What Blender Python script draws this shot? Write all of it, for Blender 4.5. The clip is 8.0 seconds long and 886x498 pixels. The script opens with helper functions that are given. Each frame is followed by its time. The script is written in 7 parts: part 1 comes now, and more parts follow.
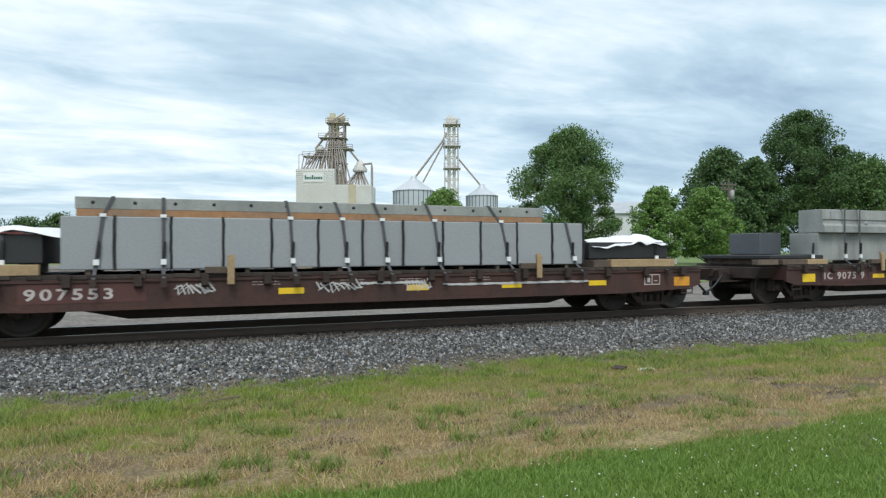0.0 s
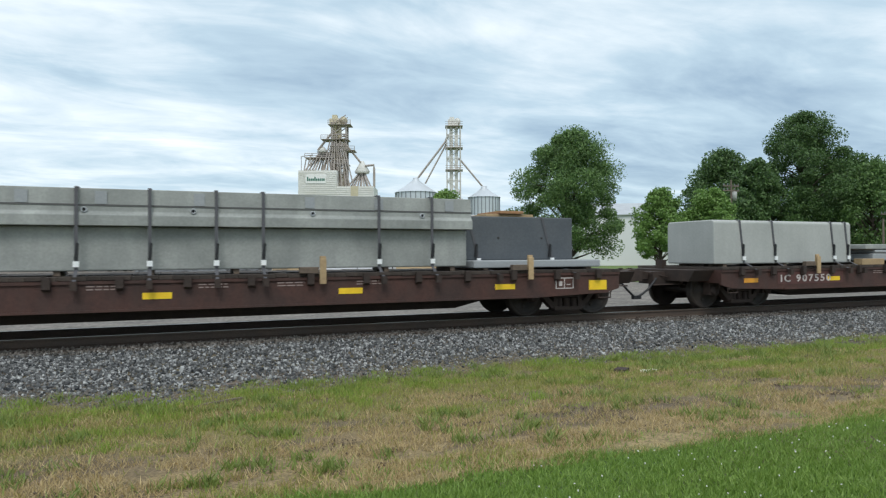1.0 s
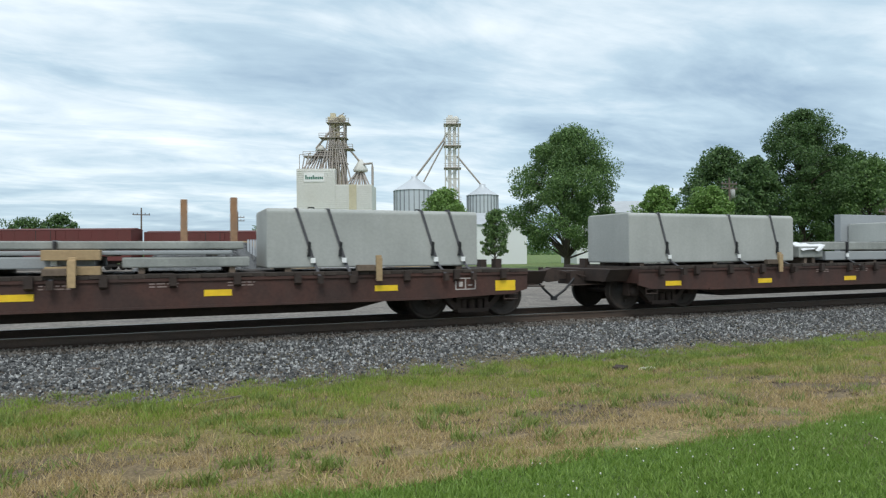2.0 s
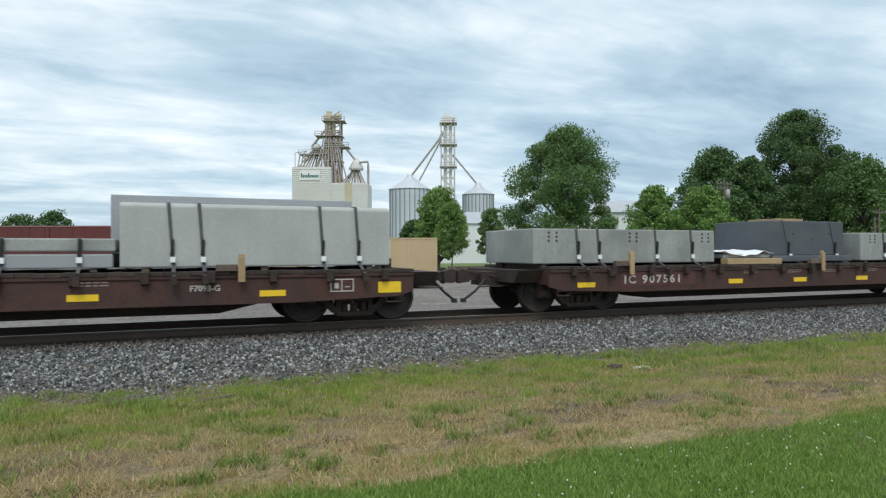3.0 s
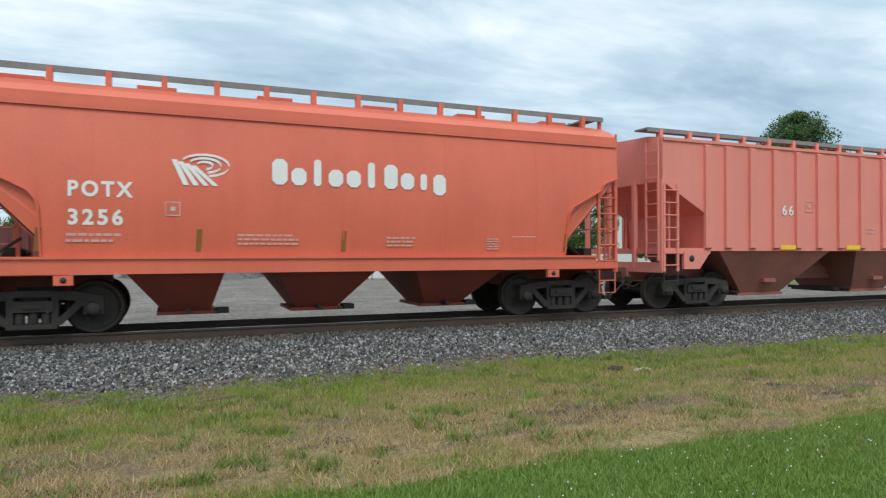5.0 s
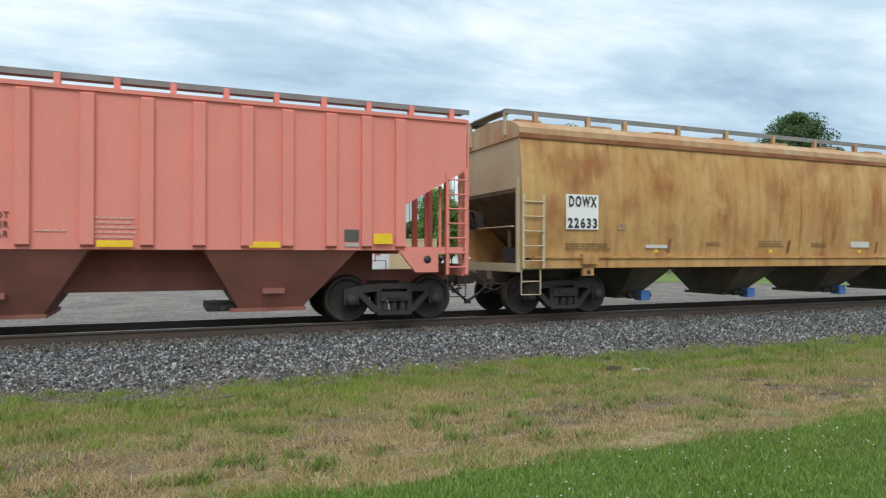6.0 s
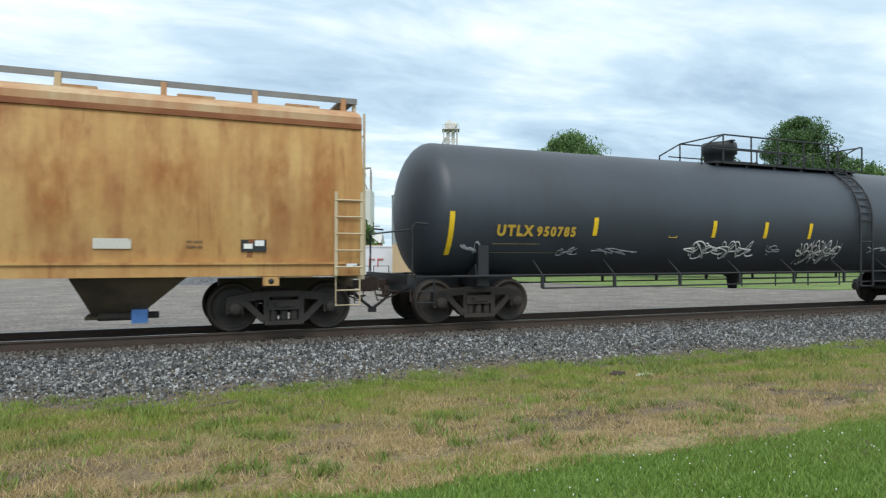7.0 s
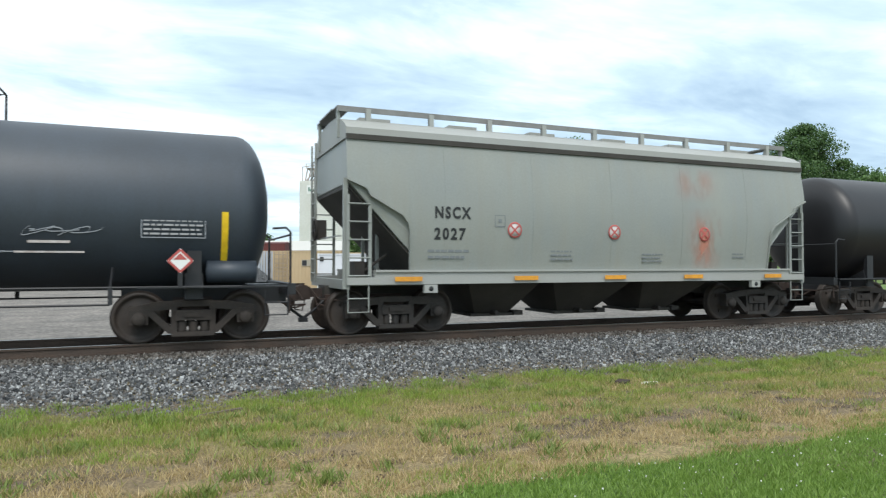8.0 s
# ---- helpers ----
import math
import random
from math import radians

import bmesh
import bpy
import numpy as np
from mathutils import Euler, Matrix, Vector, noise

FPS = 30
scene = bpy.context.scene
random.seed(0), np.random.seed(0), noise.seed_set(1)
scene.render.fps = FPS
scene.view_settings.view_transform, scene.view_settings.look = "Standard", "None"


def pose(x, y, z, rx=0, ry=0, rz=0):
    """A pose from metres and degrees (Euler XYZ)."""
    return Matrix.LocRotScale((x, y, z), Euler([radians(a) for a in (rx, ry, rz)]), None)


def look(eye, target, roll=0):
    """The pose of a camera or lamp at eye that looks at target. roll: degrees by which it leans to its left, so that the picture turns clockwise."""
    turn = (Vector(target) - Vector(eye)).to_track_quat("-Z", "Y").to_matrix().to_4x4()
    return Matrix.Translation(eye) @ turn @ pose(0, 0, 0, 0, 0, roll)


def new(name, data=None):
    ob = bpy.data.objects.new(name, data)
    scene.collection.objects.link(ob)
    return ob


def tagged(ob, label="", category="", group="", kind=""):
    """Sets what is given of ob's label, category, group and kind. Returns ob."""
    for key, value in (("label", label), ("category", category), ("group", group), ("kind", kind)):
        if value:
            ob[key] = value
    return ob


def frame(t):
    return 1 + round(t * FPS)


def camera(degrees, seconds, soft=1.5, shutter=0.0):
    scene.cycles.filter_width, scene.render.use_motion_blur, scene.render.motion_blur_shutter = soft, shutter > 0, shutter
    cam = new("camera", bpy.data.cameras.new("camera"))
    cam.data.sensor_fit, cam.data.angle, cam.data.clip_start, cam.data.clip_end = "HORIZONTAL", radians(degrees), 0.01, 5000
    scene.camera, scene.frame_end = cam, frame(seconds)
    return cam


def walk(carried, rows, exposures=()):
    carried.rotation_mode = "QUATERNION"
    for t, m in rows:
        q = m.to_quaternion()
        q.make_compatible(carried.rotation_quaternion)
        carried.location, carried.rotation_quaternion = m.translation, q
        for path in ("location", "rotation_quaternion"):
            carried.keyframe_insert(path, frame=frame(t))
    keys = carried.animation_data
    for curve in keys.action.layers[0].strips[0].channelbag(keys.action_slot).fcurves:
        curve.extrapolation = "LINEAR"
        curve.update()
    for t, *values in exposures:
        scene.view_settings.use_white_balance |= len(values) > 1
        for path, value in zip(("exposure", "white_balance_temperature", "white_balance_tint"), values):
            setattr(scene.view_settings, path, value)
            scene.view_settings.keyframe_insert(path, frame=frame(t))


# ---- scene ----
# The track runs along x, its rail tops are z = 0; the train runs towards -x.
SECONDS = 8.0


def way(t):
    """How far the train has gone at t seconds."""
    return 21.15 * t + 0.02 * t * t


cam = camera(68.07, SECONDS, soft=1.25, shutter=0.04)
EYE = (0.0, -13.61, 1.39)


def aim(yaw, pitch, roll):
    y, p = radians(yaw), radians(pitch)
    d = Vector((math.sin(y) * math.cos(p), math.cos(y) * math.cos(p), math.sin(p)))
    return look(EYE, Vector(EYE) + d * 10, roll)


ROLL = -1
walk(cam, [
    (0.0, aim(22.556, 0.345, ROLL * 0.238)), (0.5, aim(22.407, 0.492, ROLL * 0.201)), (1.0, aim(22.360, 0.477, ROLL * 0.273)),
    (1.5, aim(22.365, 0.405, ROLL * 0.352)), (3.0, aim(22.886, 0.211, ROLL * 0.131)), (3.5, aim(22.864, 0.232, ROLL * -0.111)),
    (4.0, aim(22.828, 0.307, ROLL * -0.106)), (4.5, aim(22.786, 0.339, ROLL * 0.093)), (6.0, aim(22.925, 0.307, ROLL * -0.114)),
    (6.5, aim(22.903, 0.479, ROLL * -0.092)), (7.0, aim(22.675, 0.762, ROLL * 0.009)), (7.5, aim(22.426, 1.150, ROLL * 0.126)),
    (8.0, aim(22.298, 1.423, ROLL * 0.037))], exposures=[(0.0, 0.12), (1.0, 0.04), (1.5, 0.04), (3.0, 0.0), (4.5, 0.05), (6.0, 0.13), (6.5, 0.17), (7.0, 0.24), (7.5, 0.39), (8.0, 0.44)])

# ---- light: a bright, streaky overcast sky ----
world = bpy.data.worlds.new("sky")
scene.world = world
world.use_nodes = True
wn, wl = world.node_tree.nodes, world.node_tree.links
wn.clear()


def wnode(kind, **kw):
    n = wn.new(kind)
    for k, v in kw.items():
        n.inputs[k].default_value = v
    return n


SUN_EL, SUN_AZ = 52.0, 200.0
sky = wn.new("ShaderNodeTexSky")
sky.sky_type, sky.sun_disc = "NISHITA", False
sky.sun_elevation, sky.sun_rotation = radians(SUN_EL), radians(SUN_AZ)
bg_sky = wnode("ShaderNodeBackground", Strength=0.09)
wl.new(sky.outputs[0], bg_sky.inputs[0])
tc = wn.new("ShaderNodeTexCoord")
sep = wn.new("ShaderNodeSeparateXYZ")
wl.new(tc.outputs["Generated"], sep.inputs[0])


def wmath(op, a, b=None):
    n = wn.new("ShaderNodeMath")
    n.operation = op
    for i, v in enumerate((a, b)):
        if v is None:
            continue
        if isinstance(v, (int, float)):
            n.inputs[i].default_value = v
        else:
            wl.new(v, n.inputs[i])
    return n.outputs[0]


zup = wmath("ADD", wmath("MAXIMUM", sep.outputs[2], 0.0), 0.13)
comb = wn.new("ShaderNodeCombineXYZ")
wl.new(wmath("DIVIDE", sep.outputs[0], zup), comb.inputs[0])
wl.new(wmath("DIVIDE", sep.outputs[1], zup), comb.inputs[1])
def cloud_noise(turn, stretch, shift, **kw):
    mp = wn.new("ShaderNodeMapping")
    mp.inputs["Rotation"].default_value = (0, 0, radians(turn))
    mp.inputs["Scale"].default_value = (*stretch, 1.0)
    mp.inputs["Location"].default_value = (*shift, 0)
    wl.new(comb.outputs[0], mp.inputs[0])
    n_ = wnode("ShaderNodeTexNoise", **kw)
    wl.new(mp.outputs[0], n_.inputs["Vector"])
    return wmath("SUBTRACT", n_.outputs[0], 0.5)


def cloud_bank(yaw, height, wide):
    """A soft thickening (or thinning) of the cloud round one direction."""
    y_, h_ = radians(yaw), radians(height)
    dot = wn.new("ShaderNodeVectorMath")
    dot.operation = "DOT_PRODUCT"
    wl.new(tc.outputs["Generated"], dot.inputs[0])
    dot.inputs[1].default_value = (math.sin(y_) * math.cos(h_), math.cos(y_) * math.cos(h_), math.sin(h_))
    mr_ = wn.new("ShaderNodeMapRange")
    mr_.interpolation_type = "SMOOTHSTEP"
    mr_.inputs[1].default_value, mr_.inputs[2].default_value = math.cos(radians(wide)), 1.0
    wl.new(dot.outputs["Value"], mr_.inputs[0])
    return mr_.outputs[0]


lift = wmath("ADD", wmath("MULTIPLY", cloud_noise(-38, (0.7, 1.5), (3.1, 1.7), Scale=1.5, Detail=9.0, Roughness=0.58, Distortion=0.5), 0.46), 0.497)
lift = wmath("ADD", lift, wmath("MULTIPLY", cloud_noise(-50, (1.0, 1.3), (7.3, 2.2), Scale=3.4, Detail=6.0, Roughness=0.55, Distortion=0.6), 0.14))
lift = wmath("ADD", lift, wmath("MULTIPLY", cloud_noise(-38, (0.75, 1.5), (3.1, 1.7), Scale=0.28, Detail=2.0, Roughness=0.5), 0.36))
lift = wmath("ADD", lift, wmath("MULTIPLY", wmath("SUBTRACT", sep.outputs[2], 0.15), 0.16))
for yaw_, height_, wide_, amount_ in ((43, 7, 17, -0.10), (40, 22, 15, 0.07), (-5, 11, 13, 0.03), (12, 16, 14, -0.04)):
    lift = wmath("ADD", lift, wmath("MULTIPLY", cloud_bank(yaw_, height_, wide_), amount_))
ramp = wn.new("ShaderNodeValToRGB")
ramp.color_ramp.elements[0].position, ramp.color_ramp.elements[0].color = 0.30, (0.30, 0.44, 0.60, 1)
ramp.color_ramp.elements[1].position, ramp.color_ramp.elements[1].color = 0.66, (1.18, 1.25, 1.28, 1)
e = ramp.color_ramp.elements.new(0.47)
e.color = (0.60, 0.775, 0.90, 1)
wl.new(lift, ramp.inputs[0])
bg_cloud = wnode("ShaderNodeBackground", Strength=1.0)
wl.new(ramp.outputs[0], bg_cloud.inputs[0])
mixs = wnode("ShaderNodeMixShader", Fac=0.86)
wl.new(bg_sky.outputs[0], mixs.inputs[1])
wl.new(bg_cloud.outputs[0], mixs.inputs[2])
wout = wn.new("ShaderNodeOutputWorld")
wl.new(mixs.outputs[0], wout.inputs[0])

sun = new("sun", bpy.data.lights.new("sun", "SUN"))
sun.data.energy, sun.data.angle, sun.data.color = 1.5, radians(24), (1.0, 0.97, 0.92)
_el, _az = radians(SUN_EL), radians(SUN_AZ)
sun.matrix_world = look((60 * math.sin(_az) * math.cos(_el), 60 * math.cos(_az) * math.cos(_el), 60 * math.sin(_el)), (0, 0, 0))

# ---- materials ----
MATS = {}


def mat(name, color, rough=0.7, metal=0.0, var=0.25, scale=3.0, fine=40.0, bump=0.15, tint=None, streak=0.0, stain=None, stain_amt=0.45, rnd=0.0, blotch=None, bdist=0.01):
    """A plain surface with coarse stains, fine grain, optional vertical streaks and a change from piece to piece."""
    if name in MATS:
        return MATS[name]
    m = bpy.data.materials.new(name)
    m.use_nodes = True
    nt = m.node_tree
    N, L = nt.nodes, nt.links
    b = N["Principled BSDF"]
    b.inputs["Roughness"].default_value, b.inputs["Metallic"].default_value = rough, metal
    co = N.new("ShaderNodeTexCoord").outputs["Object"]

    def noise_(sc, detail=4.0, vec=co, stretch=None):
        n = N.new("ShaderNodeTexNoise")
        n.inputs["Scale"].default_value, n.inputs["Detail"].default_value = sc, detail
        if stretch:
            mp = N.new("ShaderNodeMapping")
            mp.inputs["Scale"].default_value = stretch
            L.new(vec, mp.inputs[0])
            vec = mp.outputs[0]
        L.new(vec, n.inputs["Vector"])
        return n.outputs[0]

    def ramp_(src, lo, hi):
        r = N.new("ShaderNodeMapRange")
        r.inputs[1].default_value, r.inputs[2].default_value = lo, hi
        L.new(src, r.inputs[0])
        return r.outputs[0]

    def mix_(fac, a, c, mode="MIX"):
        x = N.new("ShaderNodeMix")
        x.data_type, x.blend_type = "RGBA", mode
        for sock, v in ((x.inputs[0], fac), (x.inputs[6], a), (x.inputs[7], c)):
            if isinstance(v, (tuple, list)):
                sock.default_value = (*v, 1) if len(v) == 3 else v
            elif isinstance(v, (int, float)):
                sock.default_value = v
            else:
                L.new(v, sock)
        return x.outputs[2]

    c2 = stain or tuple(x * (1 - var) for x in color)
    big = ramp_(noise_(scale), 0.35, 0.68)
    col = mix_(big, color, tuple(x * (1 - stain_amt) + y * stain_amt for x, y in zip(color, c2)))
    grain = ramp_(noise_(fine, 6.0), 0.3, 0.7)
    g = mix_(grain, (1 - var * 0.7,) * 3, (1.0, 1.0, 1.0))
    col = mix_(1.0, col, g, "MULTIPLY")
    if streak:
        s = ramp_(noise_(1.0, 5.0, stretch=(4.5, 4.5, 0.35)), 0.42, 0.75)
        col = mix_(mix_(s, (0, 0, 0), (streak,) * 3), col, tint or c2)
    if blotch:
        for sc_, det_, st_, lo_, hi_, amt_ in ((1.6, 9.0, (1.0, 1.0, 0.7), 0.52, 0.80, 0.75), (5.0, 8.0, (1.0, 1.0, 0.5), 0.56, 0.78, 0.45), (1.5, 6.0, (3.4, 3.4, 0.14), 0.60, 0.72, 0.55)):
            s = ramp_(noise_(sc_, det_, stretch=st_), lo_, hi_)
            col = mix_(mix_(s, (0, 0, 0), (amt_,) * 3), col, blotch)
    if rnd:
        oi = N.new("ShaderNodeObjectInfo")
        rr = N.new("ShaderNodeMapRange")
        rr.inputs[3].default_value, rr.inputs[4].default_value = 1 - rnd, 1 + rnd * 0.5
        L.new(oi.outputs["Random"], rr.inputs[0])
        col = mix_(1.0, col, rr.outputs[0], "MULTIPLY")
    L.new(col, b.inputs["Base Color"])
    if bump:
        bp = N.new("ShaderNodeBump")
        bp.inputs["Strength"].default_value, bp.inputs["Distance"].default_value = bump, bdist
        L.new(noise_(fine * 0.7, 5.0), bp.inputs["Height"])
        L.new(bp.outputs[0], b.inputs["Normal"])
    MATS[name] = m
    return m


CONC = mat("concrete_grey", (0.39, 0.405, 0.385), 0.85, var=0.25, scale=1.1, fine=22, stain=(0.20, 0.215, 0.205), stain_amt=0.75, streak=0.4, tint=(0.20, 0.21, 0.20), rnd=0.05)
CONC_V = mat("concrete_pale", (0.46, 0.475, 0.455), 0.85, var=0.16, scale=0.9, fine=22, stain=(0.34, 0.355, 0.34), stain_amt=0.6, streak=0.25, tint=(0.30, 0.31, 0.295), rnd=0.05)
CONC_B = mat("concrete_bluegrey", (0.345, 0.365, 0.378), 0.85, var=0.18, scale=0.8, fine=30, stain=(0.30, 0.32, 0.34), streak=0.2, rnd=0.06)
CONC_D = mat("concrete_dark", (0.085, 0.097, 0.112), 0.7, var=0.25, scale=1.2, fine=25, stain=(0.14, 0.15, 0.16), rnd=0.1)
CONC_K = mat("coating_black", (0.018, 0.019, 0.022), 0.5, var=0.3, scale=1.5, fine=25, stain=(0.035, 0.035, 0.038))
RUSTBROWN = mat("sill_brown", (0.085, 0.036, 0.027), 0.75, var=0.4, scale=1.6, fine=18, stain=(0.040, 0.024, 0.021), stain_amt=0.8, streak=0.4, tint=(0.055, 0.035, 0.03))
DKBROWN = mat("steel_dark_brown", (0.058, 0.037, 0.029), 0.8, var=0.35, scale=2, fine=20, stain=(0.028, 0.020, 0.017), stain_amt=0.8)
GRIME = mat("steel_grimy", (0.030, 0.027, 0.025), 0.75, var=0.4, scale=4, fine=25, stain=(0.055, 0.043, 0.034), stain_amt=0.6)
GRIME_B = mat("steel_grimy_brown", (0.055, 0.043, 0.035), 0.8, var=0.4, scale=4, fine=25, stain=(0.032, 0.027, 0.024), stain_amt=0.8)
WHEEL = mat("wheel_steel", (0.028, 0.024, 0.022), 0.65, var=0.35, scale=3, fine=18, stain=(0.075, 0.052, 0.038), stain_amt=0.6)
DECKW = mat("deck_wood_dark", (0.055, 0.042, 0.035), 0.9, var=0.4, scale=3, fine=25, stain=(0.11, 0.085, 0.07), rnd=0.35)
LUMBER = mat("lumber_pale", (0.50, 0.36, 0.20), 0.8, var=0.3, scale=2.5, fine=14, stain=(0.36, 0.24, 0.13), rnd=0.2)
LUMBER_D = mat("lumber_weathered", (0.20, 0.15, 0.11), 0.85, var=0.35, scale=3, fine=15, stain=(0.10, 0.075, 0.06), stain_amt=0.8, rnd=0.3)
LUMBER_O = mat("lumber_orange", (0.40, 0.21, 0.10), 0.85, var=0.35, scale=1.2, fine=10, stain=(0.26, 0.19, 0.14), stain_amt=0.8)
STRAP = mat("strap_grey", (0.09, 0.09, 0.10), 0.6, var=0.2, scale=5)
STRAPK = mat("ratchet_black", (0.012, 0.012, 0.014), 0.5, var=0.2)
TAGW = mat("tag_white", (0.85, 0.86, 0.86), 0.35, var=0.05, scale=9)
TARPW = mat("tarp_white", (0.82, 0.84, 0.87), 0.45, var=0.08, scale=3, bump=0.3)
YELLOW = mat("reflector_yellow", (0.92, 0.62, 0.02), 0.5, var=0.12, scale=6, stain=(0.72, 0.42, 0.02))
YELLOW_D = mat("reflector_dirty", (0.50, 0.36, 0.04), 0.6, var=0.2, scale=6, stain=(0.38, 0.26, 0.08))
ORANGE = mat("reflector_orange", (0.80, 0.36, 0.03), 0.6, var=0.2, scale=6, stain=(0.45, 0.18, 0.04))
WHITEP = mat("paint_white_worn", (0.62, 0.58, 0.56), 0.7, var=0.3, scale=5, stain=(0.36, 0.27, 0.24), stain_amt=0.7)
WHITEC = mat("paint_white_clean", (0.82, 0.82, 0.80), 0.6, var=0.08, scale=4)
BLACKP = mat("paint_black", (0.022, 0.024, 0.026), 0.6, var=0.2, scale=4)
GREYP = mat("paint_grey_text", (0.20, 0.22, 0.23), 0.7, var=0.25, scale=4)
GREENP = mat("paint_green", (0.10, 0.36, 0.10), 0.6, var=0.15, scale=4)
REDFINE = mat("paint_red_faded", (0.50, 0.24, 0.22), 0.7, var=0.2, scale=6)
DISC = mat("sticker_pale", (0.60, 0.56, 0.54), 0.6, var=0.15, scale=6)
REDP = mat("paint_red_text", (0.50, 0.10, 0.09), 0.6, var=0.15, scale=4)
BLUEP = mat("paint_blue", (0.10, 0.25, 0.62), 0.5, var=0.2, scale=4)
YELTXT = mat("paint_yellow_text", (0.62, 0.40, 0.05), 0.7, var=0.25, scale=4)
GRAF = mat("spray_paint_pale", (0.62, 0.61, 0.60), 0.8, var=0.3, scale=5)
GRAFB = mat("spray_paint_grey", (0.34, 0.36, 0.39), 0.8, var=0.35, scale=5)
H_GREY = mat("hopper_light_grey", (0.46, 0.475, 0.455), 0.42, var=0.10, scale=0.7, fine=30, stain=(0.42, 0.43, 0.40), stain_amt=0.55, bump=0.05, streak=0.22, tint=(0.37, 0.35, 0.29))
H_WHITE = mat("hopper_roof_white", (0.76, 0.76, 0.72), 0.55, var=0.12, scale=0.9, stain=(0.62, 0.60, 0.52), stain_amt=0.7, bump=0.05, streak=0.2, tint=(0.5, 0.4, 0.28))
H_SILL = mat("hopper_sill_grey", (0.64, 0.65, 0.61), 0.55, var=0.14, scale=1.2, stain=(0.48, 0.47, 0.40), stain_amt=0.7, bump=0.05)
# Grimy near-black for bays and end slopes; shade under the car painted in.
H_UNDER = mat("hopper_shaded_grey", (0.058, 0.053, 0.045), 0.75, var=0.3, scale=1.5, stain=(0.03, 0.027, 0.023), stain_amt=0.7, streak=0.3)
H_RED = mat("hopper_red", (0.76, 0.165, 0.095), 0.42, var=0.12, scale=0.7, fine=30, stain=(0.66, 0.135, 0.078), stain_amt=0.7, bump=0.05, streak=0.25, tint=(0.56, 0.11, 0.06))
# Darker copy of the hopper red, underside shade mixed into the paint.
H_REDU = mat("hopper_shaded_red", (0.33, 0.065, 0.042), 0.7, var=0.25, scale=1.2, stain=(0.20, 0.048, 0.036), stain_amt=0.7)
H_PINK = mat("hopper_faded_red", (0.80, 0.27, 0.215), 0.75, var=0.12, scale=0.8, fine=22, stain=(0.72, 0.25, 0.20), stain_amt=0.7, bump=0.05, streak=0.22, tint=(0.64, 0.20, 0.155))
# Darker, browner copy of the faded red for bays and centre sill.
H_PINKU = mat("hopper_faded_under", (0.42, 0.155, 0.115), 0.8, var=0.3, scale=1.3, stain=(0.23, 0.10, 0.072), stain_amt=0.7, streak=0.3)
H_TAN = mat("hopper_rusty_tan", (0.58, 0.365, 0.140), 0.75, var=0.16, scale=0.75, fine=9, stain=(0.50, 0.265, 0.085), stain_amt=0.9, bump=0.08, streak=0.6, tint=(0.33, 0.13, 0.04), blotch=(0.25, 0.072, 0.022))
H_TANR = mat("hopper_roof_tan", (0.55, 0.42, 0.25), 0.75, var=0.15, scale=1.0, stain=(0.45, 0.20, 0.08), stain_amt=0.8, streak=0.5, tint=(0.36, 0.13, 0.05))
H_RUST = mat("rust_strip", (0.25, 0.085, 0.035), 0.85, var=0.3, scale=1.5, stain=(0.40, 0.20, 0.09), stain_amt=0.7)
H_TANE = mat("hopper_end_cream", (0.58, 0.49, 0.33), 0.7, var=0.15, scale=1.2, stain=(0.42, 0.32, 0.18))
# Dark tan of bays and end slopes, their shade put into the colour.
H_TANU = mat("hopper_shaded_tan", (0.15, 0.115, 0.07), 0.8, var=0.3, scale=1.5, stain=(0.04, 0.034, 0.026), stain_amt=0.7)
H_GREY2 = mat("hopper_grey_green", (0.265, 0.285, 0.272), 0.42, var=0.12, scale=0.6, fine=26, stain=(0.31, 0.32, 0.285), stain_amt=0.75, bump=0.05, streak=0.4, tint=(0.27, 0.26, 0.215))
H_ROOF2 = mat("hopper_roof_grey", (0.36, 0.37, 0.355), 0.6, var=0.12, scale=0.8, stain=(0.33, 0.33, 0.30), stain_amt=0.7, bump=0.05)
WALKG = mat("galvanised_walk", (0.25, 0.25, 0.245), 0.7, 0.0, var=0.25, scale=3, stain=(0.14, 0.13, 0.12))
T_GREY = mat("tank_slate_grey", (0.042, 0.055, 0.073), 0.5, var=0.2, scale=0.5, fine=20, stain=(0.026, 0.032, 0.041), stain_amt=0.7, bump=0.03, streak=0.25, tint=(0.03, 0.032, 0.036))
T_BLACK = mat("tank_black", (0.010, 0.010, 0.012), 0.4, var=0.2, scale=0.6, stain=(0.022, 0.020, 0.022), stain_amt=0.6, bump=0.04)
T_GREY.node_tree.nodes["Principled BSDF"].inputs["Specular IOR Level"].default_value = 0.6
STEELK = mat("steel_black", (0.022, 0.023, 0.026), 0.55, var=0.3, scale=3)
RAIL = mat("rail_brown", (0.078, 0.058, 0.046), 0.7, 0.2, var=0.3, scale=1.5, fine=25, stain=(0.11, 0.073, 0.052), stain_amt=0.7)
RAILTOP = mat("rail_shiny", (0.30, 0.29, 0.28), 0.30, 0.9, var=0.1, scale=2)
TIE = mat("tie_wood", (0.075, 0.056, 0.045), 0.95, var=0.4, scale=3, fine=18, stain=(0.13, 0.10, 0.08), rnd=0.3)
BOXRED = mat("boxcar_red", (0.135, 0.032, 0.028), 0.75, var=0.25, scale=0.5, fine=10, stain=(0.115, 0.036, 0.030), stain_amt=0.7, streak=0.25)
CONT_TAN = mat("container_tan", (0.55, 0.42, 0.25), 0.65, var=0.1, scale=0.6, stain=(0.46, 0.34, 0.20))
CONT_WHITE = mat("container_white", (0.72, 0.74, 0.77), 0.5, var=0.08, scale=0.8, stain=(0.6, 0.62, 0.64))
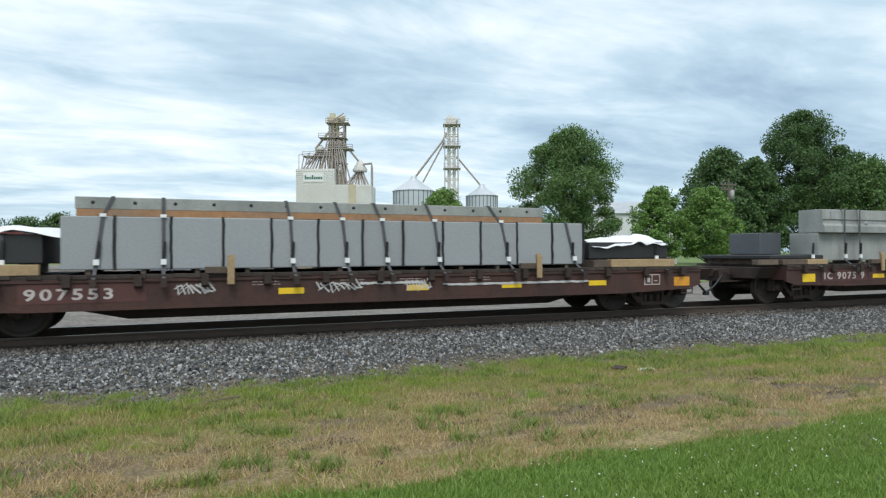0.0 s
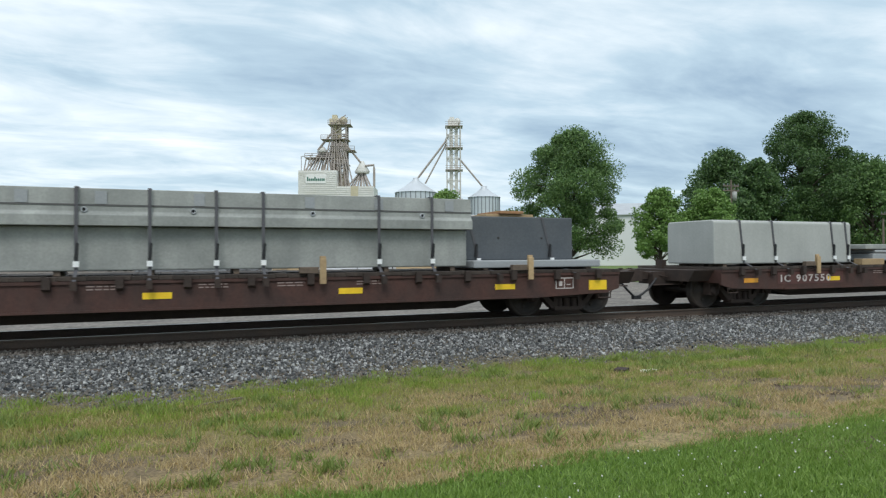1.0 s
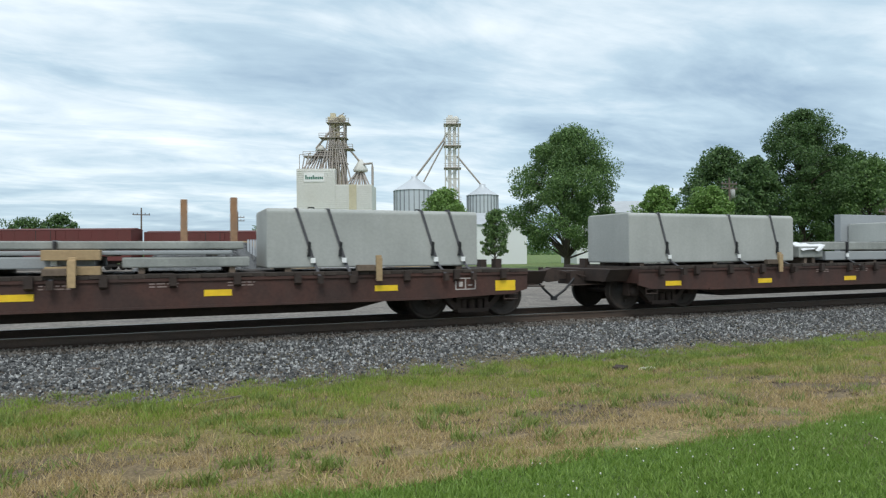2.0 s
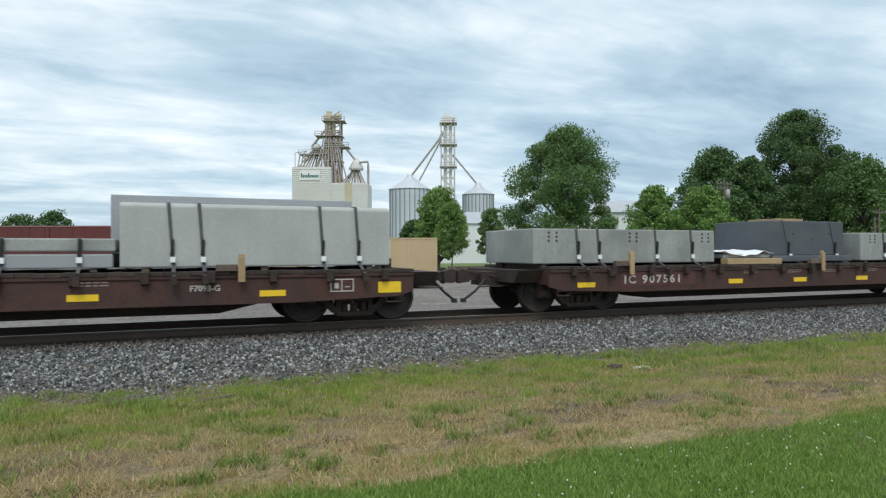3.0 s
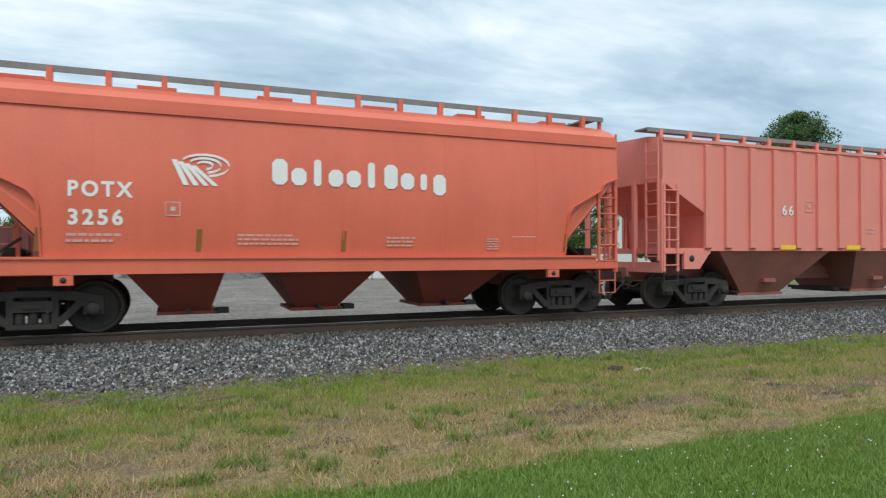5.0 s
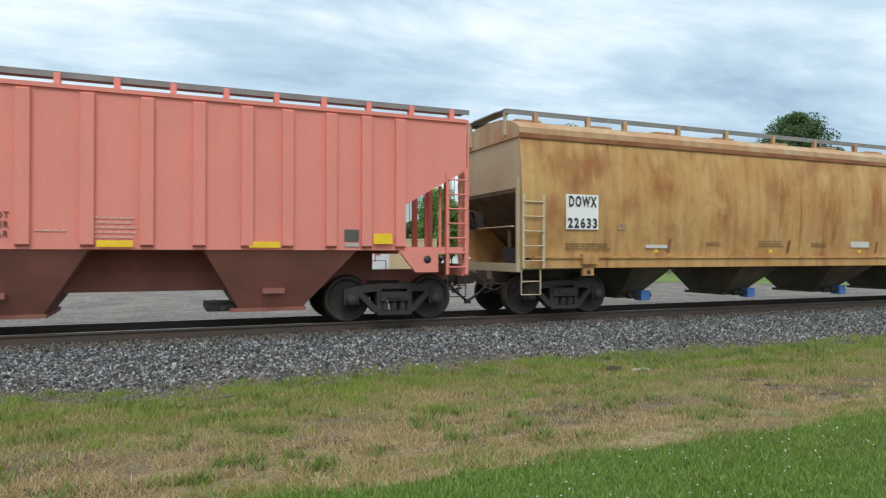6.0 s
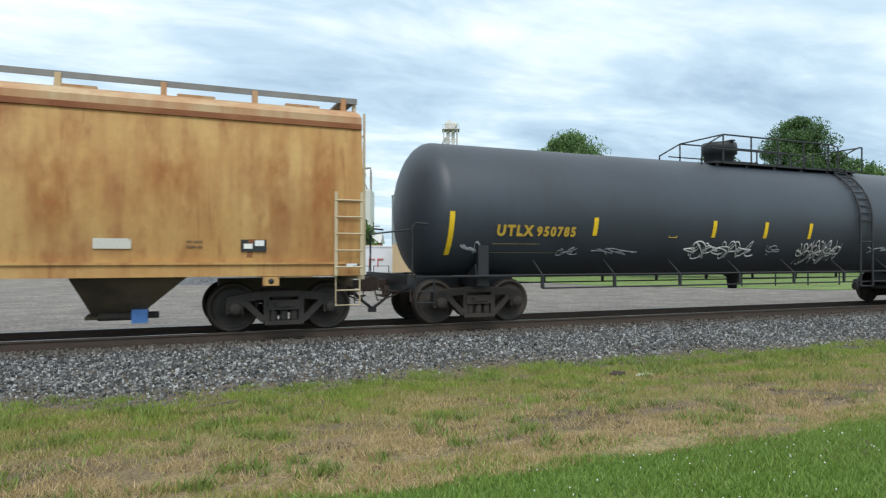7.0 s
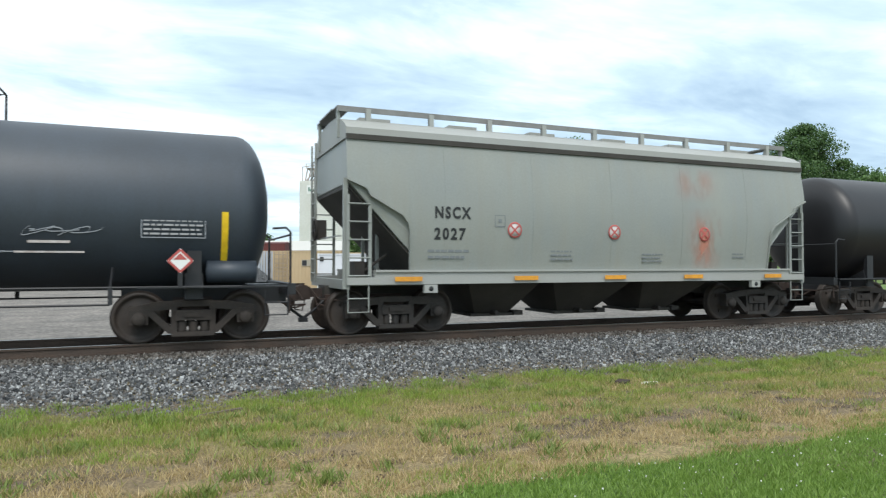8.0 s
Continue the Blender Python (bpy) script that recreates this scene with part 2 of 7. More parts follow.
GALV = mat("galvanised_corrugated", (0.52, 0.55, 0.58), 0.5, 0.35, var=0.15, scale=1.0, stain=(0.40, 0.42, 0.45), streak=0.3)
BINW = mat("bin_galvanised", (0.60, 0.64, 0.68), 0.5, 0.25, var=0.1, scale=0.15, fine=4, stain=(0.48, 0.52, 0.56), stain_amt=0.6)
ELEVW = mat("elevator_white", (0.74, 0.735, 0.70), 0.7, var=0.12, scale=0.12, fine=2, stain=(0.64, 0.62, 0.56), stain_amt=0.6, streak=0.0)
ELEVY = mat("elevator_yellowed", (0.64, 0.58, 0.42), 0.75, var=0.2, scale=0.3, fine=3, stain=(0.42, 0.35, 0.22))
STEELG = mat("steel_grey_far", (0.44, 0.40, 0.37), 0.7, var=0.3, scale=0.4, fine=3, stain=(0.30, 0.25, 0.20), stain_amt=0.7)
POLEW = mat("pole_wood", (0.17, 0.135, 0.11), 0.9, var=0.3, scale=2)
BARK = mat("bark", (0.10, 0.08, 0.062), 0.95, var=0.4, scale=4, fine=20, bump=0.5)
ROOFR = mat("roof_rust", (0.30, 0.11, 0.075), 0.8, var=0.2, scale=0.3)
WALLW = mat("wall_white_far", (0.75, 0.77, 0.78), 0.7, var=0.06, scale=0.2)


def leaf_mat(name, c1, c2):
    m = bpy.data.materials.new(name)
    m.use_nodes = True
    N, L = m.node_tree.nodes, m.node_tree.links
    b = N["Principled BSDF"]
    b.inputs["Roughness"].default_value = 0.55
    g = N.new("ShaderNodeNewGeometry")
    r = N.new("ShaderNodeValToRGB")
    r.color_ramp.elements[0].color, r.color_ramp.elements[1].color = (*c1, 1), (*c2, 1)
    if name == "ballast_stone":
        mid = r.color_ramp.elements.new(0.68)
        mid.color = (0.215, 0.218, 0.216, 1)
    L.new(g.outputs["Random Per Island"], r.inputs[0])
    L.new(r.outputs[0], b.inputs["Base Color"])
    tr = N.new("ShaderNodeBsdfTranslucent")
    L.new(r.outputs[0], tr.inputs[0])
    mx = N.new("ShaderNodeMixShader")
    mx.inputs[0].default_value = 0.3
    out = N["Material Output"]
    L.new(b.outputs[0], mx.inputs[1])
    L.new(tr.outputs[0], mx.inputs[2])
    L.new(mx.outputs[0], out.inputs[0])
    return m


LEAF = leaf_mat("leaves_green", (0.060, 0.125, 0.040), (0.185, 0.30, 0.092))
LEAF_D = leaf_mat("leaves_dark", (0.040, 0.088, 0.028), (0.125, 0.215, 0.066))
LEAF_L = leaf_mat("leaves_light", (0.105, 0.20, 0.045), (0.22, 0.355, 0.09))
GRASS_B = leaf_mat("grass_bright", (0.215, 0.24, 0.048), (0.40, 0.39, 0.125))
GRASS_L = leaf_mat("grass_lush", (0.17, 0.265, 0.032), (0.33, 0.43, 0.08))
GRASS_T = leaf_mat("grass_dry", (0.31, 0.235, 0.10), (0.60, 0.465, 0.245))
GRASS_M = leaf_mat("grass_mown", (0.115, 0.215, 0.028), (0.26, 0.38, 0.08))
WEED = leaf_mat("weed_leaves", (0.125, 0.185, 0.04), (0.27, 0.34, 0.09))
SOIL = leaf_mat("soil_crumbs", (0.095, 0.07, 0.05), (0.22, 0.165, 0.115))
DUSTY = leaf_mat("dusty_stone", (0.085, 0.076, 0.066), (0.30, 0.275, 0.245))
STONE = leaf_mat("ballast_stone", (0.035, 0.039, 0.043), (0.60, 0.605, 0.60))


# ---- mesh building ----
class Shape:
    """Collects faces for one mesh."""

    def __init__(self):
        self.v, self.f, self.smooth = [], [], set()

    def add(self, verts, faces, smooth=False):
        o = len(self.v)
        self.v += [tuple(p) for p in verts]
        for f in faces:
            if smooth:
                self.smooth.add(len(self.f))
            self.f.append(tuple(i + o for i in f))
        return self

    def box(self, x0, x1, y0, y1, z0, z1):
        p = [(x, y, z) for z in (z0, z1) for y in (y0, y1) for x in (x0, x1)]
        return self.add(p, [(0, 2, 3, 1), (4, 5, 7, 6), (0, 1, 5, 4), (2, 6, 7, 3), (0, 4, 6, 2), (1, 3, 7, 5)])

    def frustum(self, low, high):
        """low, high: (x0, x1, y0, y1, z)."""
        p = []
        for x0, x1, y0, y1, z in (low, high):
            p += [(x0, y0, z), (x1, y0, z), (x0, y1, z), (x1, y1, z)]
        return self.add(p, [(0, 2, 3, 1), (4, 5, 7, 6), (0, 1, 5, 4), (2, 6, 7, 3), (0, 4, 6, 2), (1, 3, 7, 5)])

    def prism_y(self, poly, y0, y1):
        """poly of (x, z), counter-clockwise seen from -y."""
        n = len(poly)
        p = [(x, y0, z) for x, z in poly] + [(x, y1, z) for x, z in poly]
        return self.add(p, [tuple(range(n)), tuple(range(2 * n - 1, n - 1, -1))] + [(i, i + n, (i + 1) % n + n, (i + 1) % n) for i in range(n)])

    def prism_x(self, poly, x0, x1):
        """poly of (y, z)."""
        n = len(poly)
        p = [(x0, y, z) for y, z in poly] + [(x1, y, z) for y, z in poly]
        return self.add(p, [tuple(range(n - 1, -1, -1)), tuple(range(n, 2 * n))] + [(i, (i + 1) % n, (i + 1) % n + n, i + n) for i in range(n)])

    def tube(self, pts, r, n=6, r1=None, caps=True):
        pts = [Vector(p) for p in pts]
        rings = []
        for i, p in enumerate(pts):
            d = (pts[min(i + 1, len(pts) - 1)] - pts[max(i - 1, 0)]).normalized()
            a = d.cross(Vector((0, 0, 1)) if abs(d.z) < 0.9 else Vector((0, 1, 0))).normalized()
            b = d.cross(a)
            rr = r if r1 is None else r + (r1 - r) * i / (len(pts) - 1)
            rings.append([p + (a * math.cos(2 * math.pi * k / n) + b * math.sin(2 * math.pi * k / n)) * rr for k in range(n)])
        v = [q for ring in rings for q in ring]
        f = [(i * n + k, i * n + (k + 1) % n, (i + 1) * n + (k + 1) % n, (i + 1) * n + k) for i in range(len(pts) - 1) for k in range(n)]
        self.add(v, f, n > 6)
        if caps:
            self.add(rings[0], [tuple(range(n - 1, -1, -1))])
            self.add(rings[-1], [tuple(range(n))])
        return self

    def ribbon(self, pts, half, axis, thick=0.004):
        """A flat band along pts, wide along axis."""
        a = Vector(axis).normalized() * half
        for p, q in zip(pts, pts[1:]):
            p, q = Vector(p), Vector(q)
            nrm = (q - p).cross(a).normalized() * thick
            v = [p - a - nrm, p + a - nrm, q + a - nrm, q - a - nrm, p - a + nrm, p + a + nrm, q + a + nrm, q - a + nrm]
            self.add(v, [(0, 1, 2, 3), (7, 6, 5, 4), (0, 4, 5, 1), (1, 5, 6, 2), (2, 6, 7, 3), (3, 7, 4, 0)])
        return self

    def lathe(self, prof, centre, axis="y", n=24, smooth=True):
        """prof of (radius, along)."""
        cx, cy, cz = centre
        v = []
        for k in range(n):
            c, s = math.cos(2 * math.pi * k / n), math.sin(2 * math.pi * k / n)
            for r, a in prof:
                v.append((cx + r * c, cy + a, cz + r * s) if axis == "y" else (cx + a, cy + r * c, cz + r * s) if axis == "x" else (cx + r * c, cy + r * s, cz + a))
        m = len(prof)
        f = [(k * m + i, k * m + i + 1, ((k + 1) % n) * m + i + 1, ((k + 1) % n) * m + i) for k in range(n) for i in range(m - 1)]
        return self.add(v, f, smooth)

    def loft(self, sections, smooth=False, caps=True):
        n = len(sections[0])
        v = [p for s in sections for p in s]
        f = [(i * n + k, i * n + (k + 1) % n, (i + 1) * n + (k + 1) % n, (i + 1) * n + k) for i in range(len(sections) - 1) for k in range(n)]
        self.add(v, f, smooth)
        if caps:
            self.add(sections[0], [tuple(range(n - 1, -1, -1))])
            self.add(sections[-1], [tuple(range(n))])
        return self

    def mesh(self, name, material):
        me = bpy.data.meshes.new(name)
        me.from_pydata(self.v, [], self.f)
        if self.smooth:
            flags = np.zeros(len(self.f), bool)
            flags[list(self.smooth)] = True
            me.polygons.foreach_set("use_smooth", flags)
        bm = bmesh.new()
        bm.from_mesh(me)
        if len(self.f) < 6000:
            bmesh.ops.recalc_face_normals(bm, faces=bm.faces)
        bm.to_mesh(me)
        bm.free()
        me.materials.append(material)
        return me


def part(name, shape, material, parent=None, label="", at=None, bevel=0.0):
    ob = new(name, shape.mesh(name, material))
    if parent:
        ob.parent = parent
    if at is not None:
        ob.matrix_basis = at if isinstance(at, Matrix) else Matrix.Translation(at)
    if bevel:
        bv = ob.modifiers.new("edge", "BEVEL")
        bv.width, bv.segments, bv.limit_method = bevel, 2, "ANGLE"
    return tagged(ob, label)


def thing(name, label, category, at=(0, 0, 0), group="", kind=""):
    ob = new(name)
    ob.empty_display_size = 0.2
    ob.matrix_basis = Matrix.Translation(at)
    return tagged(ob, label, category, group, kind)


def rect(x0, x1, y0, y1, z0, z1):
    return Shape().box(x0, x1, y0, y1, z0, z1)


def letters(text, x, y, z, height, material, parent, width=None, lean=0.0, bold=0.0, name="lettering", label="", space=None):
    """Writing on a side that faces -y; x is its left end, z its foot, height that of a capital."""
    cu = bpy.data.curves.new(name, "FONT")
    cu.body, cu.size, cu.extrude, cu.offset = text, height / 0.70, 0.001, bold
    cu.resolution_u = 3
    cu.space_character = space or (1.28 if width and text.replace(" ", "").isalnum() and text.upper() == text else 1.0)
    cu.materials.append(material)
    ob = new(name, cu)
    ob.parent = parent
    sx = 1.0
    if width:
        bpy.context.view_layer.update()
        sx = width / max(ob.dimensions.x, 0.01)
    ob.matrix_basis = Matrix.LocRotScale((x, y, z), Euler((radians(90) + lean, 0, 0)), (sx, 1, 1))
    return tagged(ob, label)


def scribble(seed, x0, x1, y, z0, z1, material, parent, n=22, r=0.012):
    """Sprayed lines, as a thin flat band."""
    rng = random.Random(seed)
    s = Shape()
    for k in range(3):
        pts, x = [], x0 + (x1 - x0) * 0.04 * k
        for i in range(n):
            x = x0 + (x1 - x0) * (i + 0.7 * rng.random()) / n
            pts.append((x, y, z0 + (z1 - z0) * (0.5 + 0.5 * math.sin(i * 2.3 + k * 2) * rng.uniform(0.5, 1))))
        s.ribbon(pts, r, (0.4, 0, 0.9), 0.002)
    return part("graffiti", s, material, parent, "sprayed graffiti lines")


def fine_print(x0, x1, y, z0, z1, rows, material, parent, seed=0, lean=0.0, cut=0.85):
    """Small writing that cannot be read: bars."""
    rng = random.Random(seed)
    s = Shape()
    h = (z1 - z0) / rows
    for r in range(rows):
        z = z1 - (r + 0.8) * h
        x, end = x0, x0 + (x1 - x0) * rng.uniform(cut, 1.0)
        while x < end:
            w = min(rng.uniform(0.05, 0.16), end - x)
            yy = y - math.tan(lean) * (z - z0)
            s.box(x, x + w, yy - 0.002, yy + 0.002, z, z + h * 0.42)
            x += w + 0.025
    return part("fine_print", s, material, parent)

# ---- the train: running gear ----
ROLLING, TURNING = [], []
WHEEL_R = 0.457


def wheelset_shape():
    s = Shape()
    for sd in (-1, 1):
        prof = [(0.10, 0.16), (0.13, 0.10), (0.20, 0.075), (0.33, 0.045), (0.385, 0.055), (0.395, 0.085), (0.450, 0.088), (0.457, 0.06), (0.460, -0.005), (0.486, -0.028), (0.482, -0.045), (0.40, -0.047), (0.39, -0.02), (0.22, 0.0), (0.12, -0.05), (0.09, -0.05)]
        s.lathe([(r, sd * (0.705 + a)) for r, a in prof], (0, 0, 0), "y", 32)
    s.lathe([(0.0, -1.02), (0.075, -1.02), (0.075, -0.80), (0.085, -0.70), (0.085, 0.70), (0.075, 0.80), (0.075, 1.02), (0.0, 1.02)], (0, 0, 0), "y", 12)
    # web marks that let the turning show
    for k in range(3):
        a = 2 * math.pi * k / 3
        s.box(0.24 * math.cos(a) - 0.03, 0.24 * math.cos(a) + 0.03, -0.80, -0.775, 0.24 * math.sin(a) - 0.03, 0.24 * math.sin(a) + 0.03)
    return s


WHEELSET = wheelset_shape().mesh("wheelset", WHEEL)


def side_frame_shape():
    s = Shape()
    for sd in (-1, 1):
        # compression member, diagonals, tension member and journal boxes
        s.prism_y([(sd * 0.30, 0.62), (sd * 1.02, 0.56), (sd * 1.04, 0.67), (sd * 0.60, 0.75), (sd * 0.30, 0.76)][::sd], -0.09, 0.09)
        s.prism_y([(sd * 0.28, 0.16), (sd * 0.42, 0.20), (sd * 0.80, 0.58), (sd * 0.66, 0.60), (sd * 0.40, 0.34), (sd * 0.28, 0.30)][::sd], -0.10, 0.10)
        s.box(min(sd * 0.27, sd * 0.37), max(sd * 0.27, sd * 0.37), -0.10, 0.10, 0.18, 0.72)
        s.box(sd * 0.889 - 0.15, sd * 0.889 + 0.15, -0.11, 0.10, 0.36, 0.62)
        s.lathe([(0.0, -0.19), (0.09, -0.19), (0.12, -0.15), (0.12, 0.05)], (sd * 0.889, 0, WHEEL_R), "y", 14)
    s.box(-0.32, 0.32, -0.09, 0.09, 0.66, 0.77)
    s.box(-0.36, 0.36, -0.13, 0.13, 0.14, 0.22)
    for k in (-0.19, 0.0, 0.19):
        s.lathe([(0.075, 0.22), (0.085, 0.24), (0.075, 0.27), (0.085, 0.30), (0.075, 0.33), (0.085, 0.36), (0.075, 0.40)], (k, -0.02, 0), "z", 10)
    s.box(-0.30, 0.30, -0.13, 0.10, 0.42, 0.60)
    s.box(-0.16, 0.16, -0.16, -0.12, 0.48, 0.56)
    return s


SIDE_FRAME = side_frame_shape()
SF_MESH = {}


def truck(parent, x, material):
    """A two-axle truck: bolster, two side frames, two wheelsets."""
    b = Shape().box(-0.20, 0.20, -0.95, 0.95, 0.44, 0.70).box(-0.35, 0.35, -0.35, 0.35, 0.60, 0.80)
    b.box(-0.62, -0.56, -0.72, 0.72, 0.30, 0.42).box(0.56, 0.62, -0.72, 0.72, 0.30, 0.42)
    t = part("truck", b, DKBROWN, parent, "four-wheeled steel truck", at=(x, 0, 0))
    if material.name not in SF_MESH:
        SF_MESH[material.name] = SIDE_FRAME.mesh("side_frame", material)
    for sd in (-1, 1):
        f = new("side_frame", SF_MESH[material.name])
        f.parent = t
        f.matrix_basis = pose(0, sd * 1.0, 0, 0, 0, 0 if sd < 0 else 180)
    for sd in (-1, 1):
        w = new("wheelset", WHEELSET)
        w.parent = t
        w.location = (sd * 0.889, 0, WHEEL_R)
        TURNING.append((w, sd * 0.889))
    return t


def coupler(parent, x, sd, reach, material):
    """Draft sill, coupler head and air hose at the end sd."""
    s = Shape()
    a, b = x, x + sd * reach
    s.box(min(a, b), max(a, b), -0.09, 0.09, 0.74, 0.92)
    hx = b
    s.prism_y([(hx - 0.22 * sd, 0.70), (hx + 0.0 * sd, 0.68), (hx + 0.06 * sd, 0.72 + 0.01 * sd), (hx + 0.06 * sd, 0.97 + 0.01 * sd), (hx - 0.04 * sd, 1.0), (hx - 0.22 * sd, 0.94)][::sd], -0.17 + 0.03 * (sd < 0), 0.12 + 0.03 * (sd < 0))
    s.tube([(hx - 0.1 * sd, 0.18, 0.66), (hx - 0.1 * sd, 0.18, 1.02)], 0.06, 8)
    c = part("coupler", s, material, parent, "grimy knuckle coupler")
    hs = Shape()
    x0 = b - sd * 0.42
    hs.tube([(x0 - sd * 0.12, -0.28, 0.76), (x0, -0.30, 0.64), (x0 + sd * 0.14, -0.30, 0.50), (x0 + sd * 0.30, -0.27, 0.38), (x0 + sd * 0.42, -0.24, 0.30)], 0.030, 8)
    hs.box(*sorted((x0 + sd * 0.36, x0 + sd * 0.46)), -0.30, -0.19, 0.25, 0.34)
    part("air_hose", hs, STEELK, parent, "hanging black air hose")
    lv = Shape().tube([(x - sd * 0.1, -1.35, 0.78), (x - sd * 0.05, -0.9, 0.70), (x + sd * 0.3, -0.5, 0.72), (b - sd * 0.2, -0.1, 0.95)], 0.015, 5)
    lv.tube([(x - sd * 0.1, -1.35, 0.78), (x - sd * 0.1, -1.37, 0.52)], 0.015, 5)
    part("uncoupling_lever", lv, material, parent)
    dr = Shape().tube([(x - sd * 0.2, -0.62, 0.70), (x + sd * 0.12, -0.60, 0.56), (x + sd * 0.34, -0.56, 0.62), (b - sd * 0.35, -0.40, 0.60)], 0.018, 5)
    dr.tube([(x + sd * 0.10, -0.45, 0.76), (x + sd * 0.16, -0.45, 0.52), (x + sd * 0.30, -0.44, 0.50), (x + sd * 0.36, -0.42, 0.74)], 0.016, 5)
    dr.box(*sorted((x + sd * 0.04, x + sd * 0.16)), -0.42, -0.30, 0.62, 0.80)
    part("draft_gear", dr, material, parent, "rusty rods and brackets at the coupler")
    return c


def ladder(parent, x0, x1, y, z0, z1, rungs, material, r=0.016, name="ladder"):
    s = Shape()
    for x in (x0, x1):
        s.box(x - 0.03, x + 0.03, y - 0.012, y + 0.03, z0, z1)
    for k in range(rungs):
        z = z0 + (z1 - z0) * (k + 0.5) / rungs
        s.tube([(x0, y - 0.02, z), (x1, y - 0.02, z)], r, 5)
    return part(name, s, material, parent)


def stirrup(parent, x0, x1, y, z0, z1, material):
    s = Shape().tube([(x0, y, z1), (x0, y, z0), (x1, y, z0), (x1, y, z1)], 0.018, 5)
    s.tube([(x0, y, (z0 + z1) / 2), (x1, y, (z0 + z1) / 2)], 0.014, 5)
    return part("sill_step", s, material, parent)


def car(name, label, category, c, group=""):
    ob = thing(name, label, category, (c, 0, 0), group)
    ROLLING.append((ob, c, 0.0, 0.0))
    return ob


# ---- flat cars ----
def flat_car(c, marks, number, num_x, num_w, label, orange=(), seed=0, stencil=None):
    rng = random.Random(seed)
    car_ = car("flat_car", label, "flat car", c, "flat cars of the train")
    H = 7.95
    for sd in (-1, 1):
        body = Shape()
        y0, y1 = sorted((sd * 1.52, sd * 1.46))
        body.prism_y([(-H, 0.62), (-H + 0.35, 0.53), (-5.9, 0.47), (5.9, 0.47), (H - 0.35, 0.53), (H, 0.62), (H, 0.985), (-H, 0.985)], y0, y1)
        y0, y1 = sorted((sd * 1.55, sd * 1.40))
        body.box(-H, H, y0, y1, 0.93, 0.985)
        y0, y1 = sorted((sd * 1.545, sd * 1.44))
        body.box(-5.88, 5.88, y0, y1, 0.466, 0.505)
        part("side_sill", body, RUSTBROWN, car_, "rust-brown fish-belly side sill")
        x0, x1 = sorted((sd * H, sd * (H - 0.08)))
        part("end_plate", rect(x0, x1, -1.455, 1.455, 0.66, 0.985), RUSTBROWN, car_)
    under = Shape().prism_y([(-6.2, 0.62), (-4.4, 0.22), (4.4, 0.22), (6.2, 0.62), (6.2, 0.93), (-6.2, 0.93)], -0.45, 0.45)
    under.box(-H - 1.0, H + 1.0, -0.28, 0.28, 0.62, 0.93)
    for k in range(-6, 7):
        under.box(k * 0.95 - 0.04, k * 0.95 + 0.04, -1.46, 1.46, 0.60, 0.93)
    part("centre_sill", under, DKBROWN, car_, "dark steel centre sill and cross bearers")
    n = 74
    w = 2 * H / n
    base = Shape().box(-w / 2 + 0.004, w / 2 - 0.004, -1.56, 1.56, 0.99, 1.05).mesh("plank", DECKW)
    for k in range(n):
        p = new("plank", base)
        p.parent = car_
        p.location = (-H + (k + 0.5) * w, rng.uniform(-0.012, 0.012), rng.uniform(-0.006, 0.006))
    pocket = Shape().prism_x([(-1.55, 0.82), (-1.63, 0.86), (-1.63, 1.05), (-1.55, 1.05)], -0.06, 0.06).mesh("stake_pocket", DKBROWN)
    for k in range(15):
        for sd in (-1, 1):
            p = new("stake_pocket", pocket)
            p.parent = car_
            p.matrix_basis = pose(-7.35 + k * 1.05, 0, 0, 0, 0, 0 if sd < 0 else 180)
            if sd > 0:
                p.location.x = -7.35 + k * 1.05
    for m in marks:
        o = m in orange
        part("reflector", rect(m - c - 0.23, m - c + 0.23, -1.528, -1.518, 0.60 if abs(m - c) > 7 else 0.59 if c > 50 else 0.66, 0.81 if abs(m - c) > 7 else 0.70 if c > 50 else 0.77), ORANGE if o else YELLOW, car_, "faded orange reflector" if o else "yellow reflector")
    if number:
        part("number_patch", rect(num_x - 0.08, num_x + num_w + 0.5, -1.526, -1.519, 0.60, 0.92), mat("patch_maroon", (0.105, 0.042, 0.036), 0.7, var=0.3, scale=3), car_)
        letters(number, num_x, -1.53, 0.66, 0.175, WHITEP, car_, width=num_w, bold=0.006, label="worn white stencilled car number")
    if stencil:
        letters(stencil[0], stencil[1] - c, -1.53, 0.71, 0.10, WHITEP, car_, bold=0.003)
    for k in range(4):
        x = -2.4 + k * 1.5 + rng.uniform(-0.2, 0.2)
        fine_print(x, x + 0.5, -1.527, 0.82, 0.92, 2, mat("stencil_faint", (0.33, 0.25, 0.23), 0.8), car_, seed * 9 + k)
    fr = Shape()
    x = 6.30
    for a, b, lo, hi in ((x, x + 0.45, 0.64, 0.66), (x, x + 0.45, 0.86, 0.88), (x, x + 0.02, 0.64, 0.88), (x + 0.43, x + 0.45, 0.64, 0.88), (x + 0.21, x + 0.23, 0.64, 0.88), (x + 0.08, x + 0.16, 0.70, 0.80), (x + 0.28, x + 0.37, 0.72, 0.74)):
        fr.box(a, b, -1.528, -1.52, lo, hi)
    part("stencil_frame", fr, WHITEP, car_, "white stencilled inspection frame")
    for sd in (-1, 1):
        truck(car_, sd * 6.88, DKBROWN)
        coupler(car_, sd * H, sd, 1.45, DKBROWN)
        arm = Shape().prism_x([(-1.1, 0.70), (1.1, 0.70), (1.3, 0.98), (-1.3, 0.98)], *sorted((sd * (H + 0.004), sd * (H + 0.62))))
        arm.box(*sorted((sd * (H - 0.35), sd * (H - 0.2))), -0.75, -0.55, 1.05, 1.25)
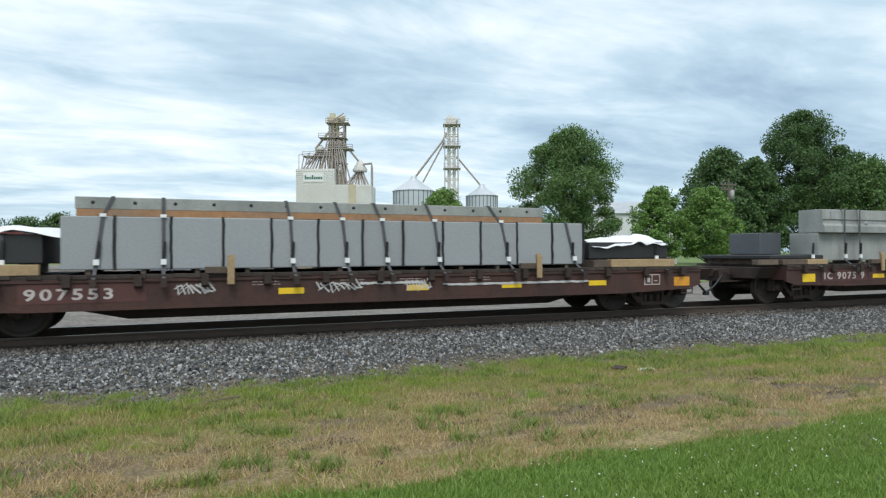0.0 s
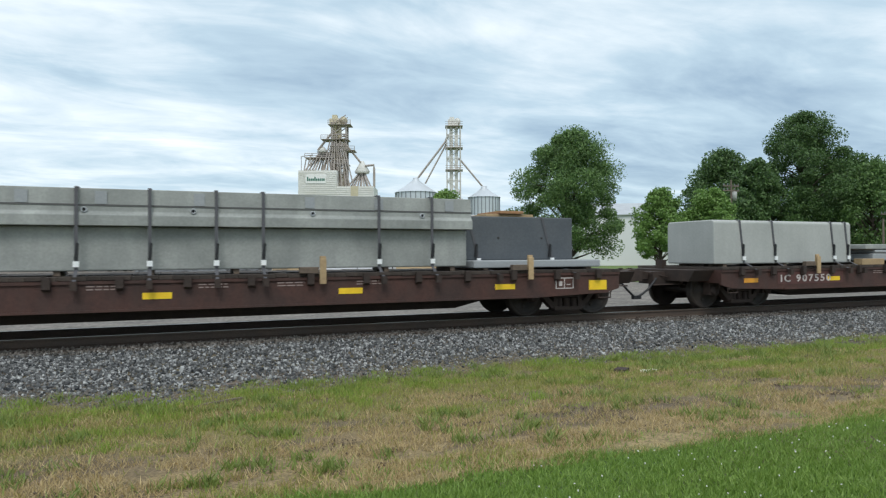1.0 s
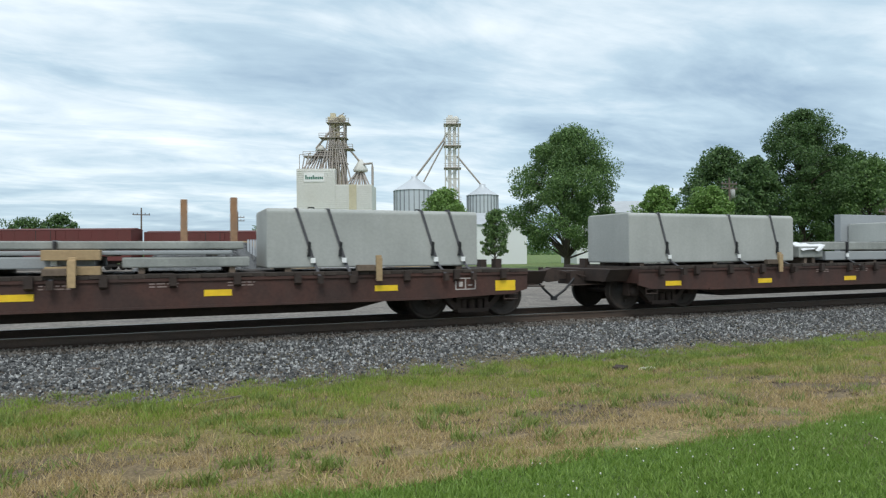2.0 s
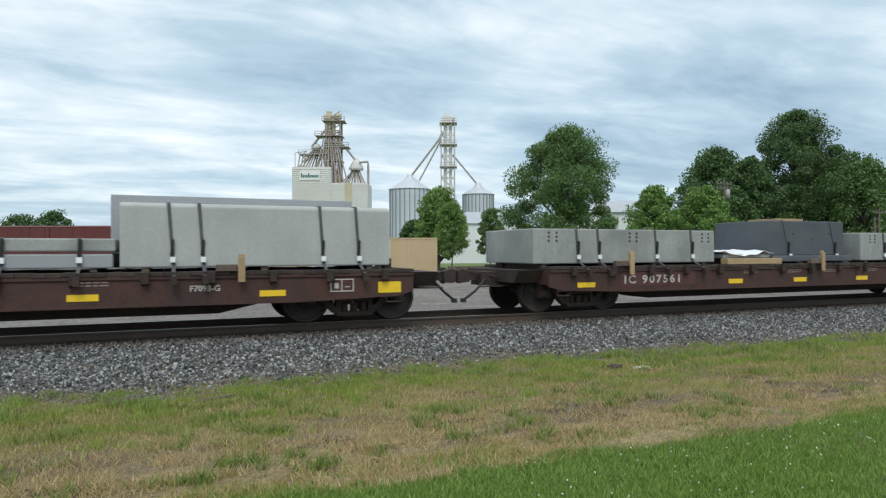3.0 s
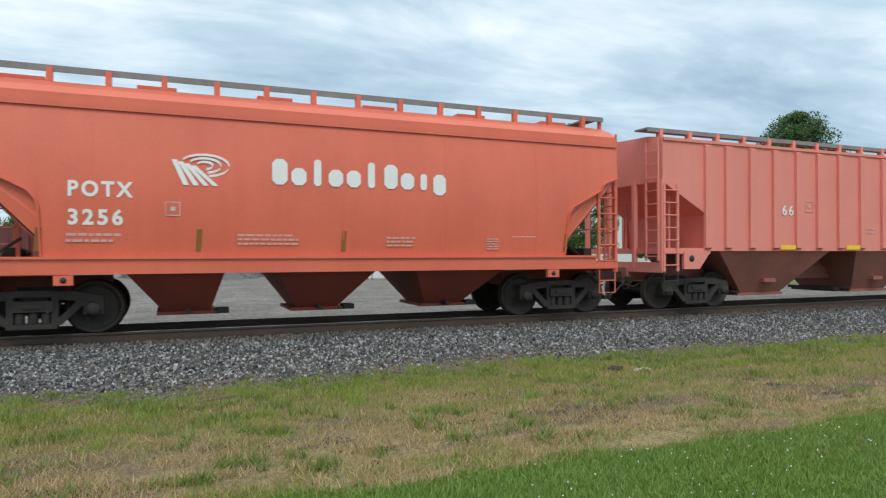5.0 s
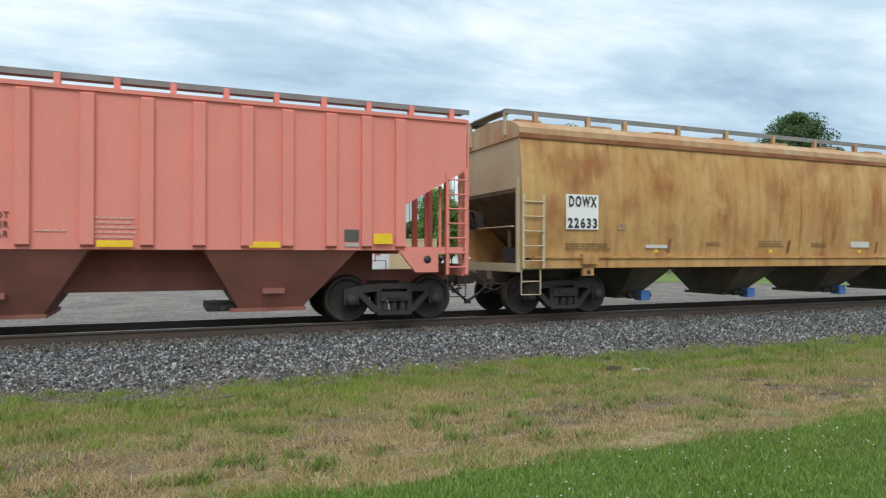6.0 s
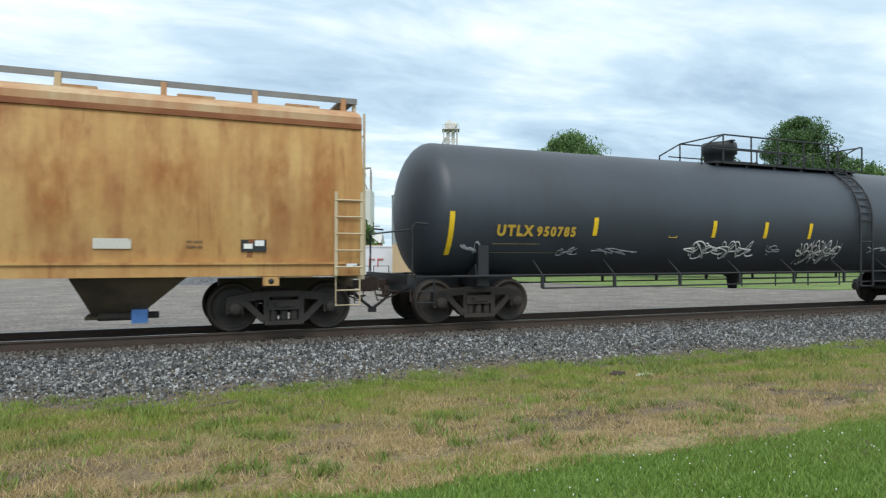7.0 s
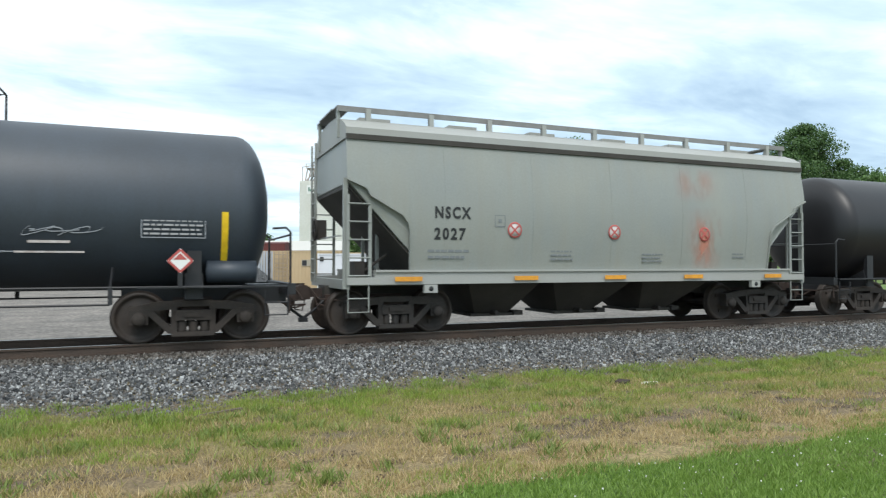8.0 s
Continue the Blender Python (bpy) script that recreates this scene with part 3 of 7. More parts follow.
        arm.box(*sorted((sd * (H - 0.1), sd * (H + 0.05))), 0.5, 0.75, 0.99, 1.22)
        part("end_sill", arm, DKBROWN, car_)
        stirrup(car_, sd * (H - 0.38) - 0.16, sd * (H - 0.38) + 0.16, -1.50, 0.42, 0.62, DKBROWN)
    pipe = Shape().tube([(-5.5, -0.85, 0.52), (5.5, -0.85, 0.52)], 0.025, 6).box(-1.6, -0.7, -1.1, -0.6, 0.45, 0.75)
    pipe.lathe([(0.0, -0.45), (0.18, -0.42), (0.18, 0.42), (0.0, 0.45)], (1.6, -0.9, 0.60), "x", 14)
    part("brake_gear", pipe, DKBROWN, car_)
    return car_


CA, CB, CC, CD, CE = 3.70, 22.45, 41.35, 60.15, 79.15
fa = flat_car(CA, (2.03, 4.48, 6.57, 8.72, 11.09), "907553", -2.15 - CA, 1.27, "rust-brown flat car with a worn number and graffiti", (11.09,), 1)
fb = flat_car(CB, (15.3, 18.0, 20.92, 24.26, 27.53, 29.83), "IC 9075 9", 15.85 - CB, 1.55, "rust-brown flat car carrying long concrete beams", (), 2)
fc = flat_car(CC, (34.36, 37.28, 40.13, 43.13, 46.2, 48.78), "IC 907550", 35.34 - CC, 1.8, "rust-brown flat car with concrete vaults and slabs", (34.36,), 3)
fd = flat_car(CD, (53.2, 56.1, 59.2, 62.38, 65.4, 67.61), "", 0, 1, "rust-brown flat car with tall concrete blocks", (), 4, ("F7093-G", 64.0))
fe = flat_car(CE, (72.16, 76.56, 78.8, 81.17, 83.94, 86.61), "IC 907561", 73.17 - CE, 1.6, "rust-brown flat car with low concrete blocks and a box", (), 5, ("F7093-G", 82.88))
for seed, x0, x1, z0, z1 in ((1, 0.05, 0.75, 0.66, 0.93), (2, 2.45, 3.4, 0.66, 0.92), (3, 3.3, 4.6, 0.80, 0.84), (4, 4.2, 4.8, 0.62, 0.94), (5, -3.6, -2.6, 0.62, 0.92), (6, 5.0, 8.6, 0.74, 0.78)):
    scribble(seed, x0 - CA, x1 - CA, -1.532, z0, z1, GRAF, fa, n=9 if z1 - z0 > 0.1 else 12, r=0.016)


# ---- loads ----
def rides(ob, x, y=0.0, z=0.0):
    ROLLING.append((ob, x, y, z))
    return ob


def strap(parent, x, y, z_top, lean=0.0, back=1.0, low=0.98, tag=True, off=0.0):
    """A tie-down band from the deck edge up the side and over the top."""
    s = Shape().ribbon([(x + off, -1.60, low), (x, y - 0.012, 1.16), (x + lean, y - 0.012, z_top - 0.01), (x + lean, y + 0.02, z_top + 0.008), (x + lean, back, z_top + 0.008)], 0.028, (1, 0, 0))
    p = part("strap", s, STRAP, parent, "grey tie-down strap")
    f = 0.38
    part("ratchet", Shape().prism_y([(x + lean * f - 0.03, 1.33), (x + lean * f + 0.03, 1.33), (x + lean * f + 0.045, 1.60), (x + lean * f + 0.005, 1.62)], y - 0.05, y - 0.018), STRAPK, p, "black ratchet")
    if tag:
        part("tag", Shape().box(x + lean * 0.15 - 0.045, x + lean * 0.15 + 0.045, y - 0.055, y - 0.02, 1.21, 1.305), TAGW, p, "white tag")
    part("winch", Shape().box(x + off - 0.05, x + off + 0.05, -1.70, -1.61, 0.84, 0.98), DKBROWN, p)
    return p


def stake(x, z1=1.32, block=True):
    """A timber upright in a stake pocket with its chock."""
    o = thing("timber_stake", "pale sawn timber stake wedged against a load", "timber stake", (x, -1.60, 0), "timber stakes")
    part("upright", Shape().box(-0.06, 0.06, -0.075, -0.035, 0.86, z1).box(-0.05, 0.06, -0.032, 0.02, 1.06, z1 + 0.05), LUMBER, o, bevel=0.008)
    if block:
        part("chock", Shape().box(-0.42, -0.07, -0.03, 0.08, 1.055, 1.17), LUMBER_D, o, bevel=0.008)
    return rides(o, x, -1.60)


def block(x0, x1, y0, y1, z0, z1, material, label, name="concrete_block", hooks=(), straps=(), holes=(), bevel=0.025, lean=0.0, drop=1.055):
    """A cast concrete piece on timber skids, at its place along the train."""
    c = (x0 + x1) / 2
    o = thing(name, label, "concrete block", (c, 0, 0), "concrete loads on the flat cars")
    part("body", rect(x0 - c, x1 - c, y0, y1, z0, z1), material, o, bevel=bevel)
    if z0 - drop > 0.015:
        n = max(2, int((x1 - x0) / 1.3))
        for k in range(n):
            x = x0 - c + 0.3 + (x1 - x0 - 0.6) * k / (n - 1)
            part("skid", rect(x - 0.05, x + 0.05, y0 + 0.05, y1 - 0.05, drop, z0), LUMBER_D, o)
    for x in hooks:
        part("lifting_loop", Shape().tube([(x - c - 0.07, 0, z1 - 0.02), (x - c - 0.05, 0, z1 + 0.07), (x - c + 0.05, 0, z1 + 0.07), (x - c + 0.07, 0, z1 - 0.02)], 0.014, 5), STEELK, o, "bent steel lifting loop")
    for x in straps:
        strap(o, x - c, y0, z1, lean=lean, back=y1)
    for x, z in holes:
        part("recess", Shape().lathe([(0.0, 0.0), (0.028, 0.0), (0.03, 0.006)], (x - c, y0 - 0.004, z), "y", 10), mat("recess_dark", (0.05, 0.05, 0.05), 0.9), o)
    rides(o, c)
    return o


def lumber(x0, x1, y0, y1, z0, z1, material=None, label="pale sawn timber dunnage beam on the deck"):
    c = (x0 + x1) / 2
    o = part("timber_beam", rect(x0 - c, x1 - c, y0, y1, z0, z1), material or LUMBER, None, bevel=0.01)
    tagged(o, label, "timber beam", "timber dunnage")
    o.location = (c, 0, 0)
    return rides(o, c)


def tarp(x0, x1, y0, y1, ztop, drop, seed, label, heap=0.0):
    """A crumpled white plastic sheet over a load, with a hanging edge."""
    rng = np.random.default_rng(seed)
    nx, ny = 28, 16
    c = (x0 + x1) / 2
    s = Shape()
    v = []
    for i in range(nx + 1):
        for j in range(ny + 1):
            u, w = i / nx, j / ny
            x = x0 - c + (x1 - x0) * u
            y = y0 + (y1 - y0) * w
            edge = max(0.0, 1 - w / 0.16)
            z = ztop + 0.05 * math.sin(7 * u + 2 * w + seed) + 0.035 * noise.noise((x * 3, y * 4, seed)) * 2 - edge * drop * min(1.0, 0.25 + 1.1 * abs(noise.noise((u * 2.3, seed * 1.7, 0.5))) + heap * math.exp(-((u - 0.80) / 0.15) ** 2)) + heap * 0.16 * math.exp(-((u - 0.80) / 0.20) ** 2) * (1 - 0.5 * w)
            y += -0.03 * edge + 0.05 * edge * noise.noise((x * 5, 0, seed))
            v.append((x, y, z))
    f = [(i * (ny + 1) + j, (i + 1) * (ny + 1) + j, (i + 1) * (ny + 1) + j + 1, i * (ny + 1) + j + 1) for i in range(nx) for j in range(ny)]
    s.add(v, f, True)
    o = part("plastic_sheet", s, TARPW, None)
    sol = o.modifiers.new("thickness", "SOLIDIFY")
    sol.thickness = 0.008
    tagged(o, label, "plastic sheet")
    o.location = (c, 0, 0)
    return rides(o, c)


# car with panels: a row of upright panels with long boards on top
cells = [-1.68, -0.87, 0.01, 0.87, 1.71, 2.57, 3.43, 4.26, 5.11, 5.96, 6.82, 7.69, 8.50]
row = thing("concrete_panel_row", "long row of smooth blue-grey concrete panels on the flat car", "concrete panels", (3.4, 0, 0), "concrete loads on the flat cars")
rides(row, 3.4)
prr = random.Random(12)
for k, (a, b) in enumerate(zip(cells, cells[1:])):
    dy = prr.uniform(-0.015, 0.012)
    o = part("panel", rect(a + 0.012 - 3.4, b - 0.012 - 3.4, -1.30 + dy, 1.30, 1.13, 2.03 + prr.uniform(-0.012, 0.004)), CONC_B, row, bevel=0.02)
    pts = [(b - 3.4 + prr.uniform(-0.012, 0.012), -1.312, z) for z in (1.12, 1.35, 1.5, 1.7, 1.9, 2.045)]
    part("edge_gasket", Shape().ribbon(pts, 0.02, (1, 0, 0), 0.012), STRAPK, o, "black edge gasket")
    part("skid", rect((a + b) / 2 - 3.44, (a + b) / 2 - 3.36, -1.25, 1.25, 1.055, 1.13), LUMBER_D, o)
c = 3.03
long_board = thing("concrete_beam", "long grey concrete slab on orange timbers atop the panels", "concrete beam", (c, 0, 0), "concrete loads on the flat cars")
part("body", rect(-1.47 - c, 7.53 - c, -1.2, 1.2, 2.15, 2.36), CONC, long_board, bevel=0.015)
part("timber", rect(-1.45 - c, 7.50 - c, -1.22, 1.22, 2.035, 2.15), LUMBER_O, long_board, "orange-brown timber packing")
for k in range(14):
    x = -1.2 - c + k * 0.64
    part("insert", Shape().lathe([(0, 0), (0.03, 0), (0.03, 0.01)], (x, -1.206, 2.27), "y", 8), STRAPK, long_board)
for x, ln in ((-1.16, 0.12), (-0.11, 0.0), (2.1, -0.05), (3.13, -0.1), (3.94, -0.12), (5.04, -0.12), (6.63, -0.2), (8.28, -0.25)):
    st_ = strap(long_board, x - c, -1.31, 2.05, lean=ln, back=-1.2)
    if x < 7.4:
        part("slab_band", Shape().ribbon([(x - c + ln, -1.228, 2.05), (x - c + ln * 2.2, -1.228, 2.37), (x - c + ln * 2.2, 1.2, 2.37)], 0.026, (1, 0, 0)), STRAP, st_)
        part("tag", rect(x - c + ln - 0.05, x - c + ln + 0.05, -1.34, -1.325, 2.02, 2.075), TAGW, st_)
rides(long_board, c)
block(8.72, 10.95, -1.2, 1.1, 1.24, 1.62, CONC_K, "low black coated box under a plastic sheet", "coated_box", bevel=0.02, straps=(10.6,))
tarp(8.8, 10.95, -1.26, 0.9, 1.66, 0.26, 3, "crumpled white plastic sheet bunched over the black box", 1.0)
lumber(9.15, 10.95, -1.45, -1.28, 1.055, 1.23)
lumber(8.72, 9.12, -1.40, 1.0, 1.055, 1.22, LUMBER_D, "weathered dark timber packing under the black box")
block(-4.6, -1.93, -1.2, 1.1, 1.24, 1.72, CONC_K, "black coated box on pale timber", "coated_box", bevel=0.02, straps=(-2.5,))
lumber(-4.3, -1.95, -1.45, -1.28, 1.055, 1.23)
tarp(-4.4, -1.35, -1.26, 0.9, 1.80, 0.2, 9, "crumpled white plastic sheet blowing off the black box")
for x in (0.97, 7.16):
    stake(x)

# car with the long double beam
o = block(16.2, 26.85, -1.1, -0.2, 1.14, 1.895, CONC, "long pale grey concrete beam base", "concrete_beam", straps=())
c = 21.55
o = thing("concrete_beam", "long pale grey ribbed concrete beam stacked on another", "concrete beam", (c, 0, 0), "concrete loads on the flat cars")
part("body", Shape().prism_x([(-1.30, 1.90), (-0.5, 1.90), (-0.5, 2.53), (-1.22, 2.53), (-1.24, 2.14), (-1.30, 2.08)], -5.35, 5.35), CONC, o, bevel=0.012)
for k, x in enumerate((16.6, 18.9, 20.05, 21.6, 23.55, 24.9, 26.4)):
    part("cast_plate", rect(x - c - 0.09, x - c + 0.09, -1.25, -1.235, 2.27, 2.48), CONC_B, o, "small cast plate")
part("seam", rect(-5.35, 5.35, -1.246, -1.236, 2.235, 2.262), mat("seam_dark", (0.12, 0.12, 0.12), 0.9), o)
for x in (17.9, 19.8, 21.5, 23.6, 25.8):
    part("pipe_stub", Shape().lathe([(0.030, 0.0), (0.030, -0.05), (0.045, -0.05), (0.045, 0.0)], (x - c, -1.24, 2.17), "y", 14), GALV, o, "short steel pipe stub")
    part("pipe_mouth", Shape().lathe([(0.0, 0.0), (0.03, 0.0), (0.03, 0.004)], (x - c, -1.262, 2.17), "y", 12), STRAPK, o)
for x in (16.95, 17.55, 19.69, 20.8, 21.88, 22.69, 24.88, 25.99):
    strap(o, x - c, -1.31, 2.54, back=-0.5)
rides(o, c)
block(15.3, 16.12, 0.0, 1.1, 1.305, 1.92, CONC_D, "dark grey concrete box on a low slab", "concrete_box", hooks=(15.5, 15.9), straps=())
block(14.2, 16.15, -1.3, 1.1, 1.19, 1.30, CONC_K, "flat black slab on timber", "coated_slab", straps=(15.7,))
for a, b, m_ in ((13.6, 14.3, LUMBER_D), (14.45, 15.3, LUMBER_D), (15.35, 16.1, LUMBER)):
    lumber(a, b, -1.46, -1.26, 1.055, 1.185, m_, "timber dunnage under the black slab")
block(27.0, 29.72, -0.7, 1.2, 1.26, 2.22, CONC_D, "dark blue-grey concrete box standing on a pale flange", "concrete_box", straps=(27.35, 29.2), holes=((27.8, 1.75), (28.9, 1.75)), lean=-0.3)
block(26.95, 30.1, -1.25, 1.2, 1.10, 1.26, CONC_B, "pale concrete flange slab under the dark box", "concrete_slab")
lumber(27.6, 28.8, -0.5, 0.5, 2.225, 2.29, LUMBER, "pale timber lying on top of the dark box")
lumber(27.9, 28.5, -0.6, 0.6, 2.295, 2.36, LUMBER_O, "orange timber lying across the top of the dark box")
for x in (18.0, 23.71, 28.07):
    stake(x)

# car with vaults and slabs
def vault(x0, x1, z1, straps, label, z0=1.12, hooks=(), mat_=None, lean=-0.35, back=1.2):
    c = (x0 + x1) / 2
    o = thing("concrete_vault", label, "concrete vault", (c, 0, 0), "concrete loads on the flat cars")
    h = (x1 - x0) / 2
    part("body", Shape().prism_x([(-1.2, z0), (back, z0), (back, z1 - 0.06), (back - 0.06, z1), (-1.14, z1), (-1.2, z1 - 0.06)], -h, h), mat_ or CONC_V, o, bevel=0.03)
    for x in (-h + 0.4, 0, h - 0.4):
        part("skid", rect(x - 0.06, x + 0.06, -1.15, back - 0.05, 1.055, z0), LUMBER_D, o)
    for x in hooks:
        part("lifting_loop", Shape().tube([(x - c - 0.08, -0.3, z1 - 0.02), (x - c - 0.05, -0.3, z1 + 0.08), (x - c + 0.05, -0.3, z1 + 0.08), (x - c + 0.08, -0.3, z1 - 0.02)], 0.016, 5), STEELK, o, "bent steel lifting loop")
    for x in straps:
        strap(o, x - c, -1.2, z1, lean=lean, back=back - 0.06)
    return rides(o, c)


vault(33.5, 38.4, 2.22, (34.47, 35.57, 37.74, 38.29), "pale concrete vault strapped to the flat car", lean=-0.14, back=0.45)
c = 41.3
for k, (a, b, z0, z1) in enumerate(((39.0, 43.6, 1.48, 1.62), (39.3, 41.2, 1.16, 1.36), (41.6, 43.7, 1.16, 1.34), (39.4, 43.4, 1.38, 1.46))):
    block(a, b, -1.2, 1.1, z0, z1, CONC_B if k % 2 else CONC, "thin concrete slab in a low stack", "concrete_slab", straps=(a + 1.6,) if k == 0 else (), drop=z0 - 0.02 if k in (0, 3) else 1.055)
lumber(38.5, 39.4, -1.45, -1.2, 1.055, 1.22)
lumber(40.5, 41.3, -1.5, -1.22, 1.055, 1.20)
lumber(40.45, 41.3, -1.5, -1.22, 1.30, 1.47, LUMBER, "pale timber block chained to the slabs")
vault(44.0, 48.3, 2.24, (44.9, 45.5, 47.4, 48.0), "pale concrete vault with lifting loops", hooks=(45.0, 47.3, 48.0), back=0.4)
for x, z in ((42.6, 2.42), (43.5, 2.48)):
    o = part("timber_post", rect(-0.06, 0.06, -0.1, 0.1, 1.63, z), LUMBER_O, None, bevel=0.008)
    tagged(o, "rusty orange timber post standing on the slabs", "timber post", "timber dunnage")
    o.location = (x, -0.3, 0)
    rides(o, x, -0.3)
for x in (36.56, 40.9, 46.02):
    stake(x, 1.30)

# car with tall blocks
vault(52.2, 57.5, 2.30, (53.4, 55.6, 57.0), "long pale concrete vault strapped to the flat car", back=0.45)
tarp(57.75, 58.6, -1.25, 1.0, 1.55, 0.25, 13, "bundled white plastic sheet on timber")
block(57.7, 58.6, -1.2, 1.0, 1.20, 1.5, CONC, "small concrete piece wrapped in plastic", "concrete_slab")
block(58.6, 62.84, -1.2, 1.1, 1.40, 1.62, CONC, "thin concrete slab stacked on another", "concrete_slab", straps=(59.5, 61.2, 62.3), drop=1.39)
block(58.7, 62.8, -1.2, 1.1, 1.12, 1.36, CONC_B, "thin concrete slab on timber skids", "concrete_slab")
vault(62.9, 67.72, 2.25, (63.75, 64.25, 66.4, 67.1), "tall pale concrete vault strapped to the flat car", lean=-0.08)
block(62.6, 67.6, 1.22, 1.45, 1.12, 2.56, CONC_B, "tall thin concrete wall piece behind the vault", "concrete_wall", bevel=0.015, hooks=())
for x in (56.5, 64.85):
    stake(x, 1.30)

# car with low blocks and a box
def pocked(x0, x1, groups, straps, label):
    holes = [(g + dx, z) for g in groups for dx in (-0.1, 0.1) for z in (1.62, 1.71, 1.80)]
    return block(x0, x1, -1.2, 1.1, 1.11, 1.89, CONC, label, "concrete_block", straps=straps, holes=holes, lean=-0.06)


pocked(71.0, 76.2, (71.5, 73.7, 75.9), (72.17, 72.74, 74.39, 75.48), "low pale concrete block with groups of bolt holes")
tarp(76.45, 78.15, -1.25, 0.9, 1.36, 0.12, 21, "flat white plastic sheet over slabs")
block(76.5, 78.1, -1.2, 0.9, 1.20, 1.30, CONC, "flat concrete slab under plastic", "concrete_slab")
lumber(76.35, 78.2, -1.48, -1.25, 1.055, 1.20)
block(78.33, 81.17, -1.0, 0.9, 1.26, 2.19, CONC_D, "dark grey concrete box standing on a flange", "concrete_box", straps=(79.1, 80.9), holes=((79.2, 1.85), (79.9, 1.7), (80.6, 1.85)), lean=-0.3)
block(78.2, 81.25, -1.2, 1.0, 1.10, 1.26, CONC_D, "dark concrete flange slab under the box", "concrete_slab")
lumber(79.2, 80.2, -0.5, 0.5, 2.195, 2.28, LUMBER, "pale timber lying on top of the dark box")
pocked(81.6, 86.52, (82.1, 84.2, 86.2), (82.6, 83.2, 84.85, 85.95), "low pale concrete block with bolt holes near its end")
for x in (73.3, 79.49, 83.79):
    stake(x, 1.34)


# ---- covered hoppers ----
def side_sheet(outline, prof, eave, sd):
    """One curved side sheet, 3 cm thick; outline of (x, lower edge)."""
    m = 12
    skins = []
    for inset in (0.0, 0.03):
        skins.append([[(x, sd * (prof(bz + (eave - bz) * k / m) - inset), bz + (eave - bz) * k / m) for k in range(m + 1)] for x, bz in outline])
    s = Shape()
    q = len(outline)
    grid = [(i * (m + 1) + k, (i + 1) * (m + 1) + k, (i + 1) * (m + 1) + k + 1, i * (m + 1) + k + 1) for i in range(q - 1) for k in range(m)]
    for skin in skins:
        s.add([p for col in skin for p in col], grid, True)
    rim = [(skins[0][i][0], skins[1][i][0]) for i in range(q)]
    s.add([p for pair in rim for p in pair], [(2 * i, 2 * i + 1, 2 * i + 3, 2 * i + 2) for i in range(q - 1)])
    for i in (0, q - 1):
        s.add([p for k in range(m + 1) for p in (skins[0][i][k], skins[1][i][k])], [(2 * k, 2 * k + 1, 2 * k + 3, 2 * k + 2) for k in range(m)])
    return s


def hopper_tub(L, zl, top, run, prof, eave):
    """The bin between the side sheets, with sloping end sheets."""
    secs = []
    for x, bz in ((-L + 0.04, top), (-L + run, zl), (L - run, zl), (L - 0.04, top)):
        half = [(prof(bz + (eave - bz) * k / 6) - 0.04, bz + (eave - bz) * k / 6) for k in range(7)]
        secs.append([(x, -y, z) for y, z in half] + [(x, y, z) for y, z in reversed(half)])
    return Shape().loft(secs)


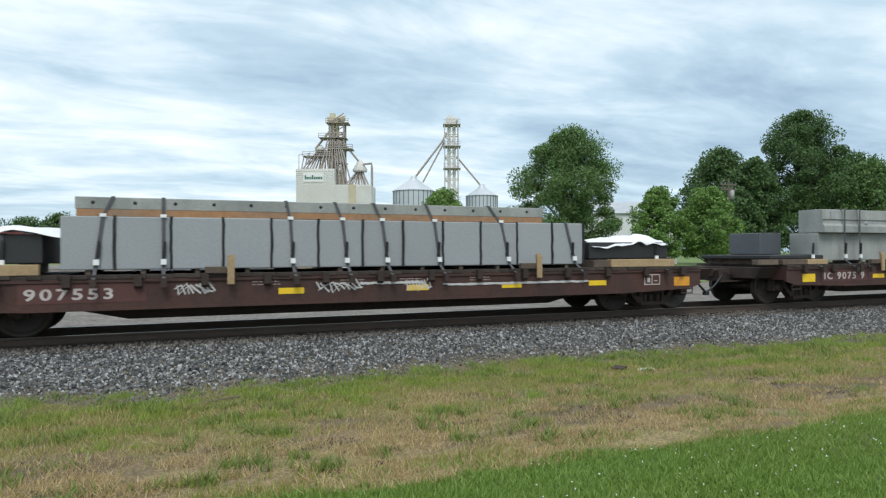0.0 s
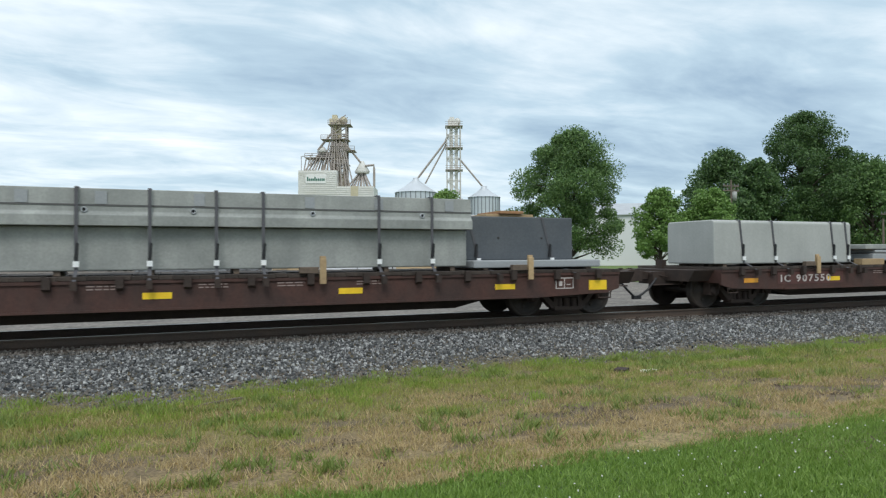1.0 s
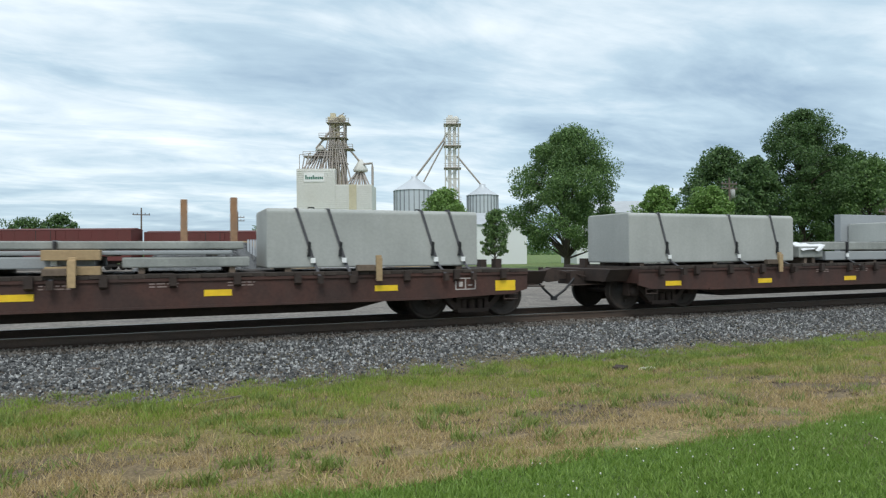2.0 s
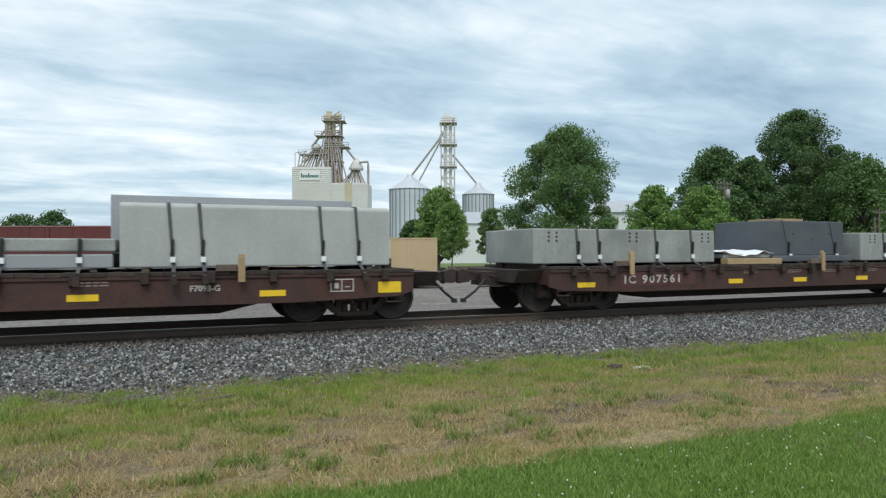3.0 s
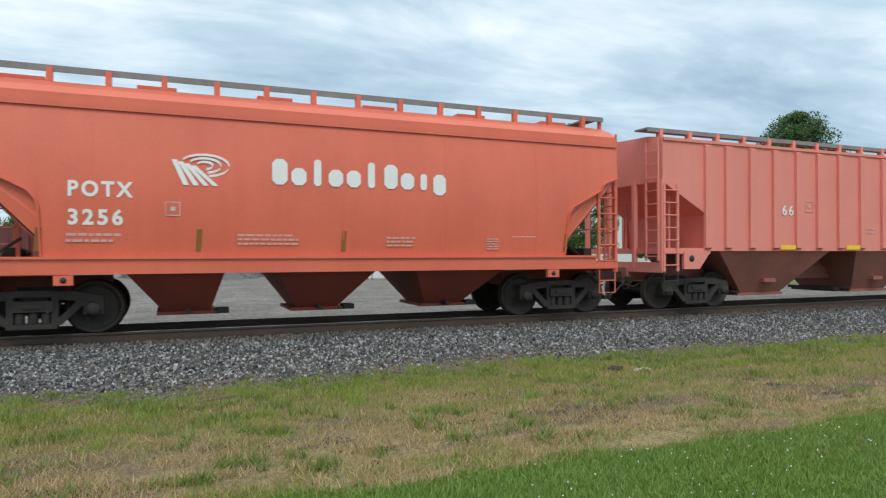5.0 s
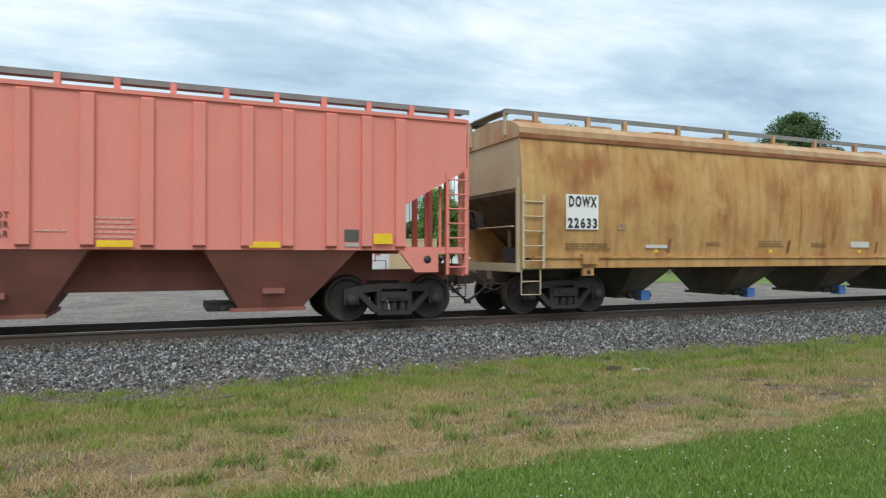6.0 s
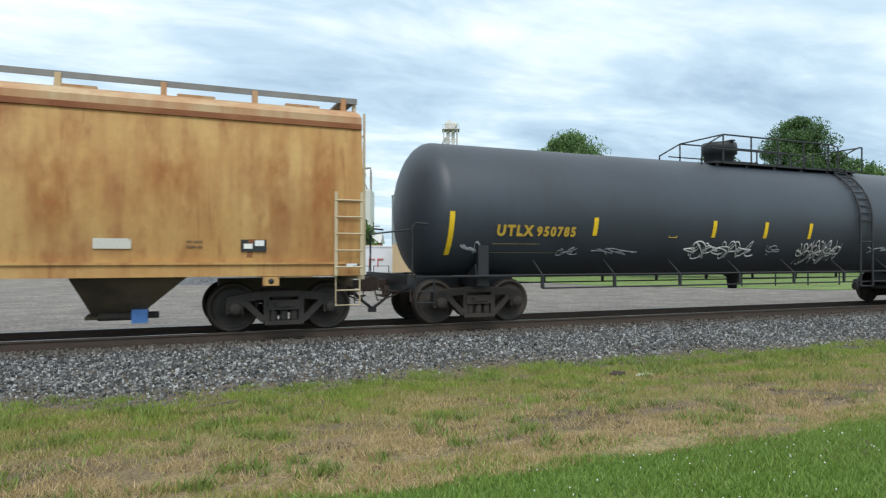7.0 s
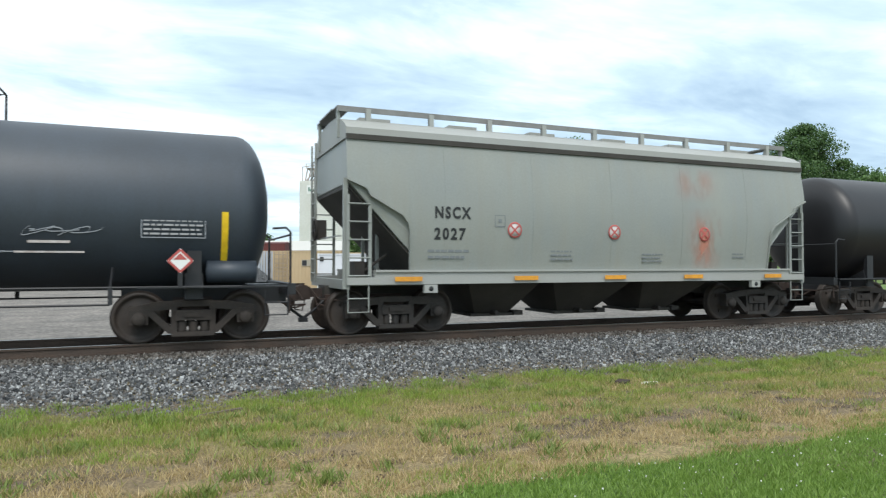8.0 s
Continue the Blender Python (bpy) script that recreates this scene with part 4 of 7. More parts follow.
def covered_hopper(c, L, bolster, label, colours, cuts, eave_z, posts, bays, bay_low, name="covered_hopper", walk_tilt=True, sill=(0.98, 1.31), bulge=0.10, truck_mat=None, blue=False, marks=(), mark_mat=None, ridged=False, slope_top=None, lad=None):
    """colours: body, roof, sill, under, end frame, trucks."""
    body_m, roof_m, sill_m, under_m, end_m, eave_m = colours
    h = car(name, label, "covered hopper car", c, "covered hoppers of the train")

    def prof(z):
        u = (z - 1.3) / (eave_z - 1.3)
        return 1.50 + bulge * math.sin(math.pi * min(max(u, 0), 1)) - 0.02 * u

    y_e = prof(eave_z)
    a_, b_, zlo, zhi = cuts
    if slope_top:
        edge_ = [(0.0, 1.28), (0.4, 1.28)]
    else:
        edge_ = [(0.0, zhi + 0.16), (a_ - 0.06, zhi + 0.02), (a_, zhi - 0.03), (a_ + 0.04, zhi - 0.13), (b_ - 0.16, zlo + 0.24), (b_ - 0.05, zlo + 0.10), (b_ - 0.01, zlo - 0.05), (b_ + 0.02, 1.28)]
    outline = [(-L + d, z) for d, z in edge_] + [(L - d, z) for d, z in reversed(edge_)]
    for sd in (-1, 1):
        part("side_sheet", side_sheet(outline, prof, eave_z + 0.02, sd), body_m, h)
    part("bin", hopper_tub(L, 1.28, slope_top or zhi + 0.12, 1.65, prof, eave_z + 0.02), end_m if slope_top else body_m, h, "bin with sloping end sheets")
    if not slope_top:
        for se in (-1, 1):
            for sd in (-1, 1):
                part("cut_out_flange", Shape().ribbon([(se * (L - d), sd * (prof(z) + 0.01), z) for d, z in edge_], 0.035, (0, 1, 0), 0.012), body_m, h)
    z_top = slope_top or zhi + 0.12
    # End slopes take the dark underside colour, which carries the shade below them.
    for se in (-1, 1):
        part("slope_sheet", Shape().prism_y([(se * (L - 0.05), z_top - 0.03), (se * (L - 1.64), 1.25), (se * (L - 1.64), 1.21), (se * (L - 0.05), z_top - 0.09)][::-se], -1.44, 1.44), under_m, h, "grimy sloping end sheet with painted-in shade")
    # roof: curved sheet from the eave to the crown, with the eave moulding
    zt = 4.54
    rise = zt - eave_z - 0.16
    rp = [(y_e + 0.02, eave_z), (y_e + 0.015, eave_z + 0.20), (1.30, eave_z + 0.20 + (rise - 0.2) * 0.35), (1.0, eave_z + 0.20 + (rise - 0.2) * 0.68), (0.62, eave_z + 0.20 + (rise - 0.2) * 0.92), (0.0, eave_z + rise)]
    ring = [(-y, z) for y, z in rp] + [(y, z) for y, z in reversed(rp[:-1])]
    part("roof", Shape().loft([[(x, y, z) for y, z in ring] for x in (-L, L)]), roof_m, h)
    mould = Shape()
    for k, z in enumerate((eave_z - 0.02, eave_z + 0.09, eave_z + 0.19) if ridged else (eave_z + 0.02,)):
        for sd in (-1, 1):
            mould.box(-L, L, *sorted((sd * (y_e - 0.02), sd * (y_e + 0.045))), z - (0.018 if ridged else 0.05), z + (0.018 if ridged else 0.05))
    part("eave_moulding", mould, eave_m, h)
    # panel seams
    n = max(4, int(2 * L / 1.9))
    for k in range(1, n):
        x = -L + 2 * L * k / n
        if abs(x) > L - cuts[1] - 0.1:
            continue
        pts = [(x, -prof(z) - 0.002, z) for z in np.linspace(1.32, eave_z - 0.05, 7)]
        part("seam", Shape().ribbon(pts, 0.010, (1, 0, 0), 0.003), body_m, h)
    # running board with posts and hatches
    for sd in (-1, 1):
        rb = Shape().prism_x([(sd * 0.62, zt - 0.03), (sd * 0.951, zt - 0.03), (sd * 0.951, zt - 0.11), (sd * 0.975, zt - 0.11), (sd * 0.975, zt), (sd * 0.62, zt)], -L - 0.05, L + 0.05)
        part("running_board", rb, WALKG, h, "galvanised roof running board")
        part("end_board", rect(*sorted((sd * (L - 0.25), sd * (L + 0.08))), -0.615, 0.615, zt - 0.03, zt), WALKG, h)
        for y in (-0.88, 0.88):
            part("end_bracket", Shape().box(*sorted((sd * (L - 0.02), sd * (L + 0.04))), y - 0.04, y + 0.04, eave_z + 0.1, zt - 0.03), end_m, h)
    for x in posts:
        for sd in (-1, 1):
            part("board_bracket", Shape().prism_y([(x - 0.05, eave_z + 0.24), (x + 0.05, eave_z + 0.24), (x + 0.05, zt - 0.03), (x - 0.05, zt - 0.03)], *sorted((sd * 0.90, sd * 1.0))), end_m if not walk_tilt else roof_m, h)
    nh = max(6, int(L * 1.1))
    hatch = Shape().box(-0.34, 0.34, -0.34, 0.34, zt - 0.30, zt - 0.06).mesh("hatch", roof_m)
    for k in range(nh):
        o = new("hatch", hatch)
        o.parent = h
        o.location = (-L + 0.9 + (2 * L - 1.8) * k / (nh - 1), 0, 0)
    # side sills
    for sd in (-1, 1):
        ss = Shape()
        y0, y1 = sorted((sd * 1.42, sd * 1.56))
        ss.box(-L + cuts[0] + 0.15, L - cuts[0] - 0.15, y0, y1, sill[0], sill[1])
        for se in (-1, 1):
            ss.box(*sorted((se * (L - 0.02), se * (L - cuts[0] - 0.15))), y0, y1, sill[0], sill[0] + 0.14)
        ss.box(-L + cuts[0] + 0.15, L - cuts[0] - 0.15, *sorted((sd * 1.56, sd * 1.60)), sill[1] - 0.04, sill[1] + 0.002)
        part("side_sill", ss, sill_m, h)
    # bays
    for a, b, la, lb in bays:
        bay = Shape().frustum((la, lb, -0.62, 0.62, bay_low), (a, b, -1.40, 1.40, sill[0] + 0.02))
        bay.box(la - 0.12, lb + 0.12, -0.68, 0.68, bay_low - 0.06, bay_low)
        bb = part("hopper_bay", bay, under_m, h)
        gate = Shape().tube([((la + lb) / 2, -0.9, bay_low + 0.02), ((la + lb) / 2, 0.9, bay_low + 0.02)], 0.05, 8).box(lb + 0.10, lb + 0.32, -0.75, -0.45, bay_low - 0.05, bay_low + 0.05)
        part("outlet_gate", gate, GRIME, bb)
        if blue:
            part("outlet_cap", Shape().box(lb - 0.12, lb + 0.14, -0.92, -0.66, bay_low - 0.12, bay_low + 0.12), BLUEP, bb, "blue outlet cap")
            part("outlet_pipe", Shape().tube([(la + 0.1, -0.80, bay_low), (lb, -0.80, bay_low)], 0.07, 8), GRIME_B, bb, "dirty outlet pipe")
    for sd in (-1, 1):
        part("stub_sill", rect(*sorted((sd * (bolster - 1.1), sd * (L + 0.15))), -0.30, 0.30, 0.66, 0.98), under_m, h)
    # ends
    for sd in (-1, 1):
        ex = sd * L
        en = Shape()
        en.box(*sorted((ex - sd * (bolster and (L - bolster) + 0.5), ex + sd * 0.02)), -1.42, 1.42, sill[0] - 0.02, sill[0] + 0.05)
        en.box(*sorted((ex - sd * 0.08, ex + sd * 0.06)), -1.5, 1.5, sill[0] - 0.08, sill[0] + 0.10)
        for y in (-1.46, 1.46):
            en.box(*sorted((ex - sd * 0.04, ex + sd * 0.05)), y - 0.035, y + 0.035, sill[0], (slope_top or cuts[3]) + 0.2)
        for y in (-0.55, 0.55):
            en.box(*sorted((ex - sd * 0.92, ex - sd * 0.86)), y - 0.03, y + 0.03, sill[0], 2.05)
        part("end_frame", en, end_m, h)
        x_in = ex - sd * (cuts[0] + 0.06)
        if lad:
            x_in = ex - sd * lad[0]
        l_top = lad[1] if lad else cuts[3] - 0.12
        ladder(h, *sorted((ex - sd * 0.03, x_in)), -1.62 if slope_top else -1.54, sill[0], l_top, 5, end_m)
        ladder(h, *sorted((ex - sd * 0.03, x_in)), 1.60 if slope_top else 1.52, sill[0], l_top, 5, end_m)
        s = Shape()
        for y in (-sd * 1.40, -sd * 0.98):
            s.box(*sorted((ex + sd * 0.06, ex + sd * 0.10)), y - 0.02, y + 0.02, sill[0], eave_z + 0.3)
        for k in range(9):
            z = sill[0] + 0.2 + k * (eave_z - sill[0]) / 9
            s.tube([(ex + sd * 0.09, -sd * 1.40, z), (ex + sd * 0.09, -sd * 0.98, z)], 0.014, 5)
        part("end_ladder", s, end_m, h)
        g = Shape().tube([(ex + sd * 0.05, -1.35, 1.95), (ex + sd * 0.12, -1.35, 1.95), (ex + sd * 0.12, 1.35, 1.95), (ex + sd * 0.05, 1.35, 1.95)], 0.016, 5)
        part("grab_rail", g, end_m, h)
        stirrup(h, *sorted((ex - sd * 0.04, x_in + sd * 0.02)), -1.52, 0.50, sill[0], end_m)
        truck(h, sd * bolster, truck_mat or GRIME)
        coupler(h, ex, sd, 0.62, DKBROWN)
        gear = Shape().lathe([(0.0, -0.35), (0.17, -0.33), (0.17, 0.33), (0.0, 0.35)], (ex - sd * 0.75, 0.1, sill[0] + 0.28), "y", 14)
        part("air_reservoir", gear, GRIME, h)
        gear = Shape().box(*sorted((ex - sd * 0.5, ex - sd * 0.3)), -1.0, -0.2, sill[0], sill[0] + 0.45)
        gear.tube([(ex - sd * 0.3, -0.9, sill[0] + 0.1), (ex - sd * 1.0, -0.9, sill[0] + 0.6)], 0.03, 6)
        part("brake_gear", gear, GRIME, h)
        pad = Shape().box(*sorted((ex - sd * 1.55, ex - sd * 1.83)), -1.585, -1.50, sill[0] - 0.17, sill[0] - 0.01)
        pp = part("jacking_pad", pad, sill_m, h)
        part("hole", Shape().lathe([(0, 0), (0.05, 0), (0.05, 0.01)], (ex - sd * 1.69, -1.592, sill[0] - 0.09), "y", 12), BLACKP, pp)
    bw = Shape().lathe([(0.20, -0.015), (0.235, -0.015), (0.235, 0.015), (0.20, 0.015), (0.20, -0.015)], (-L - 0.22, 0.35, 2.15), "x", 16)
    for k in range(3):
        a = k * math.pi / 3
        bw.tube([(-L - 0.22, 0.35 - 0.2 * math.cos(a), 2.15 - 0.2 * math.sin(a)), (-L - 0.22, 0.35 + 0.2 * math.cos(a), 2.15 + 0.2 * math.sin(a))], 0.015, 5)
    bw.box(-L - 0.2, -L + 0.0, 0.2, 0.5, 1.95, 2.35)
    part("brake_wheel", bw, GRIME, h, "dark handbrake wheel and housing")
    for m in marks:
        part("reflector", rect(m - 0.28, m + 0.28, -1.607, -1.60, sill[0] + 0.06, sill[0] + 0.15), mark_mat or YELLOW_D, h, "dull yellow reflector")
    return h, prof


def side_text(h, prof, text, x, z, height, m, width=None, bold=0.0, label="", space=None):
    y = -prof(z) - 0.008
    slope = math.atan2(prof(z) - prof(z + height), height)
    return letters(text, x, min(y, -prof(z + height) - 0.006) if abs(slope) < 0.02 else y, z, height, m, h, width, -slope, bold, label=label, space=space)


def word_shapes(h, y, x0, x1, z, height, pattern, m, label):
    """A brand word as plain bars: one per letter, tall, low or hanging."""
    n = len(pattern)
    w = (x1 - x0) / n
    for k, ch in enumerate(pattern):
        lo, hi = {"O": (0, 1.0), "o": (0, 0.68), "g": (-0.2, 0.68), "i": (0, 0.68), "l": (0, 1.05)}[ch]
        mid, z0, z1 = x0 + (k + 0.5) * w, z + lo * height, z + hi * height
        ra = w * (0.20 if ch in "il" else 0.40)
        cut = min(ra * 0.55, (z1 - z0) * 0.25)
        s = Shape().prism_y([(mid - ra, z0 + cut), (mid - ra + cut, z0), (mid + ra - cut, z0), (mid + ra, z0 + cut), (mid + ra, z1 - cut), (mid + ra - cut, z1), (mid - ra + cut, z1), (mid - ra, z1 - cut)], y - 0.003, y + 0.003)
        part("mark_shape", s, m, h, label if k == 0 else "")


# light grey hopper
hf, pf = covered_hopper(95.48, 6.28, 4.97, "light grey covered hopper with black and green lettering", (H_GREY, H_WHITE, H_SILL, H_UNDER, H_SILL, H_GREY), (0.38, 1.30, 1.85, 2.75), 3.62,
                        [x - 95.48 for x in (90.03, 90.97, 92.57, 94.12, 95.67, 97.26, 98.87, 100.47, 101.42)], [(-3.75, -1.95, -3.2, -2.35), (-1.35, 0.6, -0.75, 0.1), (1.2, 3.1, 1.7, 2.5)], 0.37, ridged=True, lad=(0.62, 2.40), bulge=0.13, marks=(-5.32, -2.89, 0.0, 2.45, 5.14))
X0 = -95.48
side_text(hf, pf, "SHQX", 91.01 + X0, 2.50, 0.22, BLACKP, 0.88, 0.012)
side_text(hf, pf, "3858", 91.01 + X0, 2.06, 0.22, BLACKP, 0.84, 0.012)
fine_print(90.95 + X0, 91.9 + X0, -pf(1.6) - 0.01, 1.45, 1.70, 2, GREYP, hf, 3)
word_shapes(hf, -pf(2.7) - 0.012, 94.0 + X0, 95.24 + X0, 2.72, 0.36, "giiioi", BLACKP, "dark brand word drawn as plain shapes")
part("mark_shape", Shape().prism_y([(93.37 + X0, 2.72), (93.46 + X0, 2.72), (93.66 + X0, 3.16), (93.84 + X0, 2.72), (93.96 + X0, 2.72), (93.72 + X0, 3.25), (93.64 + X0, 3.25)], -pf(2.8) - 0.014, -pf(2.8) - 0.008), BLACKP, hf)
part("mark_leaf", Shape().prism_y([(93.48 + X0, 2.74), (93.68 + X0, 2.80), (93.76 + X0, 3.02), (93.58 + X0, 2.96)], -pf(2.8) - 0.012, -pf(2.8) - 0.007), GREENP, hf, "green leaf shape")
side_text(hf, pf, "Wholesale", 94.06 + X0, 2.13, 0.19, GREYP, 1.16, 0.002)
side_text(hf, pf, "GROW NG", 95.82 + X0, 2.38, 0.25, BLACKP, 1.82, 0.012, space=1.02)
part("mark_stem", Shape().ribbon([(97.04 + X0, -pf(2.3) - 0.012, 2.36), (97.02 + X0, -pf(2.5) - 0.012, 2.62), (97.05 + X0, -pf(2.6) - 0.012, 2.82)], 0.012, (1, 0, 0), 0.002), GREENP, hf, "green stem shape")
side_text(hf, pf, "together", 95.82 + X0, 2.17, 0.20, GREENP, 1.80, 0.002)
fine_print(94.79 + X0, 95.74 + X0, -pf(1.7) - 0.012, 1.57, 1.87, 5, REDFINE, hf, 4)
fine_print(98.66 + X0, 100.05 + X0, -pf(2.4) - 0.012, 2.05, 2.65, 7, GREYP, hf, 5, cut=0.6)
fine_print(99.5 + X0, 100.05 + X0, -pf(1.6) - 0.012, 1.48, 1.62, 2, GREYP, hf, 6)
fp = part("data_panel", rect(98.95 + X0, 99.5 + X0, -pf(1.6) - 0.014, -pf(1.6) - 0.008, 1.42, 1.70), BLACKP, hf, "black inspection panel")
part("panel_square", Shape().box(99.0 + X0, 99.2 + X0, -pf(1.6) - 0.018, -pf(1.6) - 0.014, 1.47, 1.56).box(99.25 + X0, 99.45 + X0, -pf(1.6) - 0.018, -pf(1.6) - 0.014, 1.47, 1.56).box(99.3 + X0, 99.45 + X0, -pf(1.6) - 0.018, -pf(1.6) - 0.014, 1.60, 1.66), WHITEC, fp)
fine_print(95.5 + X0, 96.6 + X0, -1.606, 1.16, 1.26, 2, GREYP, hf, 7)
letters("CENTER FLOW", 96.58 + X0, -1.606, 1.16, 0.075, BLUEP, hf, 0.75)
for a, b in ((100.2, 100.55), (100.72, 100.86)):
    part("white_patch", rect(a + X0, b + X0, -1.607, -1.60, 1.14, 1.26), WHITEC, hf)


def square_mark(h, prof, x, z, m, size=0.20):
    y = -prof(z) - 0.012
    s = Shape()
    t = 0.014
    for a, b, lo, hi in ((x, x + size, z, z + t), (x, x + size, z + size - t, z + size), (x, x + t, z, z + size), (x + size - t, x + size, z, z + size)):
        s.box(a, b, y, y + 0.004, lo, hi)
    s.box(x + size * 0.35, x + size * 0.65, y, y + 0.004, z + size * 0.35, z + size * 0.65)
    part("square_mark", s, m, h)


square_mark(hf, pf, 92.2 + X0, 2.22, GREYP, 0.24)

# red hopper
CG = 109.30
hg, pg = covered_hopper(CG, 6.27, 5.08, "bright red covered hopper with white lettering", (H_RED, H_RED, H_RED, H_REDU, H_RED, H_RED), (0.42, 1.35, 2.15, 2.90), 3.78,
                        [-5.75 + k * 0.885 for k in range(14)], [(-3.7, -2.1, -3.1, -2.3), (-1.2, 0.7, -0.7, 0.1), (1.5, 3.5, 2.0, 2.8)], 0.32, sill=(1.04, 1.33))
side_text(hg, pg, "POTX", 104.77 - CG, 2.32, 0.24, WHITEC, 0.95, 0.011)
side_text(hg, pg, "3256", 104.77 - CG, 1.86, 0.24, WHITEC, 0.80, 0.011)
word_shapes(hg, -pg(2.6) - 0.012, 107.95 - CG, 110.0 - CG, 2.62, 0.46, "Oolool", WHITEC, "white brand word drawn as plain shapes")
word_shapes(hg, -pg(2.6) - 0.012, 110.05 - CG, 111.4 - CG, 2.62, 0.46, "Ooig", WHITEC, "")
for k in range(4):
    s = Shape().ribbon([(106.55 - CG + k * 0.16, -pg(2.6) - 0.012, 2.55), (106.36 - CG + k * 0.10, -pg(2.9) - 0.012, 2.98 - k * 0.03)], 0.045, (1, 0, 0), 0.003)
    part("mark_shape", s, WHITEC, hg, "white emblem stripes" if k == 0 else "")
s = Shape()
for r in (0.30, 0.20, 0.10):
    s.ribbon([(106.85 - CG + 1.35 * r * math.cos(a), -pg(2.9) - 0.012, 2.90 + 0.62 * r * math.sin(a)) for a in np.linspace(2.6, -1.4, 12)], 0.022, (0.3, 0, 0.95), 0.003)
part("mark_shape", s, WHITEC, hg)
square_mark(hg, pg, 106.22 - CG, 2.02, WHITEP, 0.24)
for a, b, z0, z1, n in ((104.75, 105.55, 1.55, 1.75, 2), (107.4, 108.5, 1.52, 1.75, 3), (110.15, 110.75, 1.50, 1.72, 3), (112.9, 113.5, 1.70, 1.86, 2), (112.3, 112.6, 1.45, 1.70, 5)):
    fine_print(a - CG, b - CG, -pg(1.6) - 0.012, z0, z1, n, mat("text_pale_red", (0.66, 0.42, 0.36), 0.7), hg, int(a))
for x in (104.35, 106.75, 109.3, 114.2):
    part("dirt_streak", Shape().ribbon([(x - CG, -pg(1.4) - 0.01, 1.42), (x - CG + 0.02, -pg(1.7) - 0.01, 1.8)], 0.045, (1, 0, 0), 0.002), mat("streak_olive", (0.30, 0.13, 0.03), 0.9), hg)
fine_print(0.02 - 6.27, 0.3 - 6.27, -1.52, 3.0, 3.02, 1, WHITEC, hg, 1)

# rusty tan hopper
CI = 143.45
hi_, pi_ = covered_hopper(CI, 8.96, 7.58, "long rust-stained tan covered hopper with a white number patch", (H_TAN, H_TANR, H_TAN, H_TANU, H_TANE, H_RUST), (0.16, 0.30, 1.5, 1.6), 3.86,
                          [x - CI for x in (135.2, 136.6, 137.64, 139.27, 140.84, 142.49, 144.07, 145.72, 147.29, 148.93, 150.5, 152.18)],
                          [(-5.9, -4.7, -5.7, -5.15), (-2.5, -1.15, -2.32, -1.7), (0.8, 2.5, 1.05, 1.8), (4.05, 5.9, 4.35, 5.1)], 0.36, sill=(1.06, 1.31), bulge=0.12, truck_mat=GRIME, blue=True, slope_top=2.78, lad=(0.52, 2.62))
part("number_patch", rect(135.58 - CI, 136.42 - CI, -pi_(2.2) - 0.012, -pi_(2.2) - 0.004, 1.90, 2.66), WHITEC, hi_, "white number patch")
letters("DOWX", 135.64 - CI, -pi_(2.2) - 0.02, 2.40, 0.22, BLACKP, hi_, 0.72, bold=0.011)
letters("22633", 135.62 - CI, -pi_(2.2) - 0.02, 1.94, 0.20, BLACKP, hi_, 0.76, bold=0.011)
square_mark(hi_, pi_, 136.95 - CI, 1.90, GREYP, 0.24)
for a, b, z0, z1 in ((144.71, 145.44, 1.55, 1.80), (147.88, 148.45, 1.54, 1.74), (137.77, 138.4, 1.50, 1.58)):
    part("white_patch", rect(a - CI, b - CI, -pi_(1.6) - 0.014, -pi_(1.6) - 0.006, z0, z1), mat("patch_dirty_white", (0.62, 0.60, 0.55), 0.7, var=0.15), hi_)
fp = part("data_panel", rect(150.2 - CI, 150.64 - CI, -pi_(1.6) - 0.014, -pi_(1.6) - 0.006, 1.50, 1.76), BLACKP, hi_, "black inspection panel")
part("panel_square", Shape().box(150.25 - CI, 150.4 - CI, -pi_(1.6) - 0.018, -pi_(1.6) - 0.014, 1.55, 1.64).box(150.44 - CI, 150.6 - CI, -pi_(1.6) - 0.018, -pi_(1.6) - 0.014, 1.60, 1.70), WHITEC, fp)
for a, b, z0, z1 in ((135.6, 136.8, 1.45, 1.62), (141.3, 142.2, 1.55, 1.72), (139.6, 140.1, 1.56, 1.66), (143.2, 143.8, 1.55, 1.68), (149.3, 149.6, 1.55, 1.8)):
    fine_print(a - CI, b - CI, -pi_(1.6) - 0.012, z0, z1, 3, mat("text_brown", (0.22, 0.13, 0.06), 0.8), hi_, int(a * 3))
for x in (138.1, 141.75, 145.1):
    part("sill_reflector", rect(x - CI - 0.05, x - CI + 0.05, -pi_(1.4) - 0.014, -pi_(1.4) - 0.004, 1.40, 1.48), YELLOW, hi_)
part("sill_bracket", Shape().box(136.0 - CI, 136.4 - CI, -1.64, -1.5, 1.14, 1.36), H_TAN, hi_)
for x in (-5.0, -1.1, 2.3, 6.9):
    part("rust_streak", Shape().ribbon([(x, -pi_(1.4) - 0.008, 1.40), (x + 0.03, -pi_(1.7) - 0.008, 1.72)], 0.05, (1, 0, 0), 0.002), H_RUST, hi_)

